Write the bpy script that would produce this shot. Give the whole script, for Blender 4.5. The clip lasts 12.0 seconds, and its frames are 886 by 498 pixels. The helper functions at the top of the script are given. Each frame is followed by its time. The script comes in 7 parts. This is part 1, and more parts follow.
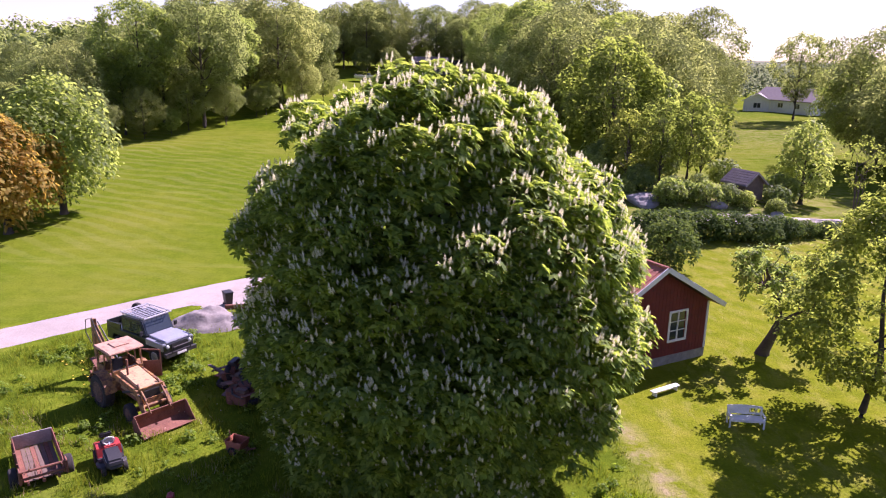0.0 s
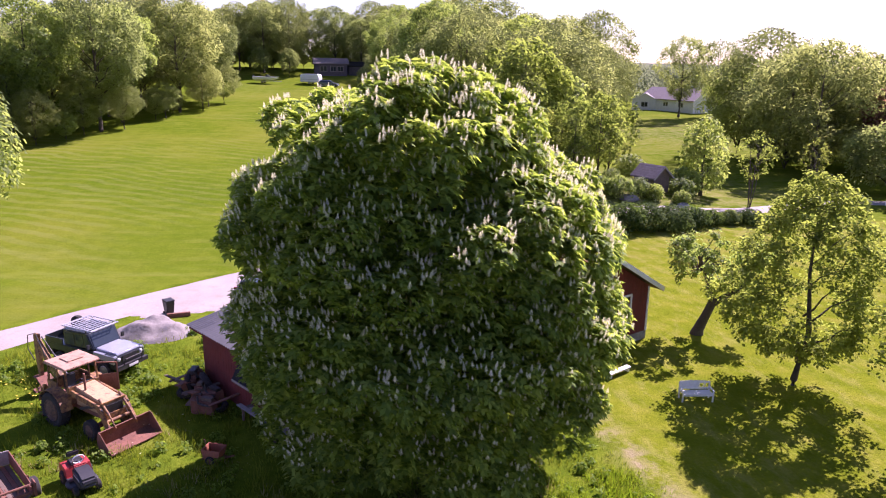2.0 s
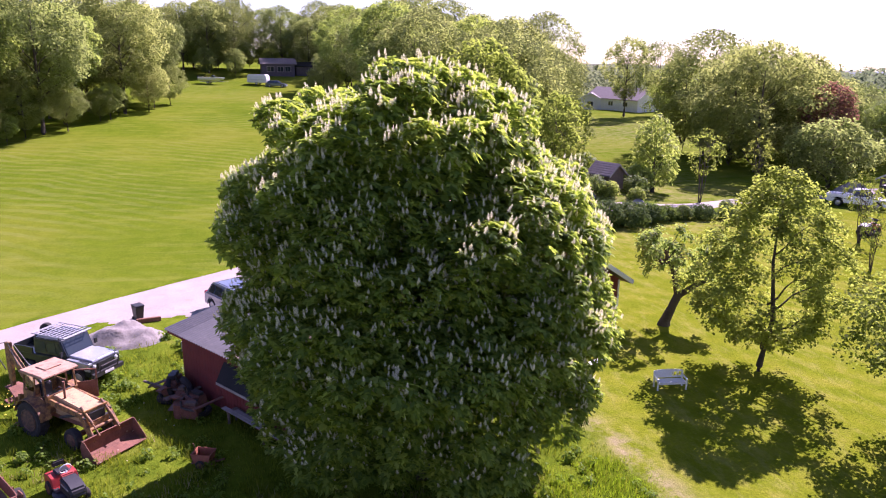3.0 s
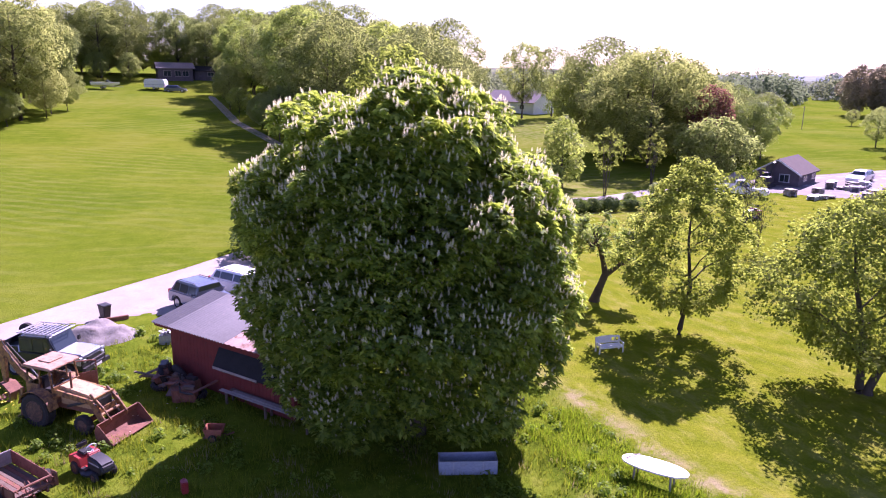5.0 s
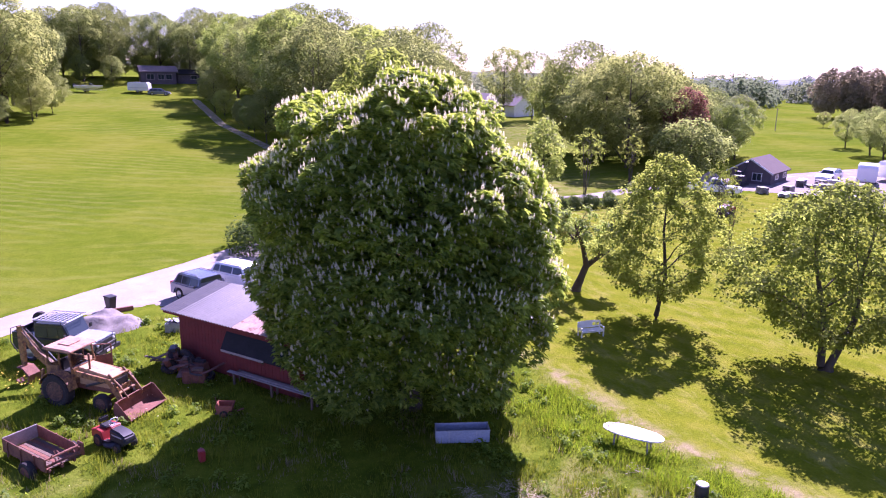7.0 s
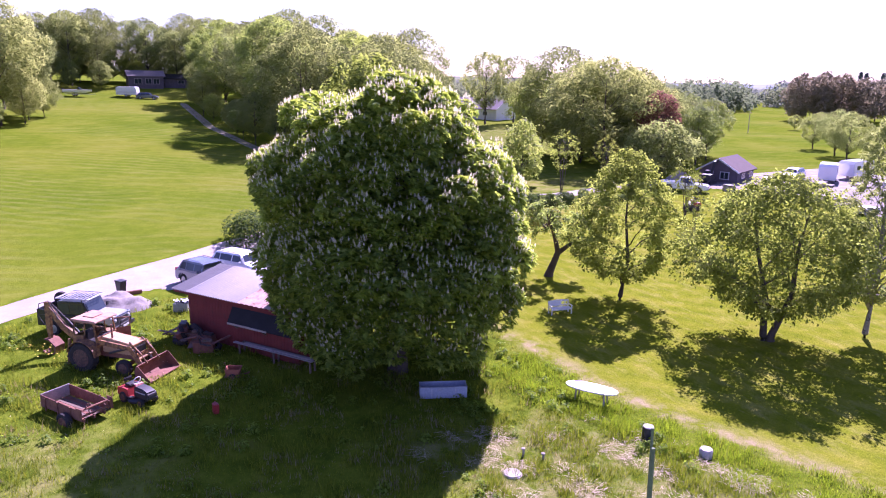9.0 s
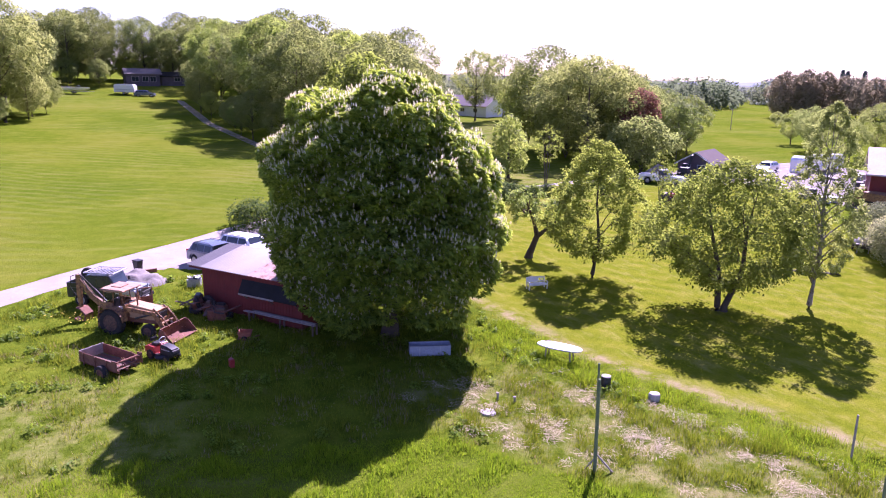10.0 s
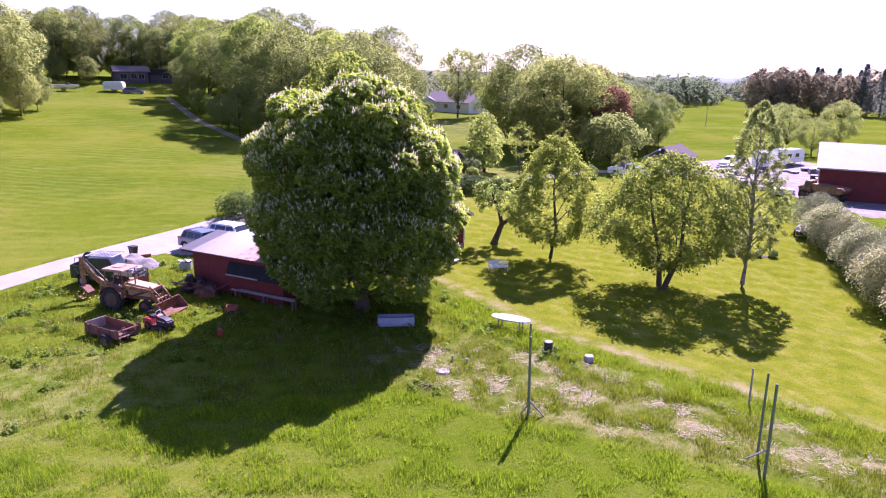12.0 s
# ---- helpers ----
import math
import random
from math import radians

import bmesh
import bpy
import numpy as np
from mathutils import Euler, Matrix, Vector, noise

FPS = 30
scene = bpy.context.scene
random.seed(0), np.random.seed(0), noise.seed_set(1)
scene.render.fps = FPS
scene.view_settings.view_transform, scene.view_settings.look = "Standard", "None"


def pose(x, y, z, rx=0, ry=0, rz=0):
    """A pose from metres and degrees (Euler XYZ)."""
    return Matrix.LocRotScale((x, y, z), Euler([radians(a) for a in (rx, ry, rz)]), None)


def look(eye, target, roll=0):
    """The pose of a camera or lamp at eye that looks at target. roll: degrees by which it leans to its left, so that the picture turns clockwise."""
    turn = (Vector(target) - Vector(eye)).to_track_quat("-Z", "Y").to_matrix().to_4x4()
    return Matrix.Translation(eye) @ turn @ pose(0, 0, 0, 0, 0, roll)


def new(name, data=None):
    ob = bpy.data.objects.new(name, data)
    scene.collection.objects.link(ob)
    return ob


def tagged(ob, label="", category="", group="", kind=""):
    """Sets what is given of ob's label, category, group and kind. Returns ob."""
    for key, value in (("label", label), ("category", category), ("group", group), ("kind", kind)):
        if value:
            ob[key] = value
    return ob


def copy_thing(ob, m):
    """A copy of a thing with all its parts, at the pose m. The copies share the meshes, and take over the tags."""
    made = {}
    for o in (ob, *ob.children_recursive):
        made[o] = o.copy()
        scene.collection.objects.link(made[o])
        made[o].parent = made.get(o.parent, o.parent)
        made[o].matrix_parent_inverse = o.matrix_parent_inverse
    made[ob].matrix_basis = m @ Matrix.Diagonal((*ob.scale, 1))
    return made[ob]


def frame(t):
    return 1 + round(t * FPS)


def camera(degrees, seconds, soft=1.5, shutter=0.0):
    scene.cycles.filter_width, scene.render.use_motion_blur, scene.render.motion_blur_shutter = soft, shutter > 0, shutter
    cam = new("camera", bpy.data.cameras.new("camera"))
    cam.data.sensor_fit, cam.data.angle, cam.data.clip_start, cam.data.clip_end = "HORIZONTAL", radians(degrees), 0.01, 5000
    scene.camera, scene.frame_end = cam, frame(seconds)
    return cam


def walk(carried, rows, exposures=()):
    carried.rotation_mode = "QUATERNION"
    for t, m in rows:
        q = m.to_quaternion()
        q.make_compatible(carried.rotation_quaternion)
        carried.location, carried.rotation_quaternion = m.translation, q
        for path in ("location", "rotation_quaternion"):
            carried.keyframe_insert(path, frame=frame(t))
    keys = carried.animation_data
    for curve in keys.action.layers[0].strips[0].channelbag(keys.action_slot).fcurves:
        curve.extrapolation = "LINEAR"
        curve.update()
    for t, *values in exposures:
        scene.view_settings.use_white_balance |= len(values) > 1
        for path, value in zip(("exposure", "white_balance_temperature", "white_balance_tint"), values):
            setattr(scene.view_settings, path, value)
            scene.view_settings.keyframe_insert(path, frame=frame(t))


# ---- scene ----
cam = camera(63.5, 12.0, 1.1)
# seconds, x, y, z, then the turns about x, y and z
ROWS = [
    (0.0, -0.23, 0.06, 13.50, 75.06, -0.96, 0.00),
    (0.5, -0.94, -0.01, 13.49, 75.11, -0.97, -2.19),
    (1.0, -1.57, -0.08, 13.47, 75.17, -0.98, -4.21),
    (1.5, -2.23, -0.16, 13.39, 75.27, -0.99, -6.40),
    (2.0, -2.92, -0.21, 13.35, 75.34, -0.99, -8.58),
    (2.5, -3.63, -0.24, 13.33, 75.37, -1.00, -10.77),
    (3.0, -4.34, -0.28, 13.31, 75.44, -1.00, -13.00),
    (5.0, -8.21, -2.57, 13.37, 75.88, -1.00, -21.59),
    (5.5, -8.99, -3.28, 13.36, 75.91, -0.99, -22.08),
    (6.0, -9.32, -3.75, 13.35, 76.02, -0.99, -22.40),
    (6.5, -9.42, -4.12, 13.32, 76.15, -0.99, -22.80),
    (7.0, -9.49, -4.41, 13.27, 76.18, -0.99, -23.15),
    (9.0, -10.96, -8.05, 13.17, 76.58, -0.99, -24.43),
    (9.5, -11.71, -9.97, 13.16, 76.59, -0.99, -24.75),
    (10.0, -12.50, -12.17, 13.16, 76.43, -0.99, -25.03),
    (10.5, -13.13, -14.19, 13.16, 76.17, -0.99, -25.31),
    (11.0, -13.43, -15.62, 13.13, 76.13, -0.99, -25.47),
    (11.5, -13.44, -16.45, 13.23, 76.03, -0.99, -25.67),
    (12.0, -13.20, -16.82, 13.55, 76.13, -0.99, -25.92),
]
EXPOSURES = [(0.0, 1.38, 5760, 60), (3.5, 1.5, 5700, 62), (6.0, 1.62, 5420, 75), (9.6, 1.66, 5330, 77), (10.5, 1.44, 5550, 61), (12.0, 1.58, 5420, 69)]
walk(cam, [(row[0], pose(*row[1:])) for row in ROWS], EXPOSURES)

# ---- light ----
SUN_AZ, SUN_EL = radians(46), radians(43)
world = bpy.data.worlds.new("daylight")
scene.world = world
world.use_nodes = True
wn = world.node_tree
sky = wn.nodes.new("ShaderNodeTexSky")
sky.sky_type, sky.sun_disc = "NISHITA", False
sky.sun_elevation, sky.sun_rotation = SUN_EL, SUN_AZ
sky.air_density, sky.dust_density, sky.ozone_density = 1.0, 0.2, 1.0
wn.nodes["Background"].inputs["Strength"].default_value = 0.06
wn.links.new(sky.outputs[0], wn.nodes["Background"].inputs["Color"])
to_sun = Vector((math.sin(SUN_AZ) * math.cos(SUN_EL), math.cos(SUN_AZ) * math.cos(SUN_EL), math.sin(SUN_EL)))
sun = new("sun", bpy.data.lights.new("sun", "SUN"))
sun.data.energy, sun.data.angle, sun.data.color = 5.0, radians(0.5), (1.0, 0.93, 0.8)
sun.matrix_basis = look(to_sun * 200, (0, 0, 0))


# ---- materials ----
def nodes_of(name):
    mat = bpy.data.materials.new(name)
    mat.use_nodes = True
    nt = mat.node_tree
    return mat, nt, nt.nodes["Principled BSDF"]


def ramp(nt, stops, source):
    r = nt.nodes.new("ShaderNodeValToRGB")
    el = r.color_ramp.elements
    while len(el) < len(stops):
        el.new(0.5)
    for e, (p, c) in zip(el, stops):
        e.position, e.color = p, (*c, 1)
    nt.links.new(source, r.inputs[0])
    return r.outputs[0]


def noise_of(nt, scale, detail=4, rough=0.55, coord="Object", stretch=(1, 1, 1)):
    tc = nt.nodes.new("ShaderNodeTexCoord")
    mp = nt.nodes.new("ShaderNodeMapping")
    mp.inputs["Scale"].default_value = stretch
    tex = nt.nodes.new("ShaderNodeTexNoise")
    tex.inputs["Scale"].default_value, tex.inputs["Detail"].default_value = scale, detail
    tex.inputs["Roughness"].default_value = rough
    nt.links.new(tc.outputs[coord], mp.inputs[0])
    nt.links.new(mp.outputs[0], tex.inputs["Vector"])
    return tex.outputs["Fac"]


def mix(nt, fac, a, b, mode="MIX"):
    m = nt.nodes.new("ShaderNodeMix")
    m.data_type, m.blend_type = "RGBA", mode
    for sock, v in ((m.inputs[0], fac), (m.inputs[6], a), (m.inputs[7], b)):
        if isinstance(v, (int, float)):
            sock.default_value = v
        elif isinstance(v, tuple):
            sock.default_value = (*v, 1)
        else:
            nt.links.new(v, sock)
    return m.outputs[2]


def bump(nt, bsdf, height, strength, distance):
    b = nt.nodes.new("ShaderNodeBump")
    b.inputs["Strength"].default_value, b.inputs["Distance"].default_value = strength, distance
    nt.links.new(height, b.inputs["Height"])
    nt.links.new(b.outputs[0], bsdf.inputs["Normal"])


def surface(name, c1, c2, scale=3.0, rough=0.7, metal=0.0, fine=30.0, relief=0.15, dirt=None, dirt_at=(0.55, 0.75), coat=0.0):
    """Paint, wood, metal, stone: two colours at a large and a fine scale, with optional stains."""
    mat, nt, b = nodes_of(name)
    big, small = noise_of(nt, scale), noise_of(nt, fine, 3)
    col = ramp(nt, [(0.3, c1), (0.7, c2)], big)
    col = mix(nt, 0.35, col, ramp(nt, [(0.25, tuple(0.6 * v for v in c1)), (0.75, tuple(min(1, 1.15 * v) for v in c2))], small))
    if dirt:
        col = mix(nt, ramp(nt, [(dirt_at[0], (0, 0, 0)), (dirt_at[1], (1, 1, 1))], noise_of(nt, scale * 2.3, 6, 0.65)), col, dirt)
    nt.links.new(col, b.inputs["Base Color"])
    b.inputs["Roughness"].default_value, b.inputs["Metallic"].default_value = rough, metal
    b.inputs["Coat Weight"].default_value = coat
    if relief:
        bump(nt, b, small, relief, 0.02)
    return mat


def leafy(name, dark, mid, light, trans=0.4, gloss=0.45, glow=None):
    """Leaves: each leaf takes its own tint; light passes through."""
    mat, nt, b = nodes_of(name)
    geo = nt.nodes.new("ShaderNodeNewGeometry")
    col = ramp(nt, [(0.0, dark), (0.5, mid), (1.0, light)], geo.outputs["Random Per Island"])
    info = nt.nodes.new("ShaderNodeObjectInfo")
    tint = ramp(nt, [(0.0, (0.82, 0.86, 0.8)), (1.0, (1.15, 1.08, 1.0))], info.outputs["Random"])
    col = mix(nt, 1.0, col, tint, "MULTIPLY")
    nt.links.new(col, b.inputs["Base Color"])
    b.inputs["Roughness"].default_value = gloss
    b.inputs["Specular IOR Level"].default_value = 0.2
    tr = nt.nodes.new("ShaderNodeBsdfTranslucent")
    nt.links.new(mix(nt, 1.0, col, glow or (1.5, 1.35, 0.5), "MULTIPLY"), tr.inputs["Color"])
    ms = nt.nodes.new("ShaderNodeMixShader")
    ms.inputs[0].default_value = trans
    nt.links.new(b.outputs[0], ms.inputs[1])
    nt.links.new(tr.outputs[0], ms.inputs[2])
    nt.links.new(ms.outputs[0], nt.nodes["Material Output"].inputs["Surface"])
    return mat


CHESTNUT_LEAF = leafy("chestnut_leaf", (0.08, 0.145, 0.03), (0.16, 0.255, 0.052), (0.262, 0.365, 0.085), 0.56, 0.7, (2.12, 1.82, 0.95))
# Green raised and slightly blued, so the wood's haze sits in the colour.
OAK_LEAF = leafy("forest_leaf", (0.14, 0.182, 0.06), (0.182, 0.228, 0.08), (0.228, 0.276, 0.105), 0.64, 0.95, (1.86, 1.76, 1.3))
YELLOW_LEAF = leafy("young_leaf", (0.142, 0.186, 0.042), (0.182, 0.228, 0.055), (0.215, 0.258, 0.072), 0.7, 0.9, (1.72, 1.68, 0.95))
FRESH_LEAF = leafy("fresh_leaf", (0.125, 0.185, 0.055), (0.175, 0.24, 0.07), (0.225, 0.295, 0.095), 0.62, 0.6, (2.1, 1.95, 1.15))
BRONZE_LEAF = leafy("bronze_leaf", (0.26, 0.19, 0.045), (0.34, 0.25, 0.06), (0.4, 0.33, 0.08), 0.58, 0.8, (1.9, 1.6, 0.9))
RED_LEAF = leafy("copper_leaf", (0.14, 0.082, 0.06), (0.18, 0.105, 0.075), (0.22, 0.135, 0.092), 0.5, 0.9, (1.5, 1.3, 1.15))
WILLOW_LEAF = leafy("willow_leaf", (0.17, 0.195, 0.1), (0.235, 0.255, 0.15), (0.31, 0.325, 0.22), 0.52, 0.9, (1.7, 1.7, 1.2))
DARK_LEAF = leafy("hedge_leaf", (0.05, 0.09, 0.025), (0.075, 0.125, 0.033), (0.11, 0.165, 0.045), 0.42, 0.95, (1.8, 1.7, 1.0))
# Far-slope needles and buds are lightened in colour to carry distance haze.
SPRUCE_LEAF = leafy("spruce_needles", (0.13, 0.165, 0.14), (0.165, 0.2, 0.17), (0.2, 0.235, 0.2), 0.4, 0.9, (1.5, 1.5, 1.4))
BROWN_LEAF = leafy("budding_leaf", (0.19, 0.175, 0.112), (0.225, 0.205, 0.132), (0.26, 0.235, 0.155), 0.55, 0.9, (1.5, 1.5, 1.4))
# For far woods: the haze before them is part of this leaf colour.
HAZY_LEAF = leafy("hazed_leaf", (0.125, 0.16, 0.09), (0.145, 0.18, 0.105), (0.17, 0.205, 0.125), 0.5, 0.95, (1.5, 1.5, 1.3))
PETAL = leafy("petal", (0.74, 0.72, 0.5), (0.8, 0.78, 0.58), (0.86, 0.84, 0.67), 0.5, 0.7, (1.12, 1.1, 1.0))
BARK = surface("bark", (0.045, 0.034, 0.023), (0.1, 0.078, 0.055), 2, 0.9, fine=18, relief=0.6)
BIRCH_BARK = surface("birch_bark", (0.2, 0.175, 0.145), (0.3, 0.265, 0.22), 2, 0.8, fine=6, dirt=(0.05, 0.045, 0.04), dirt_at=(0.55, 0.6))


# ---- building helpers ----
class Mesh:
    """Collects verts and faces for one mesh."""

    def __init__(self):
        self.v, self.f, self.n = [], [], 0

    def add(self, verts, faces):
        self.v.append(np.asarray(verts, float).reshape(-1, 3))
        self.f += [[i + self.n for i in f] for f in faces]
        self.n += len(self.v[-1])
        return self

    def box(self, c, s, m=None):
        x, y, z = s[0] / 2, s[1] / 2, s[2] / 2
        v = np.array([(i, j, k) for i in (-x, x) for j in (-y, y) for k in (-z, z)])
        if m is not None:
            v = v @ np.array(m.to_3x3()).T
        return self.add(v + np.array(c), [(0, 1, 3, 2), (4, 6, 7, 5), (0, 4, 5, 1), (2, 3, 7, 6), (0, 2, 6, 4), (1, 5, 7, 3)])

    def beam(self, a, b, w, d=None):
        """A square bar from a to b."""
        a, b = Vector(a), Vector(b)
        q = (b - a).to_track_quat("Z", "Y").to_matrix().to_4x4()
        return self.box((a + b) / 2, (w, d or w, (b - a).length), q)

    def tube(self, pts, radii, n=8, cap=True):
        pts = [Vector(p) for p in pts]
        rings = []
        for i, p in enumerate(pts):
            d = (pts[min(i + 1, len(pts) - 1)] - pts[max(i - 1, 0)]).normalized()
            q = d.to_track_quat("Z", "Y")
            rings += [p + q @ Vector((math.cos(2 * math.pi * k / n), math.sin(2 * math.pi * k / n), 0)) * radii[i] for k in range(n)]
        f = [(i * n + k, i * n + (k + 1) % n, (i + 1) * n + (k + 1) % n, (i + 1) * n + k) for i in range(len(pts) - 1) for k in range(n)]
        if cap:
            f += [tuple(range(n - 1, -1, -1)), tuple(range((len(pts) - 1) * n, len(pts) * n))]
        return self.add(rings, f)

    def rod(self, a, b, r, r2=None, n=8):
        return self.tube([a, b], [r, r if r2 is None else r2], n)

    def prism(self, poly, a, b, plane="xz"):
        """A closed outline in a plane, drawn out along the third axis from a to b."""
        put = {"xz": lambda p, t: (p[0], t, p[1]), "yz": lambda p, t: (t, p[0], p[1]), "xy": lambda p, t: (p[0], p[1], t)}[plane]
        n = len(poly)
        v = [put(p, a) for p in poly] + [put(p, b) for p in poly]
        f = [tuple(range(n)), tuple(range(2 * n - 1, n - 1, -1))] + [(i, i + n, (i + 1) % n + n, (i + 1) % n) for i in range(n)]
        return self.add(v, f)

    def lathe(self, profile, c=(0, 0, 0), axis="z", n=20):
        """Rings of (radius, height) round an axis through c."""
        v = []
        for r, t in profile:
            for k in range(n):
                a, b = r * math.cos(2 * math.pi * k / n), r * math.sin(2 * math.pi * k / n)
                p = {"z": (a, b, t), "y": (a, t, b), "x": (t, a, b)}[axis]
                v.append((p[0] + c[0], p[1] + c[1], p[2] + c[2]))
        f = [(i * n + k, i * n + (k + 1) % n, (i + 1) * n + (k + 1) % n, (i + 1) * n + k) for i in range(len(profile) - 1) for k in range(n)]
        f += [tuple(range(n - 1, -1, -1)), tuple(range((len(profile) - 1) * n, len(profile) * n))]
        return self.add(v, f)

    def data(self, name, mat, bevel=0.0, smooth=False):
        me = bpy.data.meshes.new(name)
        me.from_pydata(np.concatenate(self.v).tolist(), [], self.f)
        bm = bmesh.new()
        bm.from_mesh(me)
        bmesh.ops.recalc_face_normals(bm, faces=bm.faces)
        if bevel:
            sharp = [e for e in bm.edges if len(e.link_faces) == 2 and e.calc_face_angle(0) > 0.5]
            bmesh.ops.bevel(bm, geom=sharp, offset=bevel, segments=2, affect="EDGES", clamp_overlap=True)
        if smooth:
            for f in bm.faces:
                f.smooth = True
            for e in bm.edges:
                e.smooth = len(e.link_faces) == 2 and e.calc_face_angle(0) < 0.7
        bm.to_mesh(me)
        bm.free()
        me.materials.append(mat)
        return me


def part(name, mb, mat, parent=None, label="", bevel=0.0, smooth=False):
    ob = new(name, mb.data(name, mat, bevel, smooth) if isinstance(mb, Mesh) else mb)
    ob.parent = parent
    return tagged(ob, label)


def thing(name, m, label, category, group="", kind=""):
    ob = new(name)
    ob.empty_display_size = 0.2
    ob.matrix_basis = m
    return tagged(ob, label, category, group, kind)


def raw(name, v, f, mat, smooth=False):
    """A mesh straight from arrays (all faces with equal corner counts)."""
    v, f = np.asarray(v, np.float32), np.asarray(f, np.int32)
    me = bpy.data.meshes.new(name)
    me.vertices.add(len(v))
    me.vertices.foreach_set("co", v.ravel())
    k = f.shape[1]
    me.loops.add(f.size)
    me.loops.foreach_set("vertex_index", f.ravel())
    me.polygons.add(len(f))
    me.polygons.foreach_set("loop_start", np.arange(0, f.size, k, dtype=np.int32))
    me.update(calc_edges=True)
    if smooth:
        me.polygons.foreach_set("use_smooth", np.ones(len(f), bool))
    me.materials.append(mat)
    return me


# ---- the lie of the land ----
def step(a, b, x):
    t = np.clip((x - a) / (b - a), 0, 1)
    return t * t * (3 - 2 * t)


def land(x, y):
    """Height of the ground: a yard that falls gently to the east, a field that climbs to the north-west, flat land beyond."""
    x, y = np.asarray(x, float), np.asarray(y, float)
    near = -0.26 - 0.03 * np.clip(x, -25, 30) + 0.0298 * np.clip(y, 0, 40)
    field = 0.062 * np.maximum(0, np.minimum(170, y) - 44) * (1 - step(8, 34, x - 0.10 * (y - 40)))
    rise = 0.03 * np.clip(y - 90, 0, 70) * step(30, 50, x) * (1 - step(95, 125, x))
    knoll = 1.7 * np.exp(-((x - 25) ** 2 + (y - 66) ** 2) / 41)
    brow = 0.12 * np.clip(y - 163, 0, 25) * (1 - step(30, 60, x))
    far = -6 * step(150, 600, np.maximum(x, 0)) + 20 * step(300, 1500, np.hypot(x, y)) * (1 - step(-200, 400, x))
    lie = 0.0175 * np.clip(0.961 * x - 0.276 * y, -90, 150)
    return near + field + rise + knoll + brow + far + lie


def on(x, y, dz=0.0, turn=0.0, size=1.0):
    """A pose on the ground."""
    return pose(x, y, float(land(x, y)) + dz, 0, 0, turn) @ Matrix.Diagonal((size, size, size, 1))


# ---- leaves and trees ----
def diamonds(P, D, B, length, width, droop):
    """One folded leaf at each P along D with its breadth along B."""
    L, W = np.asarray(length).reshape(-1, 1), np.asarray(width).reshape(-1, 1)
    down = np.array([0, 0, -1.0])
    v = np.stack([P, P + D * L * 0.55 + B * W * 0.5 + down * L * droop * 0.2, P + D * L + down * L * droop, P + D * L * 0.55 - B * W * 0.5 + down * L * droop * 0.2], 1)
    return v.reshape(-1, 3), np.arange(len(P) * 4).reshape(-1, 4)


def unit(a):
    return a / np.maximum(np.linalg.norm(a, axis=1, keepdims=True), 1e-9)


def leaf_cloud(rng, lumps, count, length, width, droop=0.25, up=0.35, centre=(0, 0), hollow=0.72, strays=0.12, squash=1.0):
    """Leaves on the outer and upper sides of lumps (x, y, z, r)."""
    lumps = np.asarray(lumps)
    w = lumps[:, 3] ** 2
    k = rng.choice(len(lumps), count, p=w / w.sum())
    d = unit(rng.normal(size=(count, 3)))
    out = lumps[k, :3] - np.array([centre[0], centre[1], 0])
    out[:, 2] = 0
    out = unit(out)
    flip = (np.sum(d * out, 1) * 0.8 + d[:, 2] * 0.6) < -0.35
    d[flip] *= -1
    r = lumps[k, 3:4] * (hollow + (1.08 - hollow) * rng.random((count, 1)) ** 0.6)
    stray = rng.random((count, 1)) < strays
    r = r * np.where(stray, 1 + 0.45 * rng.random((count, 1)), 1)
    P = lumps[k, :3] + d * r * np.array([1, 1, squash])
    # leaves turn towards the light
    n = unit(d * 0.7 + np.array([0, 0, up]) + np.array(to_sun) * 0.5 + rng.normal(size=(count, 3)) * 0.4)
    t = unit(np.cross(n, rng.normal(size=(count, 3))))
    s = 0.7 + 0.6 * rng.random(count)
    return diamonds(P, t, np.cross(n, t), length * s, width * s, droop)


def branch(mb, rng, a, b, r0, r1, bow=0.1, n=7):
    a, b = Vector(a), Vector(b)
    length = (b - a).length
    pts, rad = [], []
    for i in range(5):
        t = i / 4
        p = a.lerp(b, t) + Vector(rng.normal(size=3)) * bow * length * (0.25 if 0 < i < 4 else 0)
        p.z += math.sin(t * math.pi) * bow * length * 0.6
        pts.append(p)
        rad.append(r0 + (r1 - r0) * t)
    mb.tube(pts, rad, n)


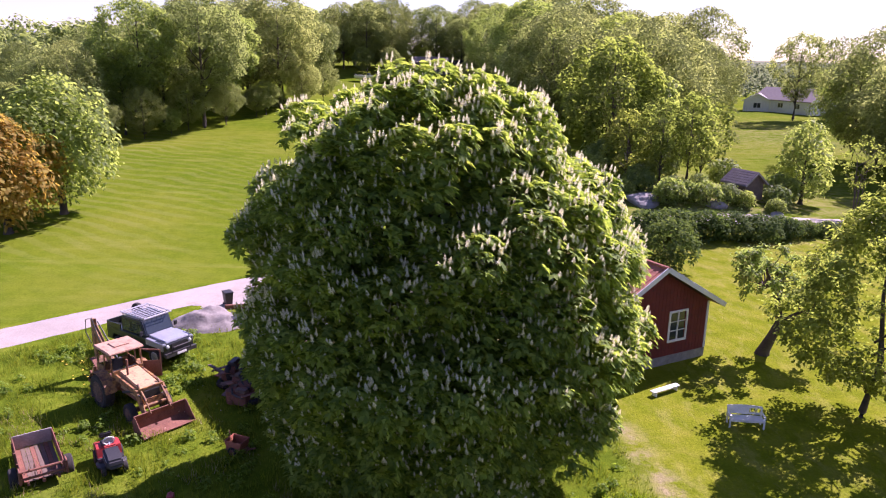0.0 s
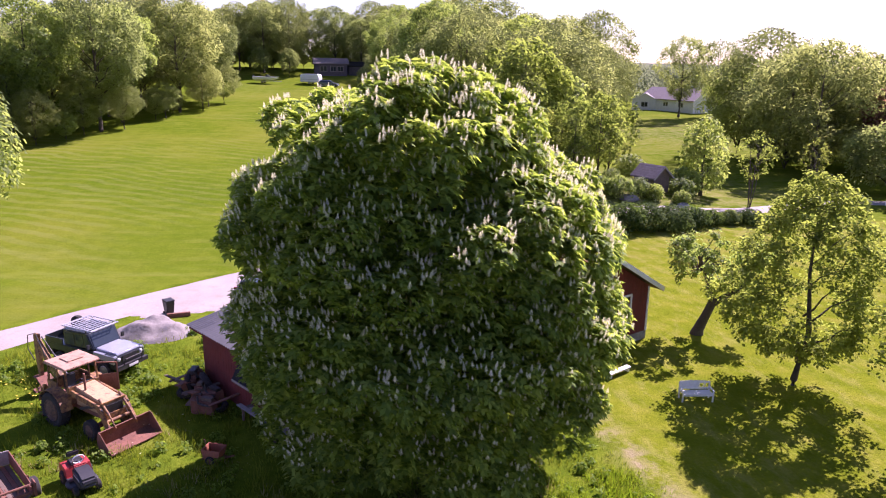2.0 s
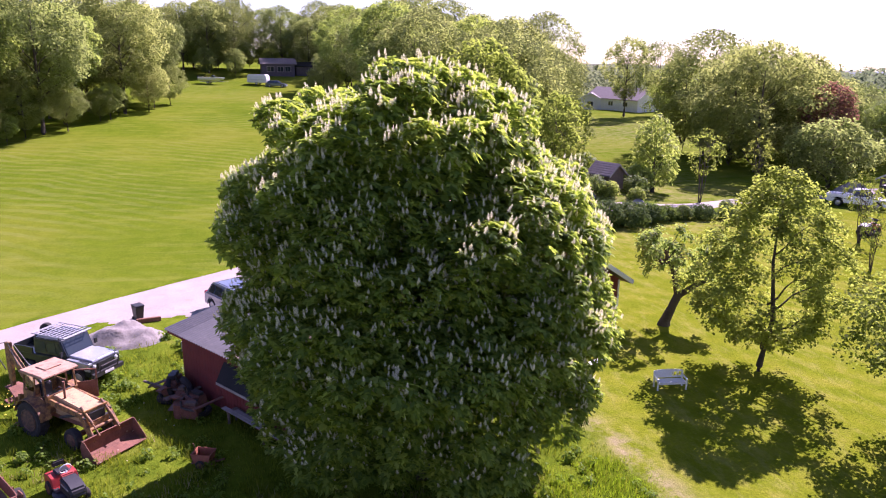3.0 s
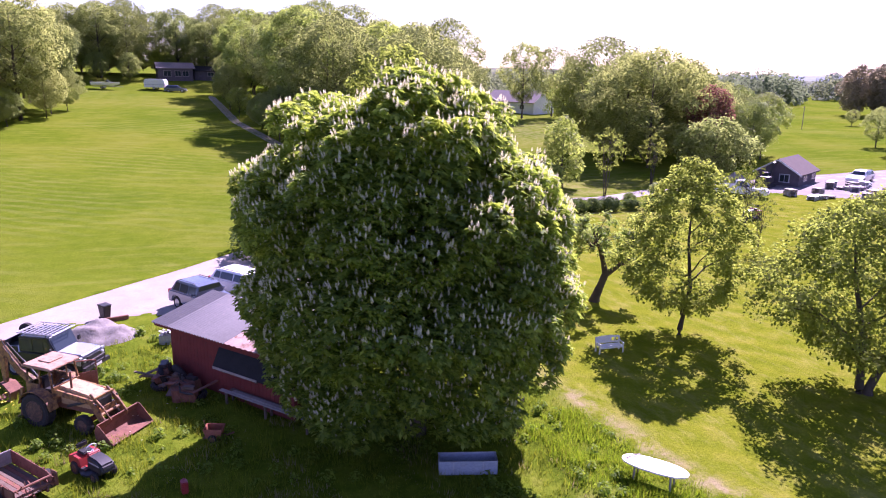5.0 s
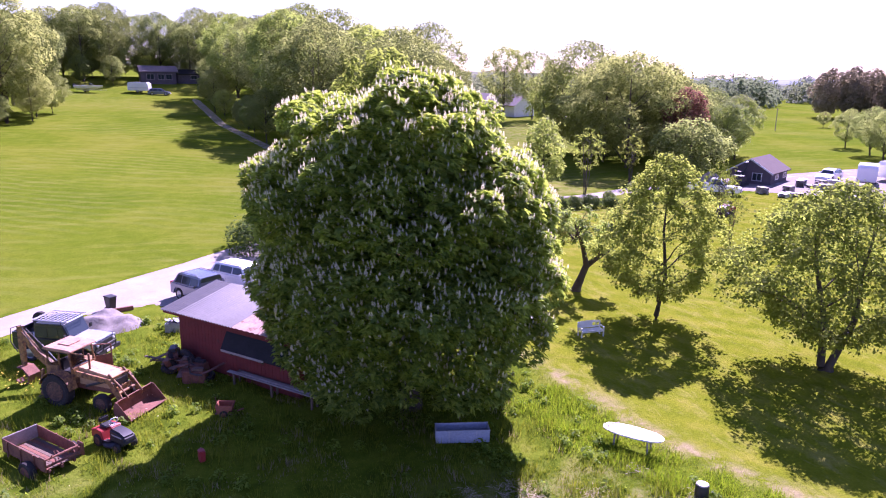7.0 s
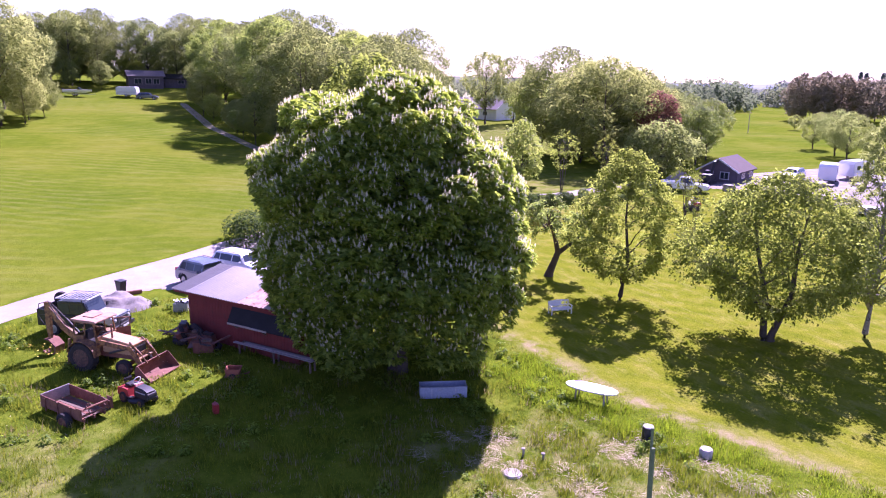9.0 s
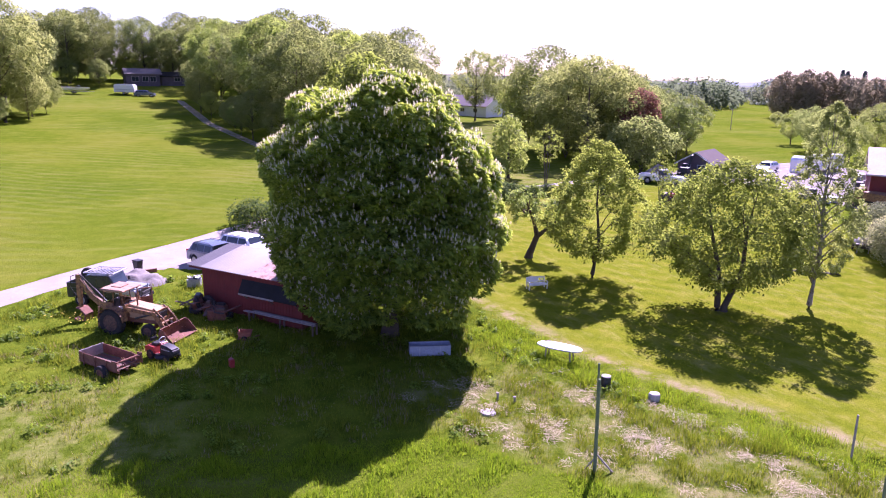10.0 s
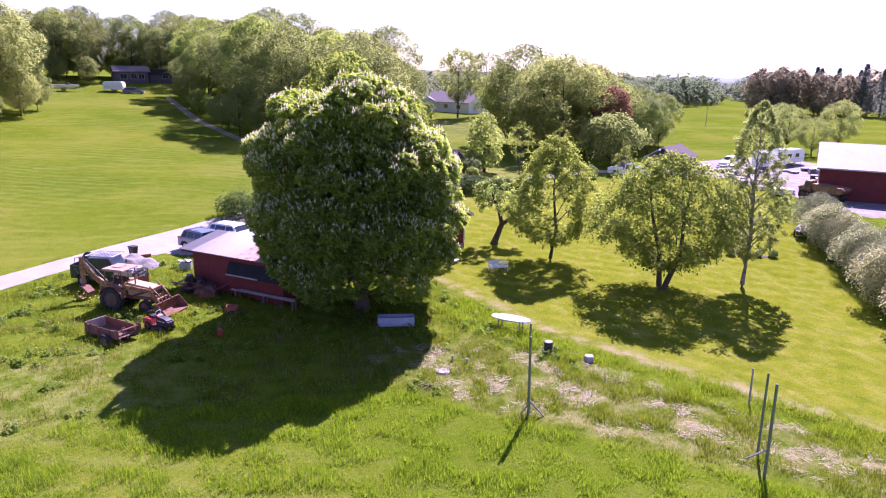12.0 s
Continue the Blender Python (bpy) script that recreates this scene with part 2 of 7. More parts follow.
def tree(name, m, label, seed, H, R, base, leaf_mat, count, leaf=(0.4, 0.3), lumps=26, trunk=0.2, stems=1, lean=(0, 0), shape=0.5,
         bark=None, lump=(0.26, 0.42), flat=1.0, limbs=9, category="tree", group="", droop=0.25, hollow=0.72, strays=0.12, squash=1.0, skirt=0.6, dome=2.4, ragged=0.0, twig=0.35):
    """A tree: tapered trunk and limbs, and a crown of many leaves on uneven lumps. shape: where the crown is widest, 0 low to 1 high."""
    rng = np.random.default_rng(seed)
    ob = thing(name, m, label, category, group)
    L = []
    for i in range(lumps):
        u = (i + rng.random()) / lumps
        w = (u / shape) if u < shape else (1 - u) / (1 - shape)
        prof = math.sin(min(1, max(0, w)) * math.pi / 2) ** skirt if u < shape else max(0.0, 1 - ((u - shape) / (1 - shape)) ** dome) ** 0.55
        a = i * 2.399 + rng.normal() * 0.4
        lr = R * (lump[0] + (lump[1] - lump[0]) * rng.random()) * (0.75 + 0.25 * prof)
        rad = max(0.0, R * prof - lr * 0.7) * (0.6 + 0.45 * rng.random())
        rad *= 1 + ragged * max(-0.4, rng.normal())
        z = base + lr * 0.6 + (H - base - lr * 1.5) * u + ragged * rng.normal()
        L.append((rad * math.cos(a) + lean[0] * u, rad * math.sin(a) * flat + lean[1] * u, z, lr))
    wood = Mesh()
    tops = []
    for s in range(stems):
        a = s * 2 * math.pi / stems + 0.6
        o = Vector((math.cos(a), math.sin(a), 0)) * (0.06 + 0.5 * trunk) * (stems > 1)
        spread = Vector((math.cos(a), math.sin(a), 0)) * (stems > 1) * R * 0.3
        top = Vector((lean[0], lean[1], 0)) * 0.8 + spread + Vector((0, 0, base + (H - base) * 0.75))
        pts = [o + Vector((0, 0, -0.15)), o + Vector((0, 0, 0.25)), o.lerp(top, 0.35) + Vector((0.04 * R * rng.normal(), 0.04 * R * rng.normal(), 0)), o.lerp(top, 0.7), top]
        k = trunk / math.sqrt(stems)
        wood.tube(pts, [k * 1.5, k, k * 0.75, k * 0.45, k * 0.12], 9)
        tops.append(pts)
    for i in range(limbs):
        l = L[int((i + 0.5) * lumps / limbs)]
        pts = tops[i % stems]
        zz = max(base * 0.75, l[2] - 0.45 * math.hypot(l[0], l[1]) - 0.1 * H)
        f = min(0.95, zz / pts[4].z)
        a = pts[1].lerp(pts[4], f)
        branch(wood, rng, a, l[:3], trunk * twig * (1.1 - f) + 0.015, 0.012, 0.12, 6)
    part("trunk", wood, bark or BARK, ob, smooth=True)
    v, f = leaf_cloud(rng, L, count, leaf[0], leaf[1], droop, centre=lean, hollow=hollow, strays=strays, squash=squash)
    part("crown", raw("crown", v, f, leaf_mat), None, ob)
    return ob


# ---- ground ----
LAWN_EDGE = [(3.0, 60), (3.5, 36), (5.5, 27), (6.8, 20.9), (7.6, 14.4), (10.2, 8.6), (13.2, 2.3), (15.0, -0.9), (22, -14), (40, -45)]
FIELD_EDGE = [(-60, 4), (-25, 11.5), (-14, 12.2), (-2.2, 10.0), (1.0, 5.8), (4.0, 2.4), (7.8, -2.1), (16, -13), (40, -50)]
ROAD_LINE = [(-95, -36), (-60, -5), (-40, 13), (-20.6, 30.35), (-16.9, 33.65), (-12.8, 37.35), (-3.5, 45.6), (8, 54), (20, 57.2), (32, 59.4), (46, 63.4), (58, 60)]


def axis_steps(fine_a, fine_b, d, far):
    a = list(np.arange(fine_a, fine_b + d / 2, d))
    s = d
    while a[-1] < far:
        s *= 1.13
        a.append(a[-1] + s)
    s = d
    while a[0] > -far:
        s *= 1.13
        a.insert(0, a[0] - s)
    return np.array(a)


def side_x(line, y):
    """x of a line at height y of the plan (the line runs monotonically in y)."""
    pts = sorted(line, key=lambda p: p[1])
    return np.interp(y, [p[1] for p in pts], [p[0] for p in pts])


def side_y(line, x):
    return np.interp(x, [p[0] for p in line], [p[1] for p in line])


def zones(x, y):
    """How far the ground is mown lawn, open field, and straw."""
    lawn = step(-0.35, 0.35, x - side_x(LAWN_EDGE, y)) * (1 - step(54, 56, y)) * (1 - step(-0.5, 0.5, x - (26.0 + 0.87 * (y - 5.5))))
    below = step(-0.4, 0.4, side_y(FIELD_EDGE, x) - y)
    beyond = step(0.3, 1.5, y - side_y(ROAD_LINE, x) - 1.5)
    field = np.maximum(below, beyond)
    d = x - side_x(LAWN_EDGE, y)
    rim = np.exp(-((d - 0.45) / 0.42) ** 2) * step(-2, 2, y) * (1 - step(24, 27, y)) * 1.6
    rough = np.clip(step(-3, 0.5, x + 0.3 * (y - 10)) * step(0.0, 1.8, y - side_y(FIELD_EDGE, x)) * (1 - step(-3.2, -1.2, d)) * (1 - step(13, 15.5, y)), 0, 1)
    west = (1 - step(-14, -8, x)) * step(10, 13, y) * (1 - step(17, 21, y)) * step(-30, -24, x) * 0.35
    knoll = 0.75 * np.exp(-((x - 26) ** 2 + (y - 68) ** 2) / 260) + 0.5 * np.exp(-((x - 62) ** 2 / 500 + (y - 125) ** 2 / 700))
    return lawn, field, np.clip(np.maximum(np.maximum(rim, rough * 0.6), np.maximum(west, knoll)), 0, 1)


def ground_material():
    mat, nt, b = nodes_of("grassland")
    at = nt.nodes.new("ShaderNodeAttribute")
    at.attribute_name = "zone"
    sep = nt.nodes.new("ShaderNodeSeparateColor")
    nt.links.new(at.outputs["Color"], sep.inputs[0])
    big, mid, fine = noise_of(nt, 0.07, 5), noise_of(nt, 0.9, 6, 0.6), noise_of(nt, 9, 5, 0.7)
    rough = ramp(nt, [(0.28, (0.05, 0.082, 0.006)), (0.45, (0.092, 0.14, 0.008)), (0.6, (0.128, 0.172, 0.012)), (0.75, (0.16, 0.182, 0.028))], mid)
    lawn = ramp(nt, [(0.3, (0.1, 0.135, 0.006)), (0.5, (0.142, 0.172, 0.009)), (0.72, (0.21, 0.21, 0.03))], mid)
    field = ramp(nt, [(0.34, (0.072, 0.118, 0.006)), (0.5, (0.1, 0.142, 0.008)), (0.64, (0.152, 0.17, 0.019))], big)
    field = mix(nt, 0.38, field, ramp(nt, [(0.35, (0.07, 0.122, 0.005)), (0.7, (0.135, 0.178, 0.012))], mid))
    streak = noise_of(nt, 0.45, 5, 0.7, stretch=(0.3, 1.3, 1))
    field = mix(nt, ramp(nt, [(0.5, (0, 0, 0)), (0.72, (0.4, 0.4, 0.4))], streak), field, (0.21, 0.22, 0.045))
    rows = nt.nodes.new("ShaderNodeTexWave")
    rows.bands_direction = "Y"
    rows.inputs["Scale"].default_value, rows.inputs["Distortion"].default_value, rows.inputs["Detail"].default_value = 0.19, 9.0, 5
    rows.inputs["Detail Scale"].default_value = 0.6
    turned = nt.nodes.new("ShaderNodeMapping")
    turned.inputs["Rotation"].default_value = (0, 0, 0.5)
    tc0 = nt.nodes.new("ShaderNodeTexCoord")
    nt.links.new(tc0.outputs["Object"], turned.inputs[0])
    nt.links.new(turned.outputs[0], rows.inputs["Vector"])
    where = ramp(nt, [(0.42, (0, 0, 0)), (0.62, (0.17, 0.17, 0.17))], noise_of(nt, 0.045, 4, 0.6))
    lines = mix(nt, 1.0, where, ramp(nt, [(0.45, (0, 0, 0)), (0.8, (1, 1, 1))], rows.outputs["Fac"]), "MULTIPLY")
    field = mix(nt, lines, field, (0.27, 0.265, 0.1))
    cut = nt.nodes.new("ShaderNodeTexWave")
    cut.bands_direction = "DIAGONAL"
    cut.inputs["Scale"].default_value, cut.inputs["Distortion"].default_value, cut.inputs["Detail"].default_value = 0.24, 3.0, 3
    tc = nt.nodes.new("ShaderNodeTexCoord")
    nt.links.new(tc.outputs["Object"], cut.inputs["Vector"])
    lawn = mix(nt, 0.25, lawn, mix(nt, cut.outputs["Fac"], (0.11, 0.16, 0.006), (0.2, 0.225, 0.015)))
    clip = noise_of(nt, 1.1, 8, 0.75, stretch=(1.2, 0.5, 1))
    lawn = mix(nt, ramp(nt, [(0.5, (0, 0, 0)), (0.68, (0.5, 0.5, 0.5))], clip), lawn, (0.28, 0.265, 0.07))
    col = mix(nt, sep.outputs[0], mix(nt, sep.outputs[1], rough, field), lawn)
    straw = nt.nodes.new("ShaderNodeMath")
    straw.operation = "MULTIPLY"
    nt.links.new(sep.outputs[2], straw.inputs[0])
    nt.links.new(ramp(nt, [(0.42, (0, 0, 0)), (0.6, (0.85, 0.85, 0.85))], noise_of(nt, 0.9, 6, 0.7)), straw.inputs[1])
    col = mix(nt, straw.outputs[0], col, (0.28, 0.235, 0.14))
    col = mix(nt, 0.6, col, ramp(nt, [(0.25, (0.55, 0.6, 0.5)), (0.75, (1.25, 1.2, 1.1))], fine), "MULTIPLY")
    nt.links.new(col, b.inputs["Base Color"])
    b.inputs["Roughness"].default_value = 0.85
    b.inputs["Specular IOR Level"].default_value = 0.0
    bump(nt, b, fine, 0.7, 0.08)
    return mat


xs, ys = axis_steps(-32, 40, 0.45, 3600), axis_steps(-26, 62, 0.45, 3600)
GX, GY = np.meshgrid(xs, ys)
GZ = land(GX, GY)
nx, ny = len(xs), len(ys)
idx = np.arange(nx * ny).reshape(ny, nx)
quads = np.stack([idx[:-1, :-1], idx[:-1, 1:], idx[1:, 1:], idx[1:, :-1]], -1).reshape(-1, 4)
gme = raw("ground", np.stack([GX, GY, GZ], -1).reshape(-1, 3), quads, ground_material(), smooth=True)
zl, zf, zd = zones(GX, GY)
ca = gme.color_attributes.new("zone", "FLOAT_COLOR", "POINT")
ca.data.foreach_set("color", np.stack([zl, zf, zd, np.ones_like(zl)], -1).astype(np.float32).ravel())
ground = tagged(new("ground", gme), "green meadow, mown lawn and rough tussocky grass", "ground", kind="structure")

GRAVEL = surface("gravel", (0.255, 0.222, 0.19), (0.345, 0.308, 0.268), 0.6, 0.95, fine=14, relief=0.5, dirt=(0.24, 0.2, 0.15), dirt_at=(0.55, 0.8))


def strip(name, line, width, dz, mat, label, category="road"):
    """A road draped over the ground, with uneven edges."""
    rng = np.random.default_rng(len(line))
    p = np.array(line, float)
    s = np.concatenate([[0], np.cumsum(np.hypot(*np.diff(p, axis=0).T))])
    t = np.arange(0, s[-1], 0.6)
    c = np.stack([np.interp(t, s, p[:, 0]), np.interp(t, s, p[:, 1])], 1)
    for _ in range(12):
        c[1:-1] = (c[:-2] + 2 * c[1:-1] + c[2:]) / 4
    d = unit(np.gradient(c, axis=0))
    nrm = np.stack([-d[:, 1], d[:, 0]], 1)
    w = width / 2 * (1 + 0.05 * np.stack([np.convolve(rng.normal(size=len(c) + 8), np.ones(9) / 3, "valid") for _ in range(2)], 1))
    rows = []
    for u, k in ((-1, 0), (-0.55, None), (0, None), (0.55, None), (1, 1)):
        off = u * (w[:, k] if k is not None else width / 2)
        q = c + nrm * np.asarray(off).reshape(-1, 1)
        z = land(q[:, 0], q[:, 1]) + (dz - (0.06 if abs(u) == 1 else 0) - (0.02 if abs(u) == 0.55 else 0))
        rows.append(np.column_stack([q, z]))
    v = np.stack(rows, 1).reshape(-1, 3)
    i = np.arange((len(c) - 1) * 5).reshape(-1, 5)[:, :4].ravel()
    return tagged(new(name, raw(name, v, np.stack([i, i + 5, i + 6, i + 1], 1), mat, True)), label, category, kind="structure")


strip("road", ROAD_LINE, 2.35, 0.06, GRAVEL, "pale gravel farm road between field and yard")
DIRT = surface("track_dirt", (0.26, 0.21, 0.14), (0.36, 0.3, 0.21), 0.8, 0.95, fine=9, relief=0.4, dirt=(0.11, 0.14, 0.02), dirt_at=(0.44, 0.58))
strip("track", [(11, 54.5), (9.5, 70), (6.7, 92), (3.6, 115), (2.8, 157), (-2, 161)], 1.7, 0.05, DIRT, "narrow gravel track climbing along the wood")


def patch(name, poly, dz, mat, label, cell=0.25):
    """A draped patch of ground inside an outline."""
    p = np.array(poly, float)
    x0, y0, x1, y1 = *p.min(0), *p.max(0)
    gx, gy = np.meshgrid(np.arange(x0, x1 + cell, cell), np.arange(y0, y1 + cell, cell))
    inside = np.zeros(gx.shape, bool)
    for a, b in zip(p, np.roll(p, -1, 0)):
        hit = (a[1] > gy) != (b[1] > gy)
        inside ^= hit & (gx < (b[0] - a[0]) * (gy - a[1]) / (b[1] - a[1] + 1e-12) + a[0])
    edge = inside.copy()
    for sh, ax in ((1, 0), (-1, 0), (1, 1), (-1, 1)):
        edge &= np.roll(inside, sh, ax)
    z = land(gx, gy) + np.where(edge, dz, -0.05)
    n = gx.shape[1]
    k = np.arange(gx.size).reshape(gx.shape)
    q = np.stack([k[:-1, :-1], k[:-1, 1:], k[1:, 1:], k[1:, :-1]], -1).reshape(-1, 4)
    keep = edge.ravel()[q].any(1)
    return tagged(new(name, raw(name, np.stack([gx, gy, z], -1).reshape(-1, 3), q[keep], mat, True)), label, "ground", kind="structure")


patch("yard_gravel", [(-14.5, 36.2), (-12, 34.6), (-9.4, 35.6), (-7.5, 34.5), (-6, 32), (-2, 31), (2, 34), (4, 42), (0, 48), (-6, 44)], 0.035, GRAVEL, "worn pale gravel parking yard beside the road")
WORKS = surface("works_gravel", (0.14, 0.12, 0.1), (0.22, 0.195, 0.17), 0.3, 0.95, fine=4, relief=0.4, dirt=(0.33, 0.3, 0.28), dirt_at=(0.5, 0.7))
patch("works_yard", [(53, 58.5), (58, 66), (84, 66), (86, 50), (78, 30), (66, 22), (54, 26), (57, 40), (60, 50)], 0.03, WORKS, "dusty gravel works yard with parked machines", 0.5)


# ---- the flowering chestnut ----
def chestnut():
    rng = np.random.default_rng(11)
    ob = thing("chestnut_tree", on(-0.1, 20.3), "large horse chestnut in full bloom with white flower candles", "tree")
    # outline: the west side has a shelf under the top dome, the east side slopes evenly; fuller to the north-west than to the south-east
    pz = np.array([1.3, 2.3, 3.2, 4.1, 5.0, 5.6, 6.3, 7.5, 8.8, 9.6, 10.15, 10.6, 11.4, 12.0, 12.5, 12.95, 13.2])
    west = np.array([3.7, 4.65, 5.0, 5.2, 5.5, 5.8, 5.55, 5.65, 5.85, 5.8, 4.8, 4.2, 4.35, 3.8, 2.9, 1.7, 0.8])
    east = np.array([4.6, 5.6, 5.9, 6.15, 6.25, 6.35, 6.25, 6.0, 5.65, 5.15, 4.6, 4.2, 3.7, 3.0, 2.2, 1.2, 0.5])
    pr = (west + east) / 2
    # leafy boughs over the whole outline, pushed in and out so that lit shoulders stand over shaded hollows
    lumps = []
    for i in range(5000):
        z = rng.uniform(1.5, 12.8)
        a = rng.uniform(0, 2 * math.pi)
        side = 0.5 + 0.5 * math.cos(a + 0.25)
        R = float(np.interp(z, pz, west) * (1 - side) + np.interp(z, pz, east) * side) - 0.32 * float(1 - step(9.8, 11.0, z)) + 0.1 * float(step(10.6, 11.6, z))
        R += 0.5 * max(0, math.cos(a - 2.0)) ** 2 * float(1 - step(9.5, 11, z)) - 0.8 * max(0, math.cos(a + 0.95)) ** 2
        r = R * rng.uniform(0.25, 1) if z > 11.8 else R
        q = Vector((r * math.cos(a), r * math.sin(a), z))
        push = 1.6 * noise.noise(Vector((q.x * 0.36, q.y * 0.36, q.z * 0.5))) + 0.7 * noise.noise(q * 0.85 + Vector((9, 0, 0)))
        tier = 0.6 * math.sin(2.5 * z + 4 * noise.noise(q * 0.22)) * float(1 - step(9.0, 10.5, z))
        push += tier
        lr = rng.uniform(0.6, 1.1) * (1 - 0.3 * float(step(9.5, 11.5, z)))
        away = Vector((q.x, q.y, (z - 6.0) * 0.8)).normalized()
        c = q + away * (max(-1.6, min(push, 0.42)) - 0.85 * lr)
        if all((c.x - l[0]) ** 2 + (c.y - l[1]) ** 2 + 1.3 * (c.z - l[2]) ** 2 > (0.78 * (lr + l[3]) / 1.3) ** 2 for l in lumps):
            lumps.append((c.x, c.y, max(1.4, c.z), lr))
    lumps = np.array(lumps)
    # palmate leaves: a hub with drooping leaflets
    n = 38000
    w = lumps[:, 3] ** 2
    k = rng.choice(len(lumps), n, p=w / w.sum())
    d = unit(rng.normal(size=(n, 3)))
    out = lumps[k, :3] * np.array([1, 1, 0])
    out[:, 2] = (lumps[k, 2] - 6.0) * 0.7
    out = unit(out)
    flip = np.sum(d * out, 1) * 0.8 + d[:, 2] * 0.55 < -0.05
    d[flip] *= -1
    rag = np.array([noise.noise(Vector(q) * 1.6) for q in lumps[k, :3] + d * lumps[k, 3:4]])[:, None]
    hub = lumps[k, :3] + d * lumps[k, 3:4] * np.array([1, 1, 0.85]) * (0.92 + 0.2 * rag + 0.16 * rng.random((n, 1)))
    axis = unit(d * 0.45 + np.array([0, 0, 0.5]) + np.array(to_sun) * 0.65 + rng.normal(size=(n, 3)) * 0.3)
    e1 = unit(np.cross(axis, rng.normal(size=(n, 3))))
    e2 = np.cross(axis, e1)
    size = rng.uniform(0.16, 0.25, n)
    V, F, at = [], [], 0
    for j in range(6):
        a = j * 2 * math.pi / 6 + rng.normal(size=n) * 0.12
        D = unit(e1 * np.cos(a)[:, None] + e2 * np.sin(a)[:, None] + axis * 0.1)
        B = np.cross(axis, D)
        s = size * (1 - 0.12 * (j % 3))
        v, f = diamonds(hub, D, B, s, s * 0.54, 0.32)
        V.append(v)
        F.append(f + at)
        at += len(v)
    # an inner layer of shaded leaves
    v, f = leaf_cloud(rng, lumps * np.array([0.9, 0.9, 0.97, 0.8]), 9000, 0.28, 0.2, 0.3, strays=0)
    V.append(v)
    F.append(f + at)
    at += len(v)
    core = [(0.4 * np.interp(z, pz, pr) * math.cos(a), 0.4 * np.interp(z, pz, pr) * math.sin(a), z, 1.2) for z in np.arange(3.2, 10.6, 1.1) for a in np.arange(0, 6.2, 0.8)]
    v, f = leaf_cloud(rng, core, 12000, 0.36, 0.28, 0.2, strays=0)
    V.append(v)
    F.append(f + at)
    crown = part("crown", raw("crown", np.concatenate(V), np.concatenate(F), CHESTNUT_LEAF), None, ob, "dense dark green palmate foliage")
    wood = Mesh()
    wood.tube([(0, 0, -0.2), (0.03, 0, 0.4), (0.05, 0.05, 2.2), (0, 0.1, 6), (0.1, 0, 10.5)], [0.62, 0.45, 0.38, 0.26, 0.05], 12)
    for i in range(26):
        l = lumps[(i * 9) % len(lumps)]
        z0 = max(1.5, l[2] * 0.62 - 0.4)
        branch(wood, rng, (0.03, 0.04, z0), l[:3] * np.array([0.85, 0.85, 1]), 0.17 - 0.009 * z0, 0.02, 0.1)
    part("trunk", wood, BARK, ob, smooth=True)
    # one candle: a tapering panicle of small ragged whorls
    spike = Mesh()
    spike.rod((0, 0, -0.06), (0, 0, 0.05), 0.008, 0.008, 4)
    # loose petals round the stem, smaller towards the tip
    for j in range(26):
        u = j / 25
        z, a, r = 0.235 * u, j * 2.4, 0.062 * (1 - u ** 1.5) + 0.012
        c, s, pw = math.cos(a), math.sin(a), 0.026 * (1.1 - 0.6 * u)
        spike.add([(0.2 * r * c, 0.2 * r * s, z - 0.012), (0.8 * r * c - pw * s, 0.8 * r * s + pw * c, z + 0.014), (1.15 * r * c, 1.15 * r * s, z + 0.03), (0.8 * r * c + pw * s, 0.8 * r * s - pw * c, z + 0.014)], [(0, 1, 2, 3)])
    sme = spike.data("flower_candle", PETAL)
    sv = np.array([p.co for p in sme.vertices])
    sf = [list(p.vertices) for p in sme.polygons]
    m = 10500
    k = rng.choice(len(lumps), m, p=w / w.sum())
    d = unit(rng.normal(size=(m, 3)) * np.array([1, 1, 0.6]) + np.array([0, 0, 0.75]))
    out = unit(lumps[k, :3] * np.array([1, 1, 0]) + np.array([0, 0, 0.01]))
    flip = np.sum(d * out, 1) < -0.1
    d[flip] *= np.array([-1, -1, 1])
    rag = np.array([noise.noise(Vector(q) * 1.6) for q in lumps[k, :3] + d * lumps[k, 3:4]])[:, None]
    at = lumps[k, :3] + d * lumps[k, 3:4] * np.array([1, 1, 0.85]) * (1.02 + 0.2 * rag) + np.array([0, 0, 0.09])
    up = unit(np.array([0, 0, 1.0]) + d * 0.35 + rng.normal(size=(m, 3)) * 0.12)
    scale = rng.uniform(0.45, 0.69, m)
    order = np.argsort(at[:, 1] + 0.35 * np.abs(at[:, 2] - 7))
    rest_v, rest_f, base = [], [], 0
    for i, q in enumerate(order):
        rot = Vector(up[q]).to_track_quat("Z", "Y")
        if i < 300:
            o = new("flower_candle", sme)
            o.parent = ob
            o.matrix_basis = Matrix.LocRotScale(at[q], rot, Vector([scale[q]] * 3))
        else:
            rest_v.append(sv @ np.array(rot.to_matrix()).T * scale[q] + at[q])
            rest_f += [[a + base for a in fc] for fc in sf]
            base += len(sv)
    me = bpy.data.meshes.new("blossom")
    me.from_pydata(np.concatenate(rest_v).tolist(), [], rest_f)
    me.materials.append(PETAL)
    tagged(part("blossom", me, None, ob, "upright white flower panicles"), kind="stuff")


chestnut()

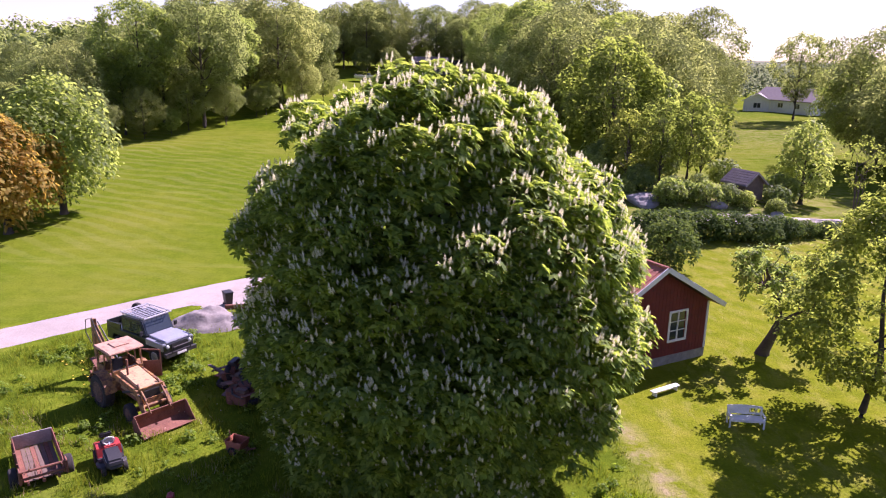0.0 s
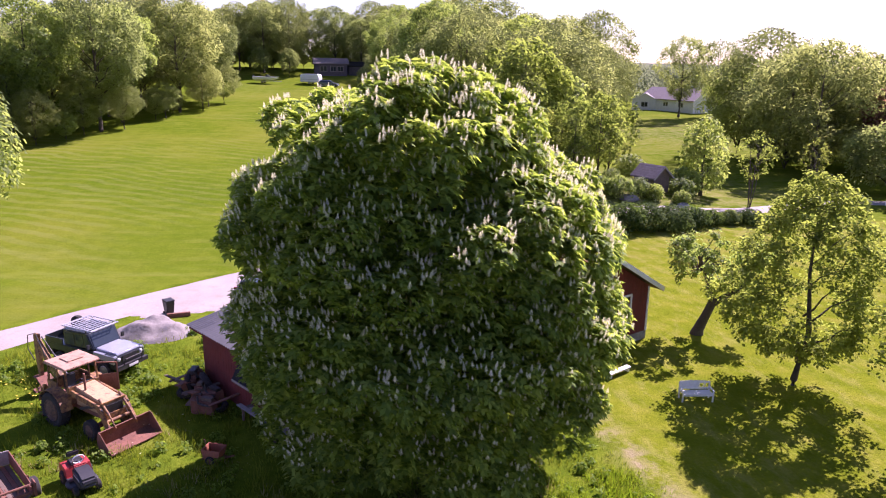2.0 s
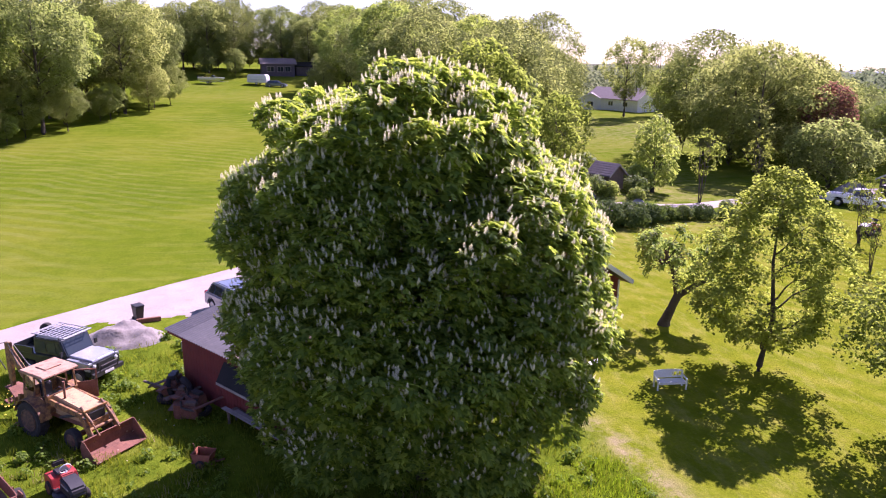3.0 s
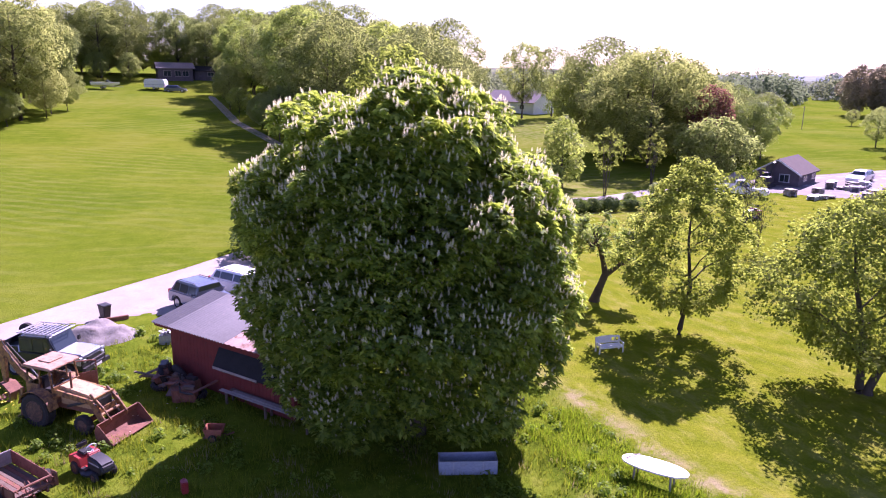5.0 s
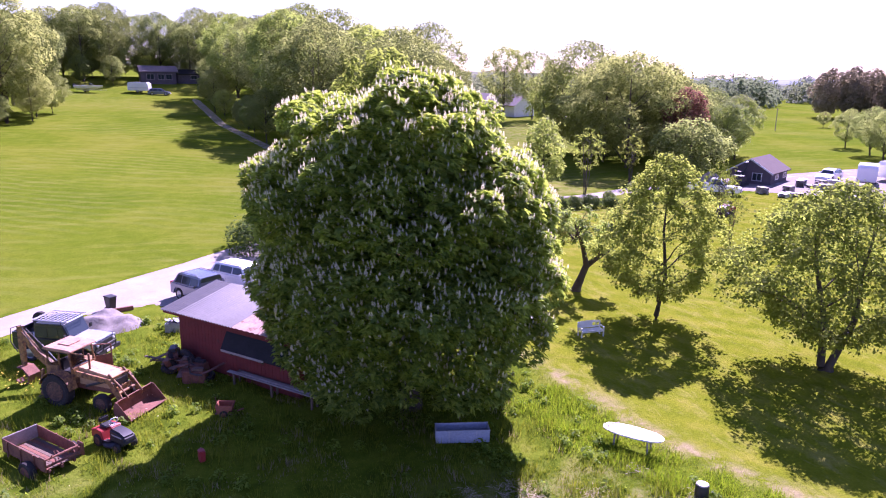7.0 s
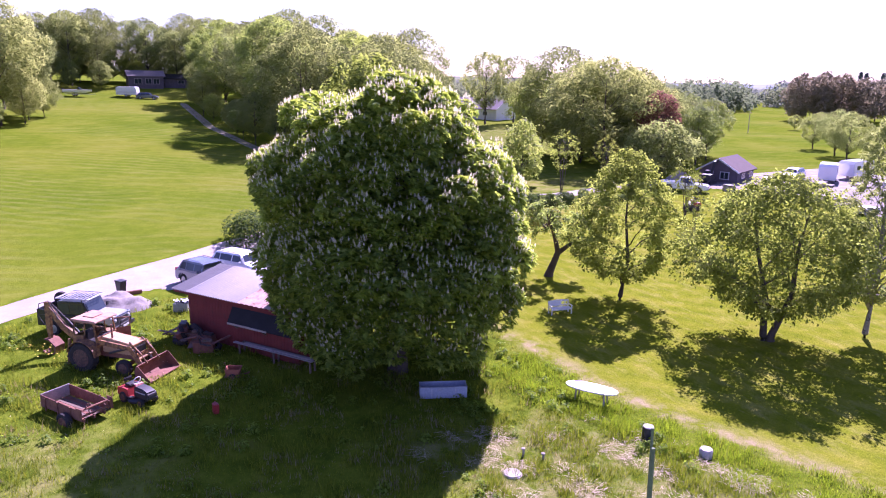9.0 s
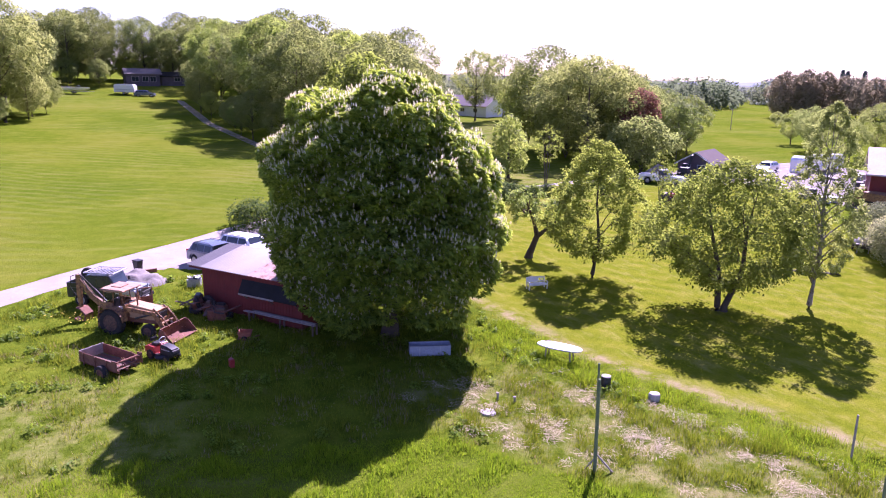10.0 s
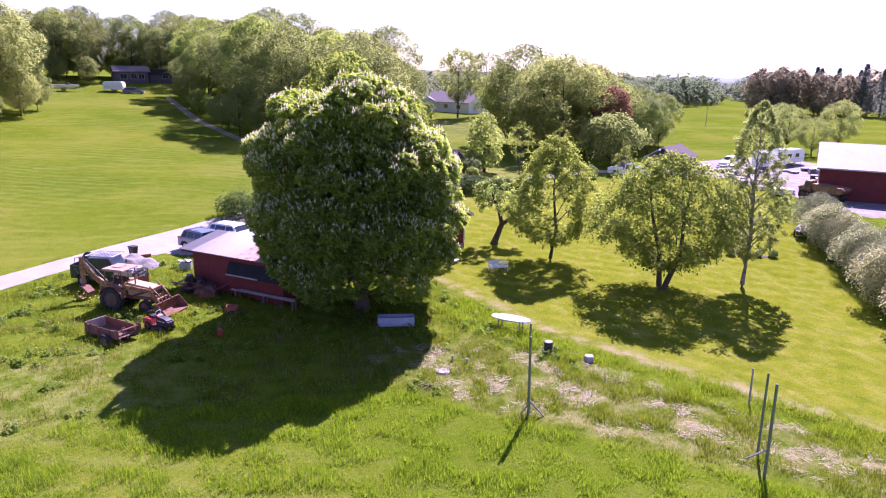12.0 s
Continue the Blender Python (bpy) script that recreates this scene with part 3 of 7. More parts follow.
# ---- trees of the garden ----
def apple_tree():
    rng = np.random.default_rng(3)
    ob = thing("apple_tree", on(15.0, 31.3), "old leaning apple tree, its trunk forked into two limbs", "tree")
    wood = Mesh()
    wood.tube([(-0.05, 0, -0.2), (0.05, 0, 0.25), (0.3, -0.05, 0.9), (0.62, -0.05, 1.65)], [0.4, 0.27, 0.22, 0.21], 10)
    wood.tube([(0.6, -0.05, 1.55), (0.42, 0, 2.3), (0.2, 0.1, 3.1), (-0.2, 0.2, 3.9), (-0.35, 0.1, 4.6)], [0.19, 0.15, 0.12, 0.07, 0.02], 9)
    wood.tube([(0.6, -0.05, 1.55), (1.2, -0.2, 2.0), (1.9, -0.3, 2.35), (2.3, -0.2, 3.2), (2.5, 0, 4.3)], [0.18, 0.14, 0.11, 0.07, 0.02], 9)
    L = []
    for c, s, n in (((-0.45, 0.1, 3.9), (1.7, 1.6, 1.5), 30), ((0.7, 0.4, 3.4), (1.1, 1.3, 0.8), 7), ((2.4, -0.2, 3.5), (1.15, 1.3, 1.35), 18), ((1.5, -0.4, 2.7), (0.9, 0.9, 0.4), 6)):
        for i in range(n):
            d = unit(rng.normal(size=(1, 3)))[0] * rng.random() ** 0.4
            l = (c[0] + d[0] * s[0], c[1] + d[1] * s[1], c[2] + d[2] * s[2], rng.uniform(0.22, 0.42))
            L.append(l)
            if i % 2 == 0:
                branch(wood, rng, (c[0] * 0.8 + 0.1, c[1], c[2] - 0.7), l[:3], 0.045, 0.01, 0.1, 5)
    part("trunk", wood, BARK, ob, smooth=True)
    v, f = leaf_cloud(rng, L, 6200, 0.15, 0.11, 0.3, hollow=0.0, strays=0.8)
    part("crown", raw("crown", v, f, FRESH_LEAF), None, ob)


apple_tree()
tree("lime_tree", on(16.4, 25.5), "young lime tree with yellow-green spring leaves on the lawn", 4, 9.2, 3.35, 1.15, YELLOW_LEAF, 24000, (0.14, 0.115), 480, 0.15, shape=0.3, lump=(0.06, 0.14), limbs=9, ragged=0.13, hollow=0.0, strays=0.8, skirt=0.55, dome=1.55)
tree("linden_tree", on(19.7, 17.4, 0, -62), "broad two-stemmed tree with yellow-green leaves on the lawn", 5, 9.0, 4.6, 1.4, YELLOW_LEAF, 37000, (0.145, 0.117), 760, 0.27, twig=0.2, stems=2, shape=0.36, lump=(0.055, 0.13), limbs=18, hollow=0.0, strays=0.8, skirt=0.5, dome=1.9, ragged=0.1)
tree("birch_tree", on(25.4, 15.9), "slender pale-trunked birch with thin airy leaves", 6, 12.4, 2.45, 1.9, OAK_LEAF, 30000, (0.1, 0.08), 560, 0.17, shape=0.34, bark=BIRCH_BARK, lump=(0.06, 0.12), limbs=40, hollow=0.0, strays=0.9, dome=1.3)

# ---- the wood and other trees ----
FOREST = [
    tree("forest_tree", on(-32, 97), "tall broad-leaved tree at the edge of the wood", 20, 18, 7.0, 4.2, OAK_LEAF, 19000, (0.27, 0.215), 100, 0.3, shape=0.5, lump=(0.14, 0.3), limbs=16, hollow=0.6, strays=0.12, squash=0.66, group="trees of the wood"),
    tree("forest_tree", on(-26, 116), "tall broad-leaved tree at the edge of the wood", 21, 19, 7.4, 3.4, OAK_LEAF, 20000, (0.27, 0.215), 110, 0.3, shape=0.45, lump=(0.14, 0.3), limbs=16, hollow=0.6, strays=0.12, squash=0.66, group="trees of the wood"),
    tree("forest_tree", on(-38, 92), "tall spring-green tree of the wood", 22, 17, 6.2, 4.6, FRESH_LEAF, 17000, (0.27, 0.215), 90, 0.28, shape=0.55, lump=(0.14, 0.3), limbs=16, hollow=0.55, strays=0.12, squash=0.66, group="trees of the wood"),
    tree("forest_tree", on(14, 96), "rounded yellow-green tree along the track", 23, 16, 6.8, 2.4, OAK_LEAF, 16000, (0.25, 0.2), 110, 0.28, shape=0.48, lump=(0.12, 0.26), limbs=20, hollow=0.4, strays=0.25, squash=0.75, group="trees of the wood"),
]


def forest(spots, kinds, seed, size=(0.85, 1.15)):
    rng = np.random.default_rng(seed)
    for i, (x, y) in enumerate(spots):
        k = kinds[int(rng.integers(len(kinds)))]
        # the wood is lower towards its western end
        low = float(np.interp(math.degrees(math.atan2(x, y)), [-34, -26.5, -20, -15], [0.52, 0.7, 0.92, 1.0]))
        copy_thing(FOREST[k], on(x, y, -0.2, rng.uniform(0, 360), low * rng.uniform(*size)))


def scatter(poly, gap, seed):
    """Evenly spread spots inside an outline."""
    rng = np.random.default_rng(seed)
    p = np.array(poly, float)
    out = []
    for _ in range(4000):
        q = rng.uniform(p.min(0), p.max(0))
        inside = False
        for a, b in zip(p, np.roll(p, -1, 0)):
            if (a[1] > q[1]) != (b[1] > q[1]) and q[0] < (b[0] - a[0]) * (q[1] - a[1]) / (b[1] - a[1]) + a[0]:
                inside = not inside
        if inside and all(math.hypot(q[0] - s[0], q[1] - s[1]) > gap for s in out):
            out.append(tuple(q))
    return out


forest(scatter([(-42, 84), (-36, 92), (-30, 108), (-23, 128), (-26, 150), (-48, 150), (-58, 122), (-53, 92), (-47, 83)], 6.6, 1), [0, 1, 2, 0, 1], 1, (0.84, 1.0))
forest(scatter([(-60, 178), (-20, 178), (-8, 184), (30, 182), (30, 204), (-60, 204)], 6.8, 2), [0, 1, 2], 2, (0.74, 0.98))
forest(scatter([(9, 92), (8, 130), (10, 165), (40, 178), (56, 158), (46, 126), (34, 100), (22, 84)], 7.4, 3), [3, 0, 1, 3, 2], 3, (0.85, 1.14))
forest([(31, 148), (37, 147), (43, 143), (48, 137), (25, 152)], [0, 1], 7, (1.14, 1.26))
# low dark growth under the far wood
for i, (x, y) in enumerate(scatter([(-62, 184), (-9, 187), (30, 186), (30, 206), (-62, 206)], 4.6, 12)):
    copy_thing(FOREST[i % 3], on(x, y, -0.9, 41 * i, 0.34 + 0.02 * (i % 7)))
# the copse: two tall crowns, lower ones falling away to the east
for x, y, k, size in ((57, 94, 1, 1.0), (56.2, 99, 2, 0.9), (54.6, 79, 0, 0.95), (55.4, 85.5, 1, 0.86), (62.6, 82, 1, 0.82), (67.5, 83.5, 3, 0.82), (72, 84.5, 3, 0.76), (76, 84.5, 3, 0.64), (80, 86, 3, 0.5), (66, 94, 0, 0.86), (74, 94, 2, 0.76), (80, 92, 3, 0.55)):
    copy_thing(FOREST[k], on(x, y, -3.0 * size, 53 * x, 1.14 * size))
tree("field_tree", on(-28.9, 53.5), "round fresh-green tree standing in the field", 30, 10.5, 4.6, 0.8, FRESH_LEAF, 9000, (0.34, 0.25), 34, 0.28, shape=0.45)
tree("field_tree", on(-30.2, 48.4), "bronze-leaved tree standing in the field", 31, 8.2, 4.2, 0.6, BRONZE_LEAF, 8000, (0.34, 0.25), 30, 0.28, shape=0.45)


# ---- a narrow flower bed on the lawn ----
SOIL = surface("dark_soil", (0.045, 0.035, 0.025), (0.09, 0.07, 0.05), 3, 0.95, fine=14, relief=0.5)
patch("flower_bed", [(31.0, 22.5), (31.5, 22.9), (34.4, 20.6), (34.0, 20.0)], 0.07, SOIL, "narrow bed of dark soil with low plants", 0.16)


# ---- paints and metals ----
RED_BOARD = surface("falu_red_board", (0.12, 0.017, 0.013), (0.19, 0.03, 0.021), 1.5, 0.85, fine=20, relief=0.2, dirt=(0.09, 0.03, 0.025))
WHITE_PAINT = surface("white_paint", (0.68, 0.67, 0.64), (0.82, 0.81, 0.78), 2, 0.5, fine=25, relief=0.08)
YELLOW_PAINT = surface("faded_yellow_paint", (0.28, 0.135, 0.038), (0.4, 0.215, 0.065), 2.2, 0.7, fine=22, dirt=(0.115, 0.05, 0.03), dirt_at=(0.43, 0.6))
BLEACHED_ROOF = surface("bleached_cab_roof", (0.36, 0.21, 0.135), (0.46, 0.29, 0.195), 2.0, 0.95, fine=20, dirt=(0.26, 0.13, 0.09), dirt_at=(0.5, 0.7))
PALE_YELLOW = surface("sunbleached_paint", (0.42, 0.255, 0.12), (0.5, 0.325, 0.165), 2.2, 0.7, fine=22, dirt=(0.24, 0.115, 0.075), dirt_at=(0.52, 0.7))
ALU = surface("bright_aluminium", (0.36, 0.36, 0.38), (0.46, 0.46, 0.48), 4, 0.45, relief=0.05)
PALE_BLUE = surface("pale_blue_enamel", (0.27, 0.31, 0.38), (0.36, 0.4, 0.47), 1.5, 0.6, fine=12, dirt=(0.26, 0.25, 0.24))
RUST = surface("rust", (0.13, 0.05, 0.03), (0.26, 0.11, 0.065), 3, 0.85, fine=24, relief=0.3, dirt=(0.07, 0.035, 0.028))
RED_RUST = surface("red_rust", (0.26, 0.07, 0.035), (0.38, 0.13, 0.07), 4, 0.8, fine=20, relief=0.25, dirt=(0.12, 0.05, 0.03))
PALE_RUST = surface("pale_rust", (0.30, 0.18, 0.14), (0.44, 0.33, 0.28), 1.2, 0.85, fine=14, dirt=(0.17, 0.08, 0.05), dirt_at=(0.5, 0.65))
TYRE = surface("tyre_rubber", (0.018, 0.016, 0.015), (0.036, 0.032, 0.029), 4, 0.95, fine=30, relief=0.2, dirt=(0.07, 0.052, 0.04))
RIM = surface("wheel_rim", (0.11, 0.055, 0.035), (0.18, 0.095, 0.05), 4, 0.8, dirt=(0.06, 0.035, 0.028), dirt_at=(0.42, 0.6))
ALLOY = surface("alloy", (0.35, 0.35, 0.36), (0.5, 0.5, 0.52), 5, 0.35, 0.9, relief=0)
DARK_METAL = surface("dark_metal", (0.03, 0.03, 0.032), (0.07, 0.068, 0.066), 4, 0.55, 0.4, fine=30, dirt=(0.12, 0.08, 0.05))
BLACK_PLASTIC = surface("black_plastic", (0.018, 0.018, 0.02), (0.035, 0.035, 0.037), 5, 0.5, fine=40, relief=0.05)
CAR_WHITE = surface("white_car_paint", (0.76, 0.77, 0.78), (0.82, 0.83, 0.84), 1, 0.25, relief=0, coat=0.6)
CAR_GREY = surface("grey_blue_car_paint", (0.16, 0.19, 0.24), (0.21, 0.24, 0.30), 1, 0.25, 0.4, relief=0, coat=0.7)
CAR_BLACK = surface("black_green_paint", (0.012, 0.016, 0.015), (0.028, 0.033, 0.031), 2, 0.28, relief=0, coat=0.5)
SILVER = surface("silver_paint", (0.42, 0.45, 0.50), (0.55, 0.58, 0.62), 2, 0.3, 0.5, relief=0, coat=0.5)
TOY_RED = surface("red_enamel", (0.3, 0.025, 0.022), (0.42, 0.05, 0.04), 3, 0.45, relief=0.05)
ZINC = surface("galvanised_steel", (0.38, 0.40, 0.43), (0.52, 0.54, 0.57), 1.4, 0.5, 0.5, fine=14, relief=0.1, dirt=(0.28, 0.26, 0.25))
OLD_WOOD = surface("weathered_grey_wood", (0.24, 0.21, 0.18), (0.38, 0.34, 0.30), 2.5, 0.9, fine=16, relief=0.4)
BROWN_WOOD = surface("brown_plank", (0.10, 0.07, 0.05), (0.18, 0.125, 0.09), 2.5, 0.9, fine=16, relief=0.4)
POST_WOOD = surface("green_grey_post", (0.1, 0.14, 0.065), (0.18, 0.22, 0.12), 3, 0.9, fine=14, relief=0.3)
STONE = surface("foundation_stone", (0.19, 0.17, 0.155), (0.32, 0.30, 0.27), 2.5, 0.9, fine=9, relief=0.5)
CONCRETE = surface("concrete", (0.36, 0.32, 0.3), (0.5, 0.455, 0.43), 3, 0.9, fine=20, relief=0.2)
CLAY_TILE = surface("clay_tile", (0.32, 0.10, 0.06), (0.45, 0.17, 0.10), 3, 0.8, fine=12, dirt=(0.18, 0.09, 0.07))
DARK_TILE = surface("dark_grey_tile", (0.13, 0.105, 0.10), (0.22, 0.18, 0.175), 2.5, 0.8, fine=12)
TAR = surface("tarred_roof", (0.008, 0.008, 0.009), (0.018, 0.0175, 0.018), 2, 0.95, fine=14)
PINK_ROOF = surface("sunlit_sheet_roof", (0.4, 0.345, 0.345), (0.48, 0.42, 0.415), 0.5, 0.75, fine=6, relief=0.1)
ROOF_SHEET = surface("corrugated_grey_sheet", (0.05, 0.053, 0.06), (0.078, 0.08, 0.089), 0.9, 0.5, 0.0, fine=9, relief=0.15, dirt=(0.12, 0.116, 0.116), dirt_at=(0.55, 0.8))
PURPLE_WALL = surface("brown_violet_wall", (0.07, 0.06, 0.07), (0.12, 0.10, 0.115), 1.5, 0.85)
MAROON_ROOF = surface("maroon_roof", (0.06, 0.042, 0.034), (0.088, 0.063, 0.05), 1.5, 0.95)


def glass_mat():
    mat, nt, b = nodes_of("dark_glass")
    b.inputs["Base Color"].default_value = (0.03, 0.04, 0.045, 1)
    b.inputs["Roughness"].default_value = 0.06
    b.inputs["Specular IOR Level"].default_value = 0.7
    return mat


def clear_glass():
    mat, nt, b = nodes_of("clear_glass")
    b.inputs["Base Color"].default_value = (0.9, 0.95, 0.95, 1)
    b.inputs["Roughness"].default_value = 0.03
    b.inputs["Transmission Weight"].default_value = 1.0
    b.inputs["IOR"].default_value = 1.1
    return mat


GLASS, CLEAR = glass_mat(), clear_glass()
HEADLIGHT = surface("headlight", (0.6, 0.62, 0.64), (0.75, 0.77, 0.8), 8, 0.15, relief=0, coat=0.8)
TAIL_LIGHT = surface("tail_light", (0.35, 0.02, 0.02), (0.45, 0.03, 0.03), 8, 0.2, relief=0, coat=0.8)


def wheel(parent, x, y, r, w, rim=None, lugs=False):
    """A wheel across the y axis: tyre and rim."""
    t = Mesh().lathe([(r * 0.6, y - w * 0.42), (r * 0.86, y - w / 2), (r * 0.97, y - w * 0.4), (r, y - w * 0.15), (r, y + w * 0.15), (r * 0.97, y + w * 0.4), (r * 0.86, y + w / 2), (r * 0.6, y + w * 0.42)], (x, 0, r), "y", 24)
    if lugs:
        for k in range(20):
            a = k * math.pi / 10
            s = 1 if k % 2 else -1
            t.box((x + r * math.cos(a), y + s * w * 0.22, r + r * math.sin(a)), (0.06, w * 0.5, 0.07), Euler((0, -a, s * 0.5)).to_matrix().to_4x4())
    ob = part("wheel", t, TYRE, parent, smooth=True)
    rm = Mesh().lathe([(r * 0.16, y - w * 0.52), (r * 0.25, y - w * 0.48), (r * 0.52, y - w * 0.44), (r * 0.57, y - w * 0.5), (r * 0.61, y - w * 0.46), (r * 0.61, y + w * 0.46), (r * 0.57, y + w * 0.5), (r * 0.52, y + w * 0.44), (r * 0.25, y + w * 0.48), (r * 0.16, y + w * 0.52)], (x, 0, r), "y", 16)
    part("rim", rm, rim or ALLOY, ob, smooth=True)
    return ob


# ---- farm machines ----
def backhoe():
    ob = thing("backhoe_loader", on(-12.4, 25.45, -0.08, -41.5, 0.9), "old faded yellow rusty backhoe loader parked in long grass", "tractor")
    for s in (-1, 1):
        wheel(ob, 0, s * 0.86, 0.74, 0.46, RIM, True)
        wheel(ob, 2.2, s * 0.74, 0.42, 0.28, RIM)
    m = Mesh().box((1.0, 0, 0.85), (3.2, 0.62, 0.34)).box((2.2, 0, 0.5), (0.2, 1.25, 0.16)).box((0, 0, 0.74), (0.34, 1.3, 0.34))
    m.box((-0.85, 0, 0.7), (0.3, 1.5, 0.5))
    part("chassis", m, RUST, ob, bevel=0.02)
    m = Mesh().prism([(0.75, 0.95), (2.55, 0.95), (2.62, 1.25), (2.55, 1.50), (0.75, 1.72)], -0.42, 0.42)
    part("bonnet", m, PALE_YELLOW, ob, "sun-bleached yellow bonnet", bevel=0.03)
    m = Mesh().box((2.63, 0, 1.18), (0.05, 0.66, 0.42))
    part("grille", m, DARK_METAL, ob, bevel=0.01)
    # cab: posts, lower panels, roof
    m = Mesh()
    for s in (-1, 1):
        m.beam((0.70, s * 0.66, 1.0), (0.52, s * 0.62, 2.42), 0.07)
        m.beam((-0.72, s * 0.66, 1.3), (-0.62, s * 0.62, 2.42), 0.07)
        m.beam((0.0, s * 0.68, 1.2), (0.0, s * 0.63, 2.42), 0.05)
        m.beam((0.52, s * 0.62, 2.40), (-0.62, s * 0.62, 2.40), 0.06)
    m.beam((0.52, -0.62, 2.4), (0.52, 0.62, 2.4), 0.06).beam((-0.62, -0.62, 2.4), (-0.62, 0.62, 2.4), 0.06)
    m.beam((0.68, -0.66, 1.7), (0.68, 0.66, 1.7), 0.05)
    part("cab_frame", m, YELLOW_PAINT, ob, bevel=0.01)
    m = Mesh().box((0.69, 0, 1.35), (0.05, 1.28, 0.7))
    for s in (-1, 1):
        m.box((0.0, s * 0.68, 1.15), (1.4, 0.05, 0.5)).box((-0.38, s * 0.67, 1.55), (0.7, 0.04, 0.4))
        # mudguard over the rear wheel
        arc = [(0.86 * math.cos(a), 0.74 + 0.86 * math.sin(a)) for a in np.linspace(0.15, 2.9, 9)]
        arc += [(0.82 * math.cos(a), 0.74 + 0.82 * math.sin(a)) for a in np.linspace(2.9, 0.15, 9)]
        m.prism(arc, s * 0.62, s * 1.08)
    part("cab_panel", m, YELLOW_PAINT, ob, bevel=0.008)
    m = Mesh().prism([(-0.80, 2.43), (0.72, 2.43), (0.74, 2.50), (0.6, 2.55), (-0.72, 2.55), (-0.82, 2.5)], -0.74, 0.74)
    roof = part("cab_roof", m, BLEACHED_ROOF, ob, "pinkish sun-bleached roof panel", bevel=0.02)
    part("roof_hatch", Mesh().box((-0.1, 0.05, 2.575), (0.62, 0.66, 0.03)), BLEACHED_ROOF, roof, bevel=0.008)
    m = Mesh()
    for s in (-1, 1):
        m.box((-0.36, s * 0.655, 1.9), (0.58, 0.012, 0.9))
    m.box((-0.68, 0, 1.95), (0.012, 1.15, 0.8))
    o = part("cab_window", m, CLEAR, ob)
    o.visible_shadow = False
    # door swung open on the left side
    d = Mesh().beam((0.5, 0.68, 1.0), (0.5, 0.68, 2.3), 0.05).beam((0.5, 0.68, 1.02), (0.95, 1.3, 1.02), 0.05).beam((0.5, 0.68, 2.28), (0.95, 1.3, 2.2), 0.05).beam((0.95, 1.3, 1.0), (0.95, 1.3, 2.2), 0.05)
    d.prism([(0.5, 0.68), (0.95, 1.3), (0.97, 1.29), (0.52, 0.67)], 1.0, 1.75, 'xy')
    part("cab_door", d, RUST, ob, "cab door standing open", bevel=0.006)
    m = Mesh().box((-0.1, 0, 1.25), (0.5, 0.5, 0.14)).box((-0.36, 0, 1.55), (0.12, 0.48, 0.55))
    part("seat", m, BLACK_PLASTIC, ob, bevel=0.04)
    part("dashboard", Mesh().box((0.56, 0, 1.5), (0.2, 0.9, 0.4)), BLACK_PLASTIC, ob, bevel=0.03)
    part("rear_panel", Mesh().box((-0.7, 0, 1.45), (0.05, 1.26, 0.5)), YELLOW_PAINT, ob, bevel=0.01)
    part("guard_plate", Mesh().box((2.72, 0, 0.98), (0.05, 0.84, 0.22)).box((2.6, 0, 1.5), (0.06, 1.0, 0.07)), YELLOW_PAINT, ob, bevel=0.01)
    m = Mesh().tube([(0.35 + 0.07 * math.cos(a), 0.19 * math.sin(a), 1.62 + 0.17 * math.cos(a)) for a in np.linspace(0, 2 * math.pi, 13)], [0.018] * 13, 6).rod((0.38, 0, 1.6), (0.6, 0, 1.1), 0.025)
    part("steering_wheel", m, BLACK_PLASTIC, ob, smooth=True)
    part("exhaust", Mesh().rod((1.25, -0.28, 1.6), (1.25, -0.28, 2.35), 0.045, n=10), RUST, ob, smooth=True)
    # loader arms, rams and bucket
    for s in (-1, 1):
        m = Mesh().prism([(0.62, 1.46), (0.75, 1.60), (2.55, 1.46), (3.18, 0.62), (3.12, 0.38), (2.98, 0.42), (2.42, 1.26), (0.72, 1.36)], s * 0.50, s * 0.60)
        part("loader_arm", m, YELLOW_PAINT, ob, bevel=0.012)
        part("ram", Mesh().rod((1.25, s * 0.55, 0.98), (2.35, s * 0.55, 1.36), 0.055, n=10).rod((2.35, s * 0.55, 1.36), (2.75, s * 0.55, 1.28), 0.03, n=8), DARK_METAL, ob, smooth=True)
        part("tilt_ram", Mesh().rod((2.35, s * 0.42, 1.62), (2.95, s * 0.42, 1.10), 0.05, n=10).rod((2.95, s * 0.42, 1.1), (3.3, s * 0.42, 0.7), 0.028), YELLOW_PAINT, ob, smooth=True)
    part("cross_tube", Mesh().rod((2.86, -0.6, 0.85), (2.86, 0.6, 0.85), 0.07, n=10), YELLOW_PAINT, ob, smooth=True)
    out = [(3.98, 0.06), (3.30, 0.02), (3.12, 0.14), (3.08, 0.5), (3.2, 0.78)]
    inn = [(3.24, 0.76), (3.13, 0.5), (3.17, 0.18), (3.32, 0.07), (3.98, 0.09)]
    m = Mesh().prism(out + inn, -1.07, 1.07)
    side = [(3.98, 0.06), (3.30, 0.02), (3.12, 0.14), (3.08, 0.5), (3.2, 0.78), (3.34, 0.74)]
    for s in (-1, 1):
        m.prism(side, s * 1.07, s * 1.10)
    part("loader_bucket", m, RUST, ob, "rusty open loader bucket resting on the grass", bevel=0.006)
    # backhoe: turret, boom, dipper, digging bucket, stabilisers
    part("boom", Mesh().prism([(-1.0, 0.75), (-1.25, 0.75), (-2.35, 1.5), (-3.2, 2.5), (-3.05, 2.68), (-2.1, 1.75), (-0.98, 1.08)], 0.22, 0.40), YELLOW_PAINT, ob, bevel=0.012)
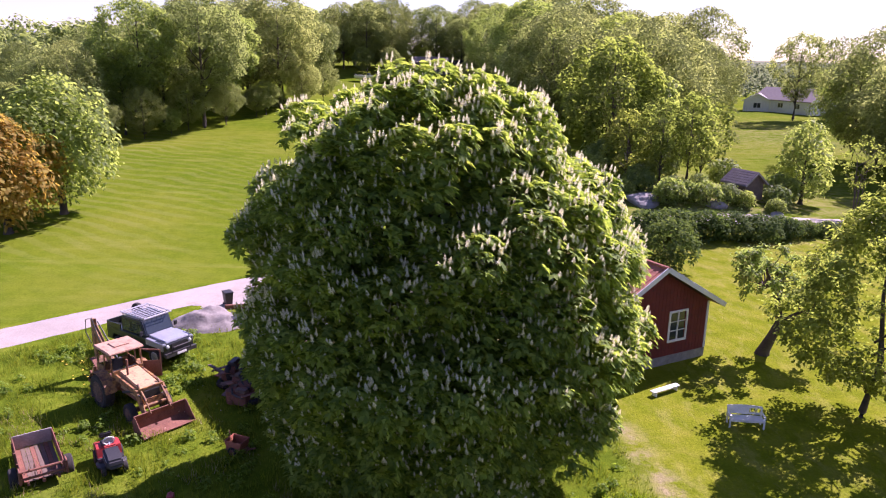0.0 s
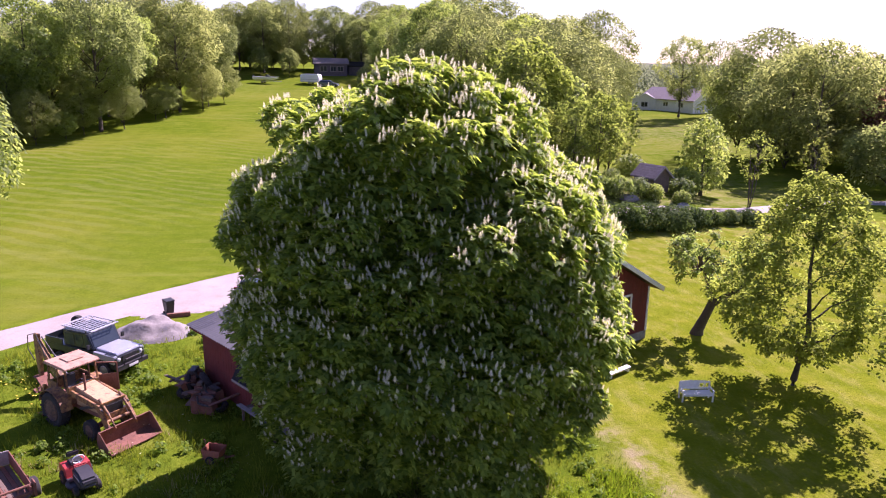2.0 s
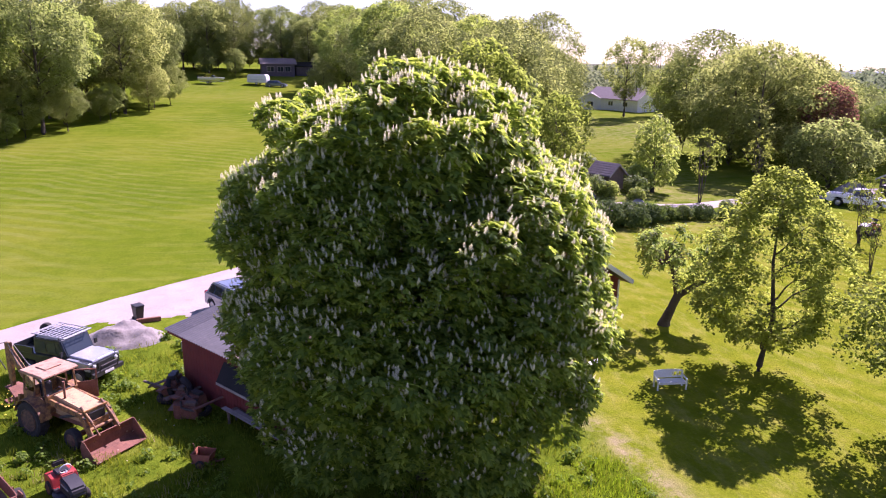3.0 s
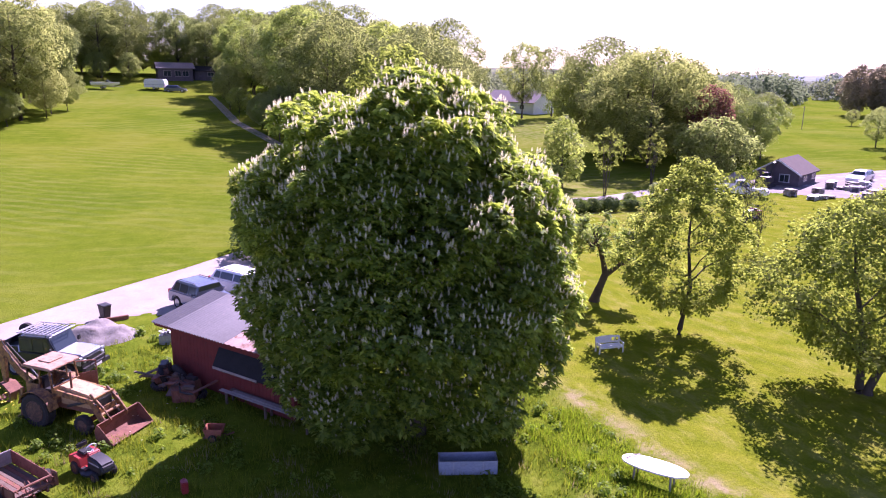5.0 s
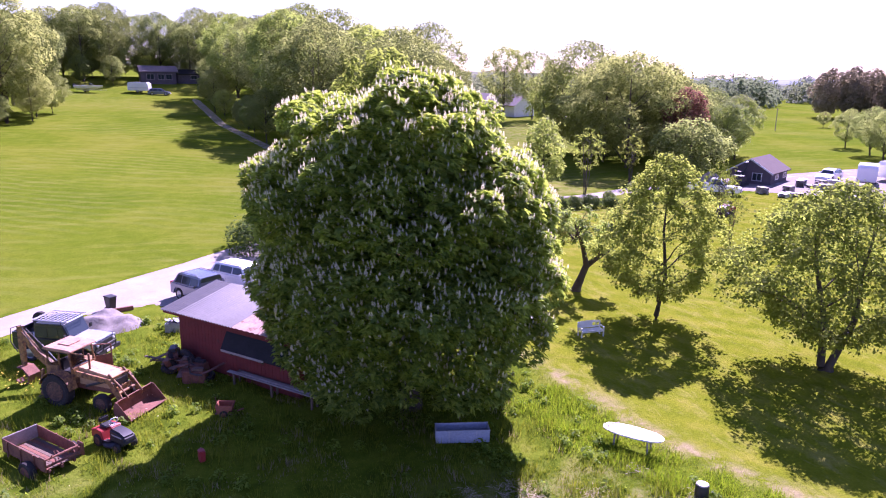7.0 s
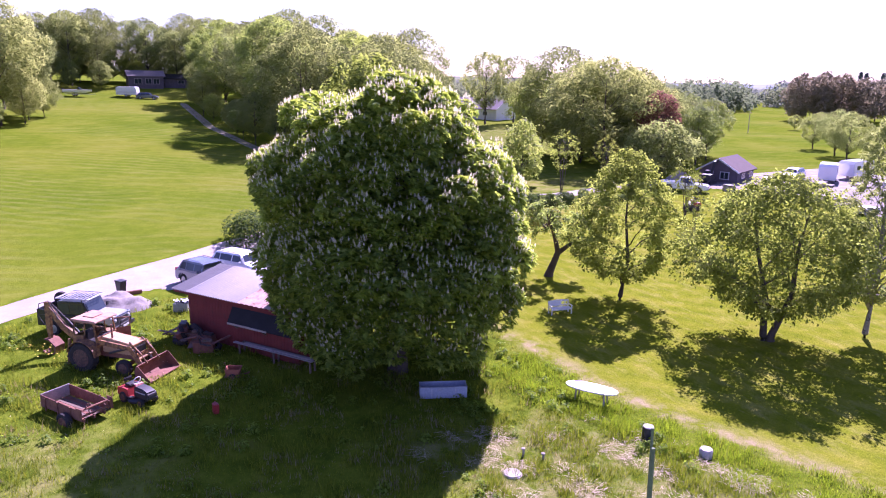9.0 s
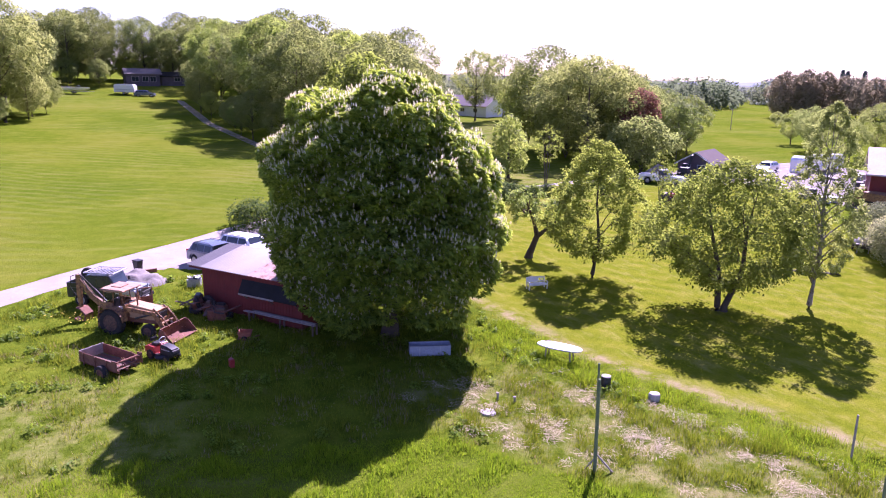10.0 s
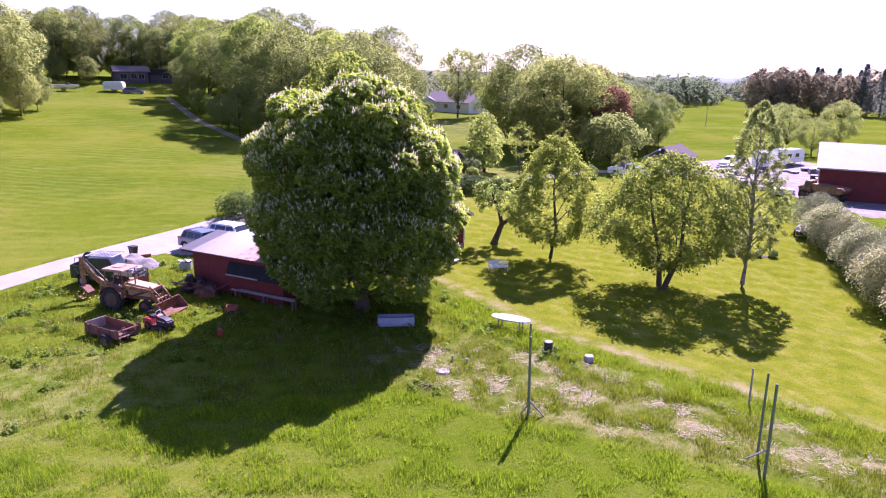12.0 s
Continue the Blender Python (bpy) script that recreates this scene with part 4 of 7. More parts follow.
    part("dipper", Mesh().prism([(-2.95, 2.85), (-3.28, 2.8), (-3.3, 1.6), (-3.22, 0.85), (-3.04, 0.85), (-2.98, 1.7)], 0.24, 0.38), YELLOW_PAINT, ob, "rust-streaked dipper arm", bevel=0.012)
    m = Mesh().prism([(-3.3, 0.92), (-2.95, 0.92), (-2.6, 0.6), (-2.65, 0.2), (-3.05, 0.03), (-3.45, 0.25), (-3.4, 0.3), (-3.05, 0.13), (-2.73, 0.25), (-2.69, 0.56), (-2.97, 0.84)], 0.0, 0.62)
    part("digging_bucket", m, RUST, ob, bevel=0.006)
    part("boom_ram", Mesh().rod((-1.15, 0.5, 1.05), (-2.2, 0.48, 2.0), 0.05, n=10).rod((-2.2, 0.48, 2.0), (-2.95, 0.42, 2.7), 0.028), DARK_METAL, ob, smooth=True)
    part("hose", Mesh().tube([(-2.4, 0.2, 2.0), (-2.9, 0.15, 2.95), (-3.45, 0.1, 2.75), (-3.55, 0.1, 2.1), (-3.3, 0.2, 1.6)], [0.022] * 5, 6), BLACK_PLASTIC, ob, smooth=True)
    for s in (-1, 1):
        part("stabiliser", Mesh().beam((-0.9, s * 0.72, 1.5), (-0.9, s * 0.86, 0.35), 0.12).box((-0.9, s * 0.88, 0.3), (0.32, 0.32, 0.06)), YELLOW_PAINT, ob, bevel=0.01)


def off_roader():
    ob = thing("off_road_car", on(-12.95, 29.6, 0, -33, 0.92), "black and silver boxy off-road pickup with an aluminium roof rack", "car")
    for x in (-1.35, 1.4):
        for s in (-1, 1):
            wheel(ob, x, s * 0.72, 0.40, 0.25, ALLOY)
    lower = [(-2.2, 0.55), (-2.2, 1.18), (2.05, 1.18), (2.12, 1.05), (2.12, 0.55), (1.85, 0.55), (1.75, 0.86), (1.05, 0.86), (0.95, 0.5), (-0.9, 0.5), (-1.0, 0.86), (-1.7, 0.86), (-1.8, 0.55)]
    part("body", Mesh().prism(lower, -0.82, 0.82), CAR_BLACK, ob, bevel=0.025)
    part("bonnet", Mesh().prism([(0.78, 1.18), (2.08, 1.14), (2.04, 1.24), (0.80, 1.30)], -0.62, 0.62), SILVER, ob, "pale silver bonnet", bevel=0.02)
    for s in (-1, 1):
        part("wing", Mesh().prism([(0.85, 0.9), (1.0, 0.92), (1.1, 0.9), (1.7, 0.9), (1.85, 0.8), (2.1, 0.8), (2.1, 1.16), (0.85, 1.2)], s * 0.64, s * 0.84), SILVER, ob, bevel=0.015)
        part("headlight", Mesh().lathe([(0.09, 2.1), (0.09, 2.15), (0.05, 2.17)], (0, s * 0.6, 0.98), "x", 14), HEADLIGHT, ob, smooth=True)
    part("cabin", Mesh().prism([(-1.05, 1.18), (-1.02, 1.92), (0.48, 1.95), (0.82, 1.22)], -0.76, 0.76), CAR_BLACK, ob, bevel=0.04)
    for s in (-1, 1):
        for a, b in ((-0.93, -0.35), (-0.27, 0.22)):
            part("side_window", Mesh().prism([(a, 1.30), (a + 0.02, 1.80), (b, 1.80), (b + 0.04, 1.30)], s * 0.762, s * 0.772), GLASS, ob)
        part("side_window", Mesh().prism([(0.27, 1.30), (0.26, 1.80), (0.44, 1.80), (0.68, 1.30)], s * 0.762, s * 0.772), GLASS, ob)
    m = Mesh().add([(0.80, -0.66, 1.32), (0.80, 0.66, 1.32), (0.545, 0.64, 1.86), (0.545, -0.64, 1.86)], [(0, 1, 2, 3)])
    part("windscreen", m, GLASS, ob)
    part("bed_side", Mesh().box((-1.62, 0.79, 1.30), (1.1, 0.05, 0.28)).box((-1.62, -0.79, 1.30), (1.1, 0.05, 0.28)).box((-2.17, 0, 1.3), (0.05, 1.6, 0.28)), CAR_BLACK, ob, bevel=0.01)
    part("spare_wheel", Mesh().lathe([(0.2, -0.12), (0.38, -0.1), (0.4, 0), (0.38, 0.1), (0.2, 0.12)], (-1.75, 0.62, 1.6), "y", 20), TYRE, ob, smooth=True)
    part("grille", Mesh().box((2.13, 0, 0.95), (0.03, 0.8, 0.28)), BLACK_PLASTIC, ob, bevel=0.008)
    part("bumper", Mesh().box((2.24, 0, 0.62), (0.16, 1.66, 0.18)).tube([(2.3, -0.5, 0.7), (2.36, -0.45, 0.98), (2.36, 0.45, 0.98), (2.3, 0.5, 0.7)], [0.03] * 4, 8), DARK_METAL, ob, bevel=0.015)
    part("number_plate", Mesh().box((2.335, 0, 0.62), (0.012, 0.5, 0.11)), WHITE_PAINT, ob)
    rack = part("roof_rack", Mesh().tube([(-1.1, -0.72, 2.07), (0.75, -0.72, 2.07), (0.75, 0.72, 2.07), (-1.1, 0.72, 2.07), (-1.1, -0.72, 2.07)], [0.028] * 5, 8), ALU, ob, "aluminium roof rack", smooth=True)
    for k in range(9):
        part("slat", Mesh().box((-1.02 + k * 0.21, 0, 2.07), (0.04, 1.4, 0.02)), ALU, rack)
    for k in range(5):
        part("bar", Mesh().box((-0.18, -0.52 + k * 0.26, 2.045), (1.8, 0.022, 0.025)), ALU, rack)
    for x in (-0.9, 0.4):
        for s in (-1, 1):
            part("rack_foot", Mesh().beam((x, s * 0.72, 1.88), (x, s * 0.72, 2.06), 0.03), DARK_METAL, rack)
    for s in (-1, 1):
        part("wing_mirror", Mesh().box((0.72, s * 0.93, 1.42), (0.07, 0.16, 0.22)).beam((0.74, s * 0.76, 1.36), (0.72, s * 0.9, 1.4), 0.03), BLACK_PLASTIC, ob, bevel=0.015)


def spreader():
    ob = thing("muck_trailer", on(-13.15, 20.75, -0.33, -54, 0.95), "rusty two-wheeled spreader trailer with wooden slatted floor", "trailer")
    L, W = 2.5, 1.25
    part("frame", Mesh().box((0, 0, 0.48), (L, 0.1, 0.12)).box((0, 0.45, 0.48), (L, 0.08, 0.12)).box((0, -0.45, 0.48), (L, 0.08, 0.12)).beam((-1.2, 0.45, 0.48), (-2.1, 0, 0.42), 0.09).beam((-1.2, -0.45, 0.48), (-2.1, 0, 0.42), 0.09), RUST, ob, bevel=0.01)
    for k in range(8):
        part("floor_board", Mesh().box((0, -0.5 + k * 0.143, 0.565), (L - 0.06, 0.13, 0.03)), BROWN_WOOD if k % 3 else RUST, ob)
    for s in (-1, 1):
        part("side_panel", Mesh().prism([(-1.25, 0.56), (1.25, 0.56), (1.25, 0.92), (0.9, 1.0), (-1.25, 1.06)], s * 0.60, s * 0.64), RUST, ob, "rusty sheet side", bevel=0.01)
        for x in (-0.9, -0.1, 0.7):
            part("stake", Mesh().beam((x, s * 0.66, 0.45), (x, s * 0.66, 1.02), 0.05), RUST, ob)
        wheel(ob, 0.55, s * 0.82, 0.40, 0.26, RUST)
    part("end_panel", Mesh().box((-1.25, 0, 0.83), (0.05, 1.26, 0.5)), OLD_WOOD, ob, "grey weathered end board", bevel=0.01)
    part("axle", Mesh().rod((0.55, -0.8, 0.4), (0.55, 0.8, 0.4), 0.05), RUST, ob)
    for z in (0.72, 0.98):
        sh = part("beater", Mesh().rod((1.28, -0.66, z), (1.28, 0.66, z), 0.045), RUST, ob, smooth=True)
        for k in range(8):
            a = k * 0.9
            part("tine", Mesh().beam((1.28, -0.55 + k * 0.157, z), (1.28 + 0.17 * math.cos(a), -0.55 + k * 0.157, z + 0.17 * math.sin(a)), 0.03), RUST, sh)
    for s in (-1, 1):
        part("gear_housing", Mesh().box((1.28, s * 0.68, 0.85), (0.34, 0.06, 0.5)), RUST, ob, bevel=0.02)


def ride_on_mower(m, label):
    ob = thing("ride_on_mower", m, label, "lawn mower")
    for s in (-1, 1):
        wheel(ob, -0.45, s * 0.38, 0.25, 0.22, RIM)
        wheel(ob, 0.62, s * 0.36, 0.18, 0.15, RIM)
    part("bonnet", Mesh().prism([(0.05, 0.35), (0.95, 0.32), (1.02, 0.45), (0.95, 0.66), (0.6, 0.78), (0.05, 0.80)], -0.26, 0.26), BLACK_PLASTIC, ob, "black bonnet", bevel=0.06, smooth=True)
    for s in (-1, 1):
        part("stripe", Mesh().box((0.5, s * 0.262, 0.6), (0.6, 0.012, 0.05)), ZINC, ob)
    part("body", Mesh().prism([(-0.85, 0.3), (-0.85, 0.62), (-0.6, 0.68), (-0.2, 0.66), (-0.1, 0.34), (0.08, 0.34), (0.08, 0.3)], -0.42, 0.42), TOY_RED, ob, "red rear body", bevel=0.05)
    part("console", Mesh().prism([(-0.02, 0.4), (0.16, 0.4), (0.16, 0.84), (0.04, 0.9)], -0.22, 0.22), TOY_RED, ob, bevel=0.03)
    for s in (-1, 1):
        part("footplate", Mesh().box((-0.02, s * 0.34, 0.33), (0.42, 0.18, 0.03)), BLACK_PLASTIC, ob, bevel=0.005)
        part("side_skirt", Mesh().box((0.5, s * 0.268, 0.43), (0.78, 0.02, 0.16)), BLACK_PLASTIC, ob, bevel=0.006)
    part("seat", Mesh().box((-0.42, 0, 0.74), (0.42, 0.44, 0.10)).box((-0.65, 0, 0.93), (0.09, 0.42, 0.2)), BLACK_PLASTIC, ob, bevel=0.04)
    part("steering_wheel", Mesh().tube([(-0.02 + 0.06 * math.cos(a), 0.19 * math.sin(a), 0.98 + 0.17 * math.cos(a)) for a in np.linspace(0, 2 * math.pi, 13)], [0.022] * 13, 6).rod((0.02, 0, 0.96), (0.15, 0, 0.7), 0.03), WHITE_PAINT, ob, "pale steering wheel", smooth=True)
    part("cutting_deck", Mesh().lathe([(0.5, 0.12), (0.52, 0.2), (0.42, 0.28), (0.1, 0.3)], (0.1, 0, 0), "z", 18), BLACK_PLASTIC, ob, smooth=True)


def passenger_car(name, m, label, paint, L=4.6, H=1.46, wagon=True):
    """A car along x, nose to +x."""
    ob = thing(name, m, label, "car")
    W = 0.9
    f, r = L * 0.31, -L * 0.30
    for x in (f, r):
        for s in (-1, 1):
            wheel(ob, x, s * (W - 0.13), 0.33, 0.22, ALLOY)
    a = L / 2
    arch = lambda c: [(c + 0.38 * math.cos(t), 0.33 + 0.38 * math.sin(t)) for t in np.linspace(0, math.pi, 7)]
    low = [(-a, 0.42), (-a + 0.03, 0.80), (-a + 0.15, 0.96), (a - 1.35, 0.97), (a - 0.35, 0.80), (a - 0.02, 0.62), (a, 0.35), (a - 0.1, 0.22)]
    low += [p for p in arch(f)] + [p for p in arch(r)] + [(-a + 0.1, 0.24)]
    part("body", Mesh().prism(low, -W, W), paint, ob, bevel=0.06, smooth=True)
    # cabin narrows upwards
    back = -a + (0.22 if wagon else 0.85)
    sec = [(back, 0.94), (back + 0.28, H - 0.04), (back + 0.7, H), (0.25, H), (0.55, H - 0.06), (a - 1.25, 0.96)]
    v = [(x, s * (0.86 if z < 1 else 0.66), z) for s in (-1, 1) for x, z in sec]
    n = len(sec)
    part("cabin", Mesh().add(v, [tuple(range(n)), tuple(range(2 * n - 1, n - 1, -1))] + [(i, i + n, (i + 1) % n + n, (i + 1) % n) for i in range(n)]), paint, ob, bevel=0.04, smooth=True)

    def side(x, z, s):
        k = (z - 0.94) / (H - 0.94)
        return (x, s * (0.875 - 0.2 * k), z)
    for s in (-1, 1):
        for x0, x1, x2, x3 in ((back + 0.25, back + 0.75, back + 0.75, back + 0.40), (back + 0.82, -0.2, -0.2, back + 0.82), (-0.12, a - 1.45, 0.45, -0.12)):
            g = Mesh().add([side(x0, 1.0, s), side(x1, 1.0, s), side(x2, H - 0.1, s), side(x3, H - 0.1, s)], [(0, 1, 2, 3)])
            part("side_window", g, GLASS, ob)
        part("wing_mirror", Mesh().box((a - 1.5, s * 0.98, 1.04), (0.14, 0.2, 0.14)), paint, ob, bevel=0.04)
        part("headlight", Mesh().prism([(a - 0.42, 0.74), (a - 0.08, 0.63), (a - 0.06, 0.55), (a - 0.35, 0.6)], s * 0.55, s * (W + 0.006)), HEADLIGHT, ob, bevel=0.01)
        part("tail_light", Mesh().box((-a + 0.08, s * 0.76, 0.86), (0.14, 0.22, 0.2)), TAIL_LIGHT, ob, bevel=0.02)
        part("roof_rail", Mesh().tube([(back + 0.5, s * 0.6, H), (back + 0.6, s * 0.6, H + 0.05), (0.1, s * 0.6, H + 0.05), (0.2, s * 0.6, H)], [0.018] * 4, 6), BLACK_PLASTIC, ob, smooth=True)
    part("windscreen", Mesh().add([(a - 1.29, -0.76, 1.0), (a - 1.29, 0.76, 1.0), (0.585, 0.60, H - 0.06), (0.585, -0.60, H - 0.06)], [(0, 1, 2, 3)]), GLASS, ob)
    part("rear_window", Mesh().add([(back + 0.04, -0.7, 1.02), (back + 0.04, 0.7, 1.02), (back + 0.24, 0.6, H - 0.1), (back + 0.24, -0.6, H - 0.1)], [(0, 1, 2, 3)]), GLASS, ob)
    part("number_plate", Mesh().box((a + 0.005, 0, 0.42), (0.02, 0.5, 0.11)), WHITE_PAINT, ob)
    return ob


backhoe()
off_roader()
spreader()
ride_on_mower(on(-10.9, 20.95, 0, -55, 0.9), "small red and black ride-on mower in the grass")
passenger_car("estate_car", on(-4.1, 37.35, 0.05, -54), "white estate car parked on the gravel yard", CAR_WHITE, 4.4)
passenger_car("hatchback_car", on(-6.5, 35.7, 0.05, -58), "grey-blue hatchback parked behind the red shed", CAR_GREY, 3.8, 1.5)


# ---- buildings of the yard ----
def boarded(parent, x0, x1, y, z0, z1a, z1b, mat, normal=-1, pitch=0.16, axis="x"):
    """Upright boards with gaps along a wall face from x0 to x1."""
    n = max(2, int(round((x1 - x0) / pitch)))
    w = (x1 - x0) / n
    for k in range(n):
        c = x0 + (k + 0.5) * w
        top = z1a + (z1b - z1a) * (c - x0) / (x1 - x0)
        s = (w - 0.012, 0.022, top - z0) if axis == "x" else (0.022, w - 0.012, top - z0)
        o = (c, y + normal * 0.011, (z0 + top) / 2) if axis == "x" else (y + normal * 0.011, c, (z0 + top) / 2)
        part("board", Mesh().box(o, s), mat, parent)


def corrugated(x0, x1, y0, y1, z0, z1, pitch=0.16, amp=0.028, thick=0.012):
    """A corrugated sheet whose ribs run along y."""
    n = int((x1 - x0) / (pitch / 4))
    xs_ = np.linspace(x0, x1, n + 1)
    w = amp * np.sin(2 * math.pi * xs_ / pitch)
    v = [(x, y, z + d + t) for t in (0, -thick) for y, z in ((y0, z0), (y1, z1)) for x, d in zip(xs_, w)]
    m_ = n + 1
    f = []
    for i in range(n):
        f += [(i, i + 1, m_ + i + 1, m_ + i), (2 * m_ + i, 3 * m_ + i, 3 * m_ + i + 1, 2 * m_ + i + 1)]
    for a, b in ((0, 2 * m_), (m_, 3 * m_)):
        f += [(a + i, b + i, b + i + 1, a + i + 1) for i in range(n)]
    f += [(0, m_, 3 * m_, 2 * m_), (n, 2 * m_ + n, 3 * m_ + n, m_ + n)]
    return Mesh().add(v, f)


def red_shed():
    ob = thing("shed", on(-8.25, 27.75, -0.15, -53.5), "low red boarded shed with a corrugated sheet roof", "shed")
    L, D = 6.9, 2.95
    for a, b in (((L / 2, 0.06, 1.15), (L, 0.1, 2.3)), ((L / 2, D - 0.06, 1.4), (L, 0.1, 2.8))):
        part("wall", Mesh().box(a, b), RED_BOARD, ob)
    for x in (0.05, L - 0.05):
        part("wall", Mesh().prism([(0.11, 0), (D - 0.11, 0), (D - 0.11, 2.8), (0.11, 2.3)], x - 0.05, x + 0.05, "yz"), RED_BOARD, ob)
    boarded(ob, 0, L, 0.01, 0.1, 2.3, 2.3, RED_BOARD, -1, 0.2)
    boarded(ob, 0.0, D, 0.0, 0.1, 2.3, 2.78, RED_BOARD, -1, 0.2, "y")
    part("roof_sheet", corrugated(-1.0, 3.4, -0.18, 3.15, 2.42, 2.97, 0.17, 0.034), ROOF_SHEET, ob, "grey corrugated roof sheets", smooth=True)
    part("roof_sheet", corrugated(3.4, 7.0, -0.14, 3.1, 2.41, 2.95, 0.3, 0.02), PALE_RUST, ob, "bleached rust-stained roof sheets", smooth=True)
    part("fascia", Mesh().box((3.0, -0.1, 2.33), (7.8, 0.03, 0.12)), RED_BOARD, ob)
    part("rafter", Mesh().beam((-0.6, -0.1, 2.33), (-0.6, 3.05, 2.88), 0.08), RED_BOARD, ob)
    # a narrow felt-covered shelter along the front, held by brackets
    part("lean_to_roof", Mesh().prism([(-0.03, 2.14), (-0.42, 1.44), (-0.42, 1.38), (-0.03, 2.06)], 2.95, 6.9, "yz"), TAR, ob, "dark felt lean-to roof", bevel=0.01)
    part("lean_to_edge", Mesh().box((4.2, -0.435, 1.42), (2.4, 0.025, 0.09)), OLD_WOOD, ob)
    for x in (3.25, 5.0, 6.8):
        part("bracket", Mesh().beam((x, -0.03, 1.1), (x, -0.38, 1.38), 0.06), BROWN_WOOD, ob)


red_shed()


def cottage():
    ob = thing("cottage", on(9.32, 29.5, -0.03, -62), "small red wooden cottage with white trim and clay tile roof", "cottage")
    W, L, e, r, wy = 3.1, 6.0, 2.75, 4.5, 1.25
    part("foundation", Mesh().box((-L / 2, 0, 0.2), (L + 0.06, 2 * W + 0.06, 0.55)), STONE, ob, "grey stone foundation", bevel=0.03)
    gable = [(-W, 0.45), (W, 0.45), (W, e), (0, r), (-W, e)]
    part("wall", Mesh().prism(gable, -L, 0, "yz"), RED_BOARD, ob)
    n = 30
    for k in range(n):
        y = -W + (k + 0.5) * 2 * W / n
        top = r - (r - e) * abs(y) / W - 0.03
        if abs(y - wy) < 0.5:
            for za, zb in ((0.46, 1.12), (2.48, top)):
                part("board", Mesh().box((0.011, y, (za + zb) / 2), (0.022, 2 * W / n - 0.012, zb - za)), RED_BOARD, ob)
        else:
            part("board", Mesh().box((0.011, y, (0.46 + top) / 2), (0.022, 2 * W / n - 0.012, top - 0.46)), RED_BOARD, ob)
    win = part("window", Mesh().box((0.03, wy, 2.5), (0.07, 1.12, 0.10)).box((0.03, wy, 1.12), (0.07, 1.12, 0.10)).box((0.03, wy - 0.52, 1.81), (0.07, 0.10, 1.3)).box((0.03, wy + 0.52, 1.81), (0.07, 0.10, 1.3)), WHITE_PAINT, ob, "white six-pane window", bevel=0.008)
    part("mullion", Mesh().box((0.025, wy, 1.81), (0.05, 0.06, 1.28)), WHITE_PAINT, win)
    for z in (1.60, 2.02):
        part("glazing_bar", Mesh().box((0.022, wy, z), (0.04, 0.94, 0.03)), WHITE_PAINT, win)
    for y in (wy - 0.25, wy + 0.25):
        for z in (1.38, 1.81, 2.24):
            part("pane", Mesh().box((0.008, y, z), (0.012, 0.42, 0.38)), GLASS, win)
    for s in (-1, 1):
        part("corner_board", Mesh().box((0.03, s * (W - 0.05), (0.45 + e) / 2), (0.05, 0.12, e - 0.5)), WHITE_PAINT, ob, bevel=0.008)
        # white barge board
        dy, dz = W + 0.65, (r - e) * (W + 0.65) / W
        a, b = Vector((0.40, 0, r + 0.16)), Vector((0.40, s * dy, r + 0.16 - dz))
        part("barge_board", Mesh().beam(a, b, 0.05, 0.22), WHITE_PAINT, ob, "white painted barge board", bevel=0.008)
        ln = math.hypot(dy, dz)
        deck = Matrix.Rotation(-s * math.atan2(dz, dy), 4, "X")
        part("roof_deck", Mesh().box((-L / 2 + 0.05, s * dy / 2, r + 0.10 - dz / 2), (L + 0.7, ln, 0.06), deck), BROWN_WOOD, ob)
        for i in range(9):
            t = (i + 0.5) / 9
            row = Mesh()
            n2 = 40
            for k in range(n2):
                row.box((0.3 - (k + 0.5) * (L + 0.6) / n2, s * dy * t, r + 0.17 - dz * t + (0.02 if k % 2 else 0)), ((L + 0.6) / n2 - 0.01, ln / 9 + 0.03, 0.03), deck)
            tagged(part("tile_row", row, CLAY_TILE, ob, "red clay roof tiles"), kind="stuff")
    part("ridge", Mesh().rod((0.4, 0, r + 0.2), (-L - 0.3, 0, r + 0.2), 0.09, n=8), CLAY_TILE, ob, smooth=True)
    part("chimney", Mesh().box((-3.2, 0, r + 0.35), (0.6, 0.6, 1.1)).box((-3.2, 0, r + 0.9), (0.7, 0.7, 0.1)), CLAY_TILE, ob, bevel=0.02)


cottage()


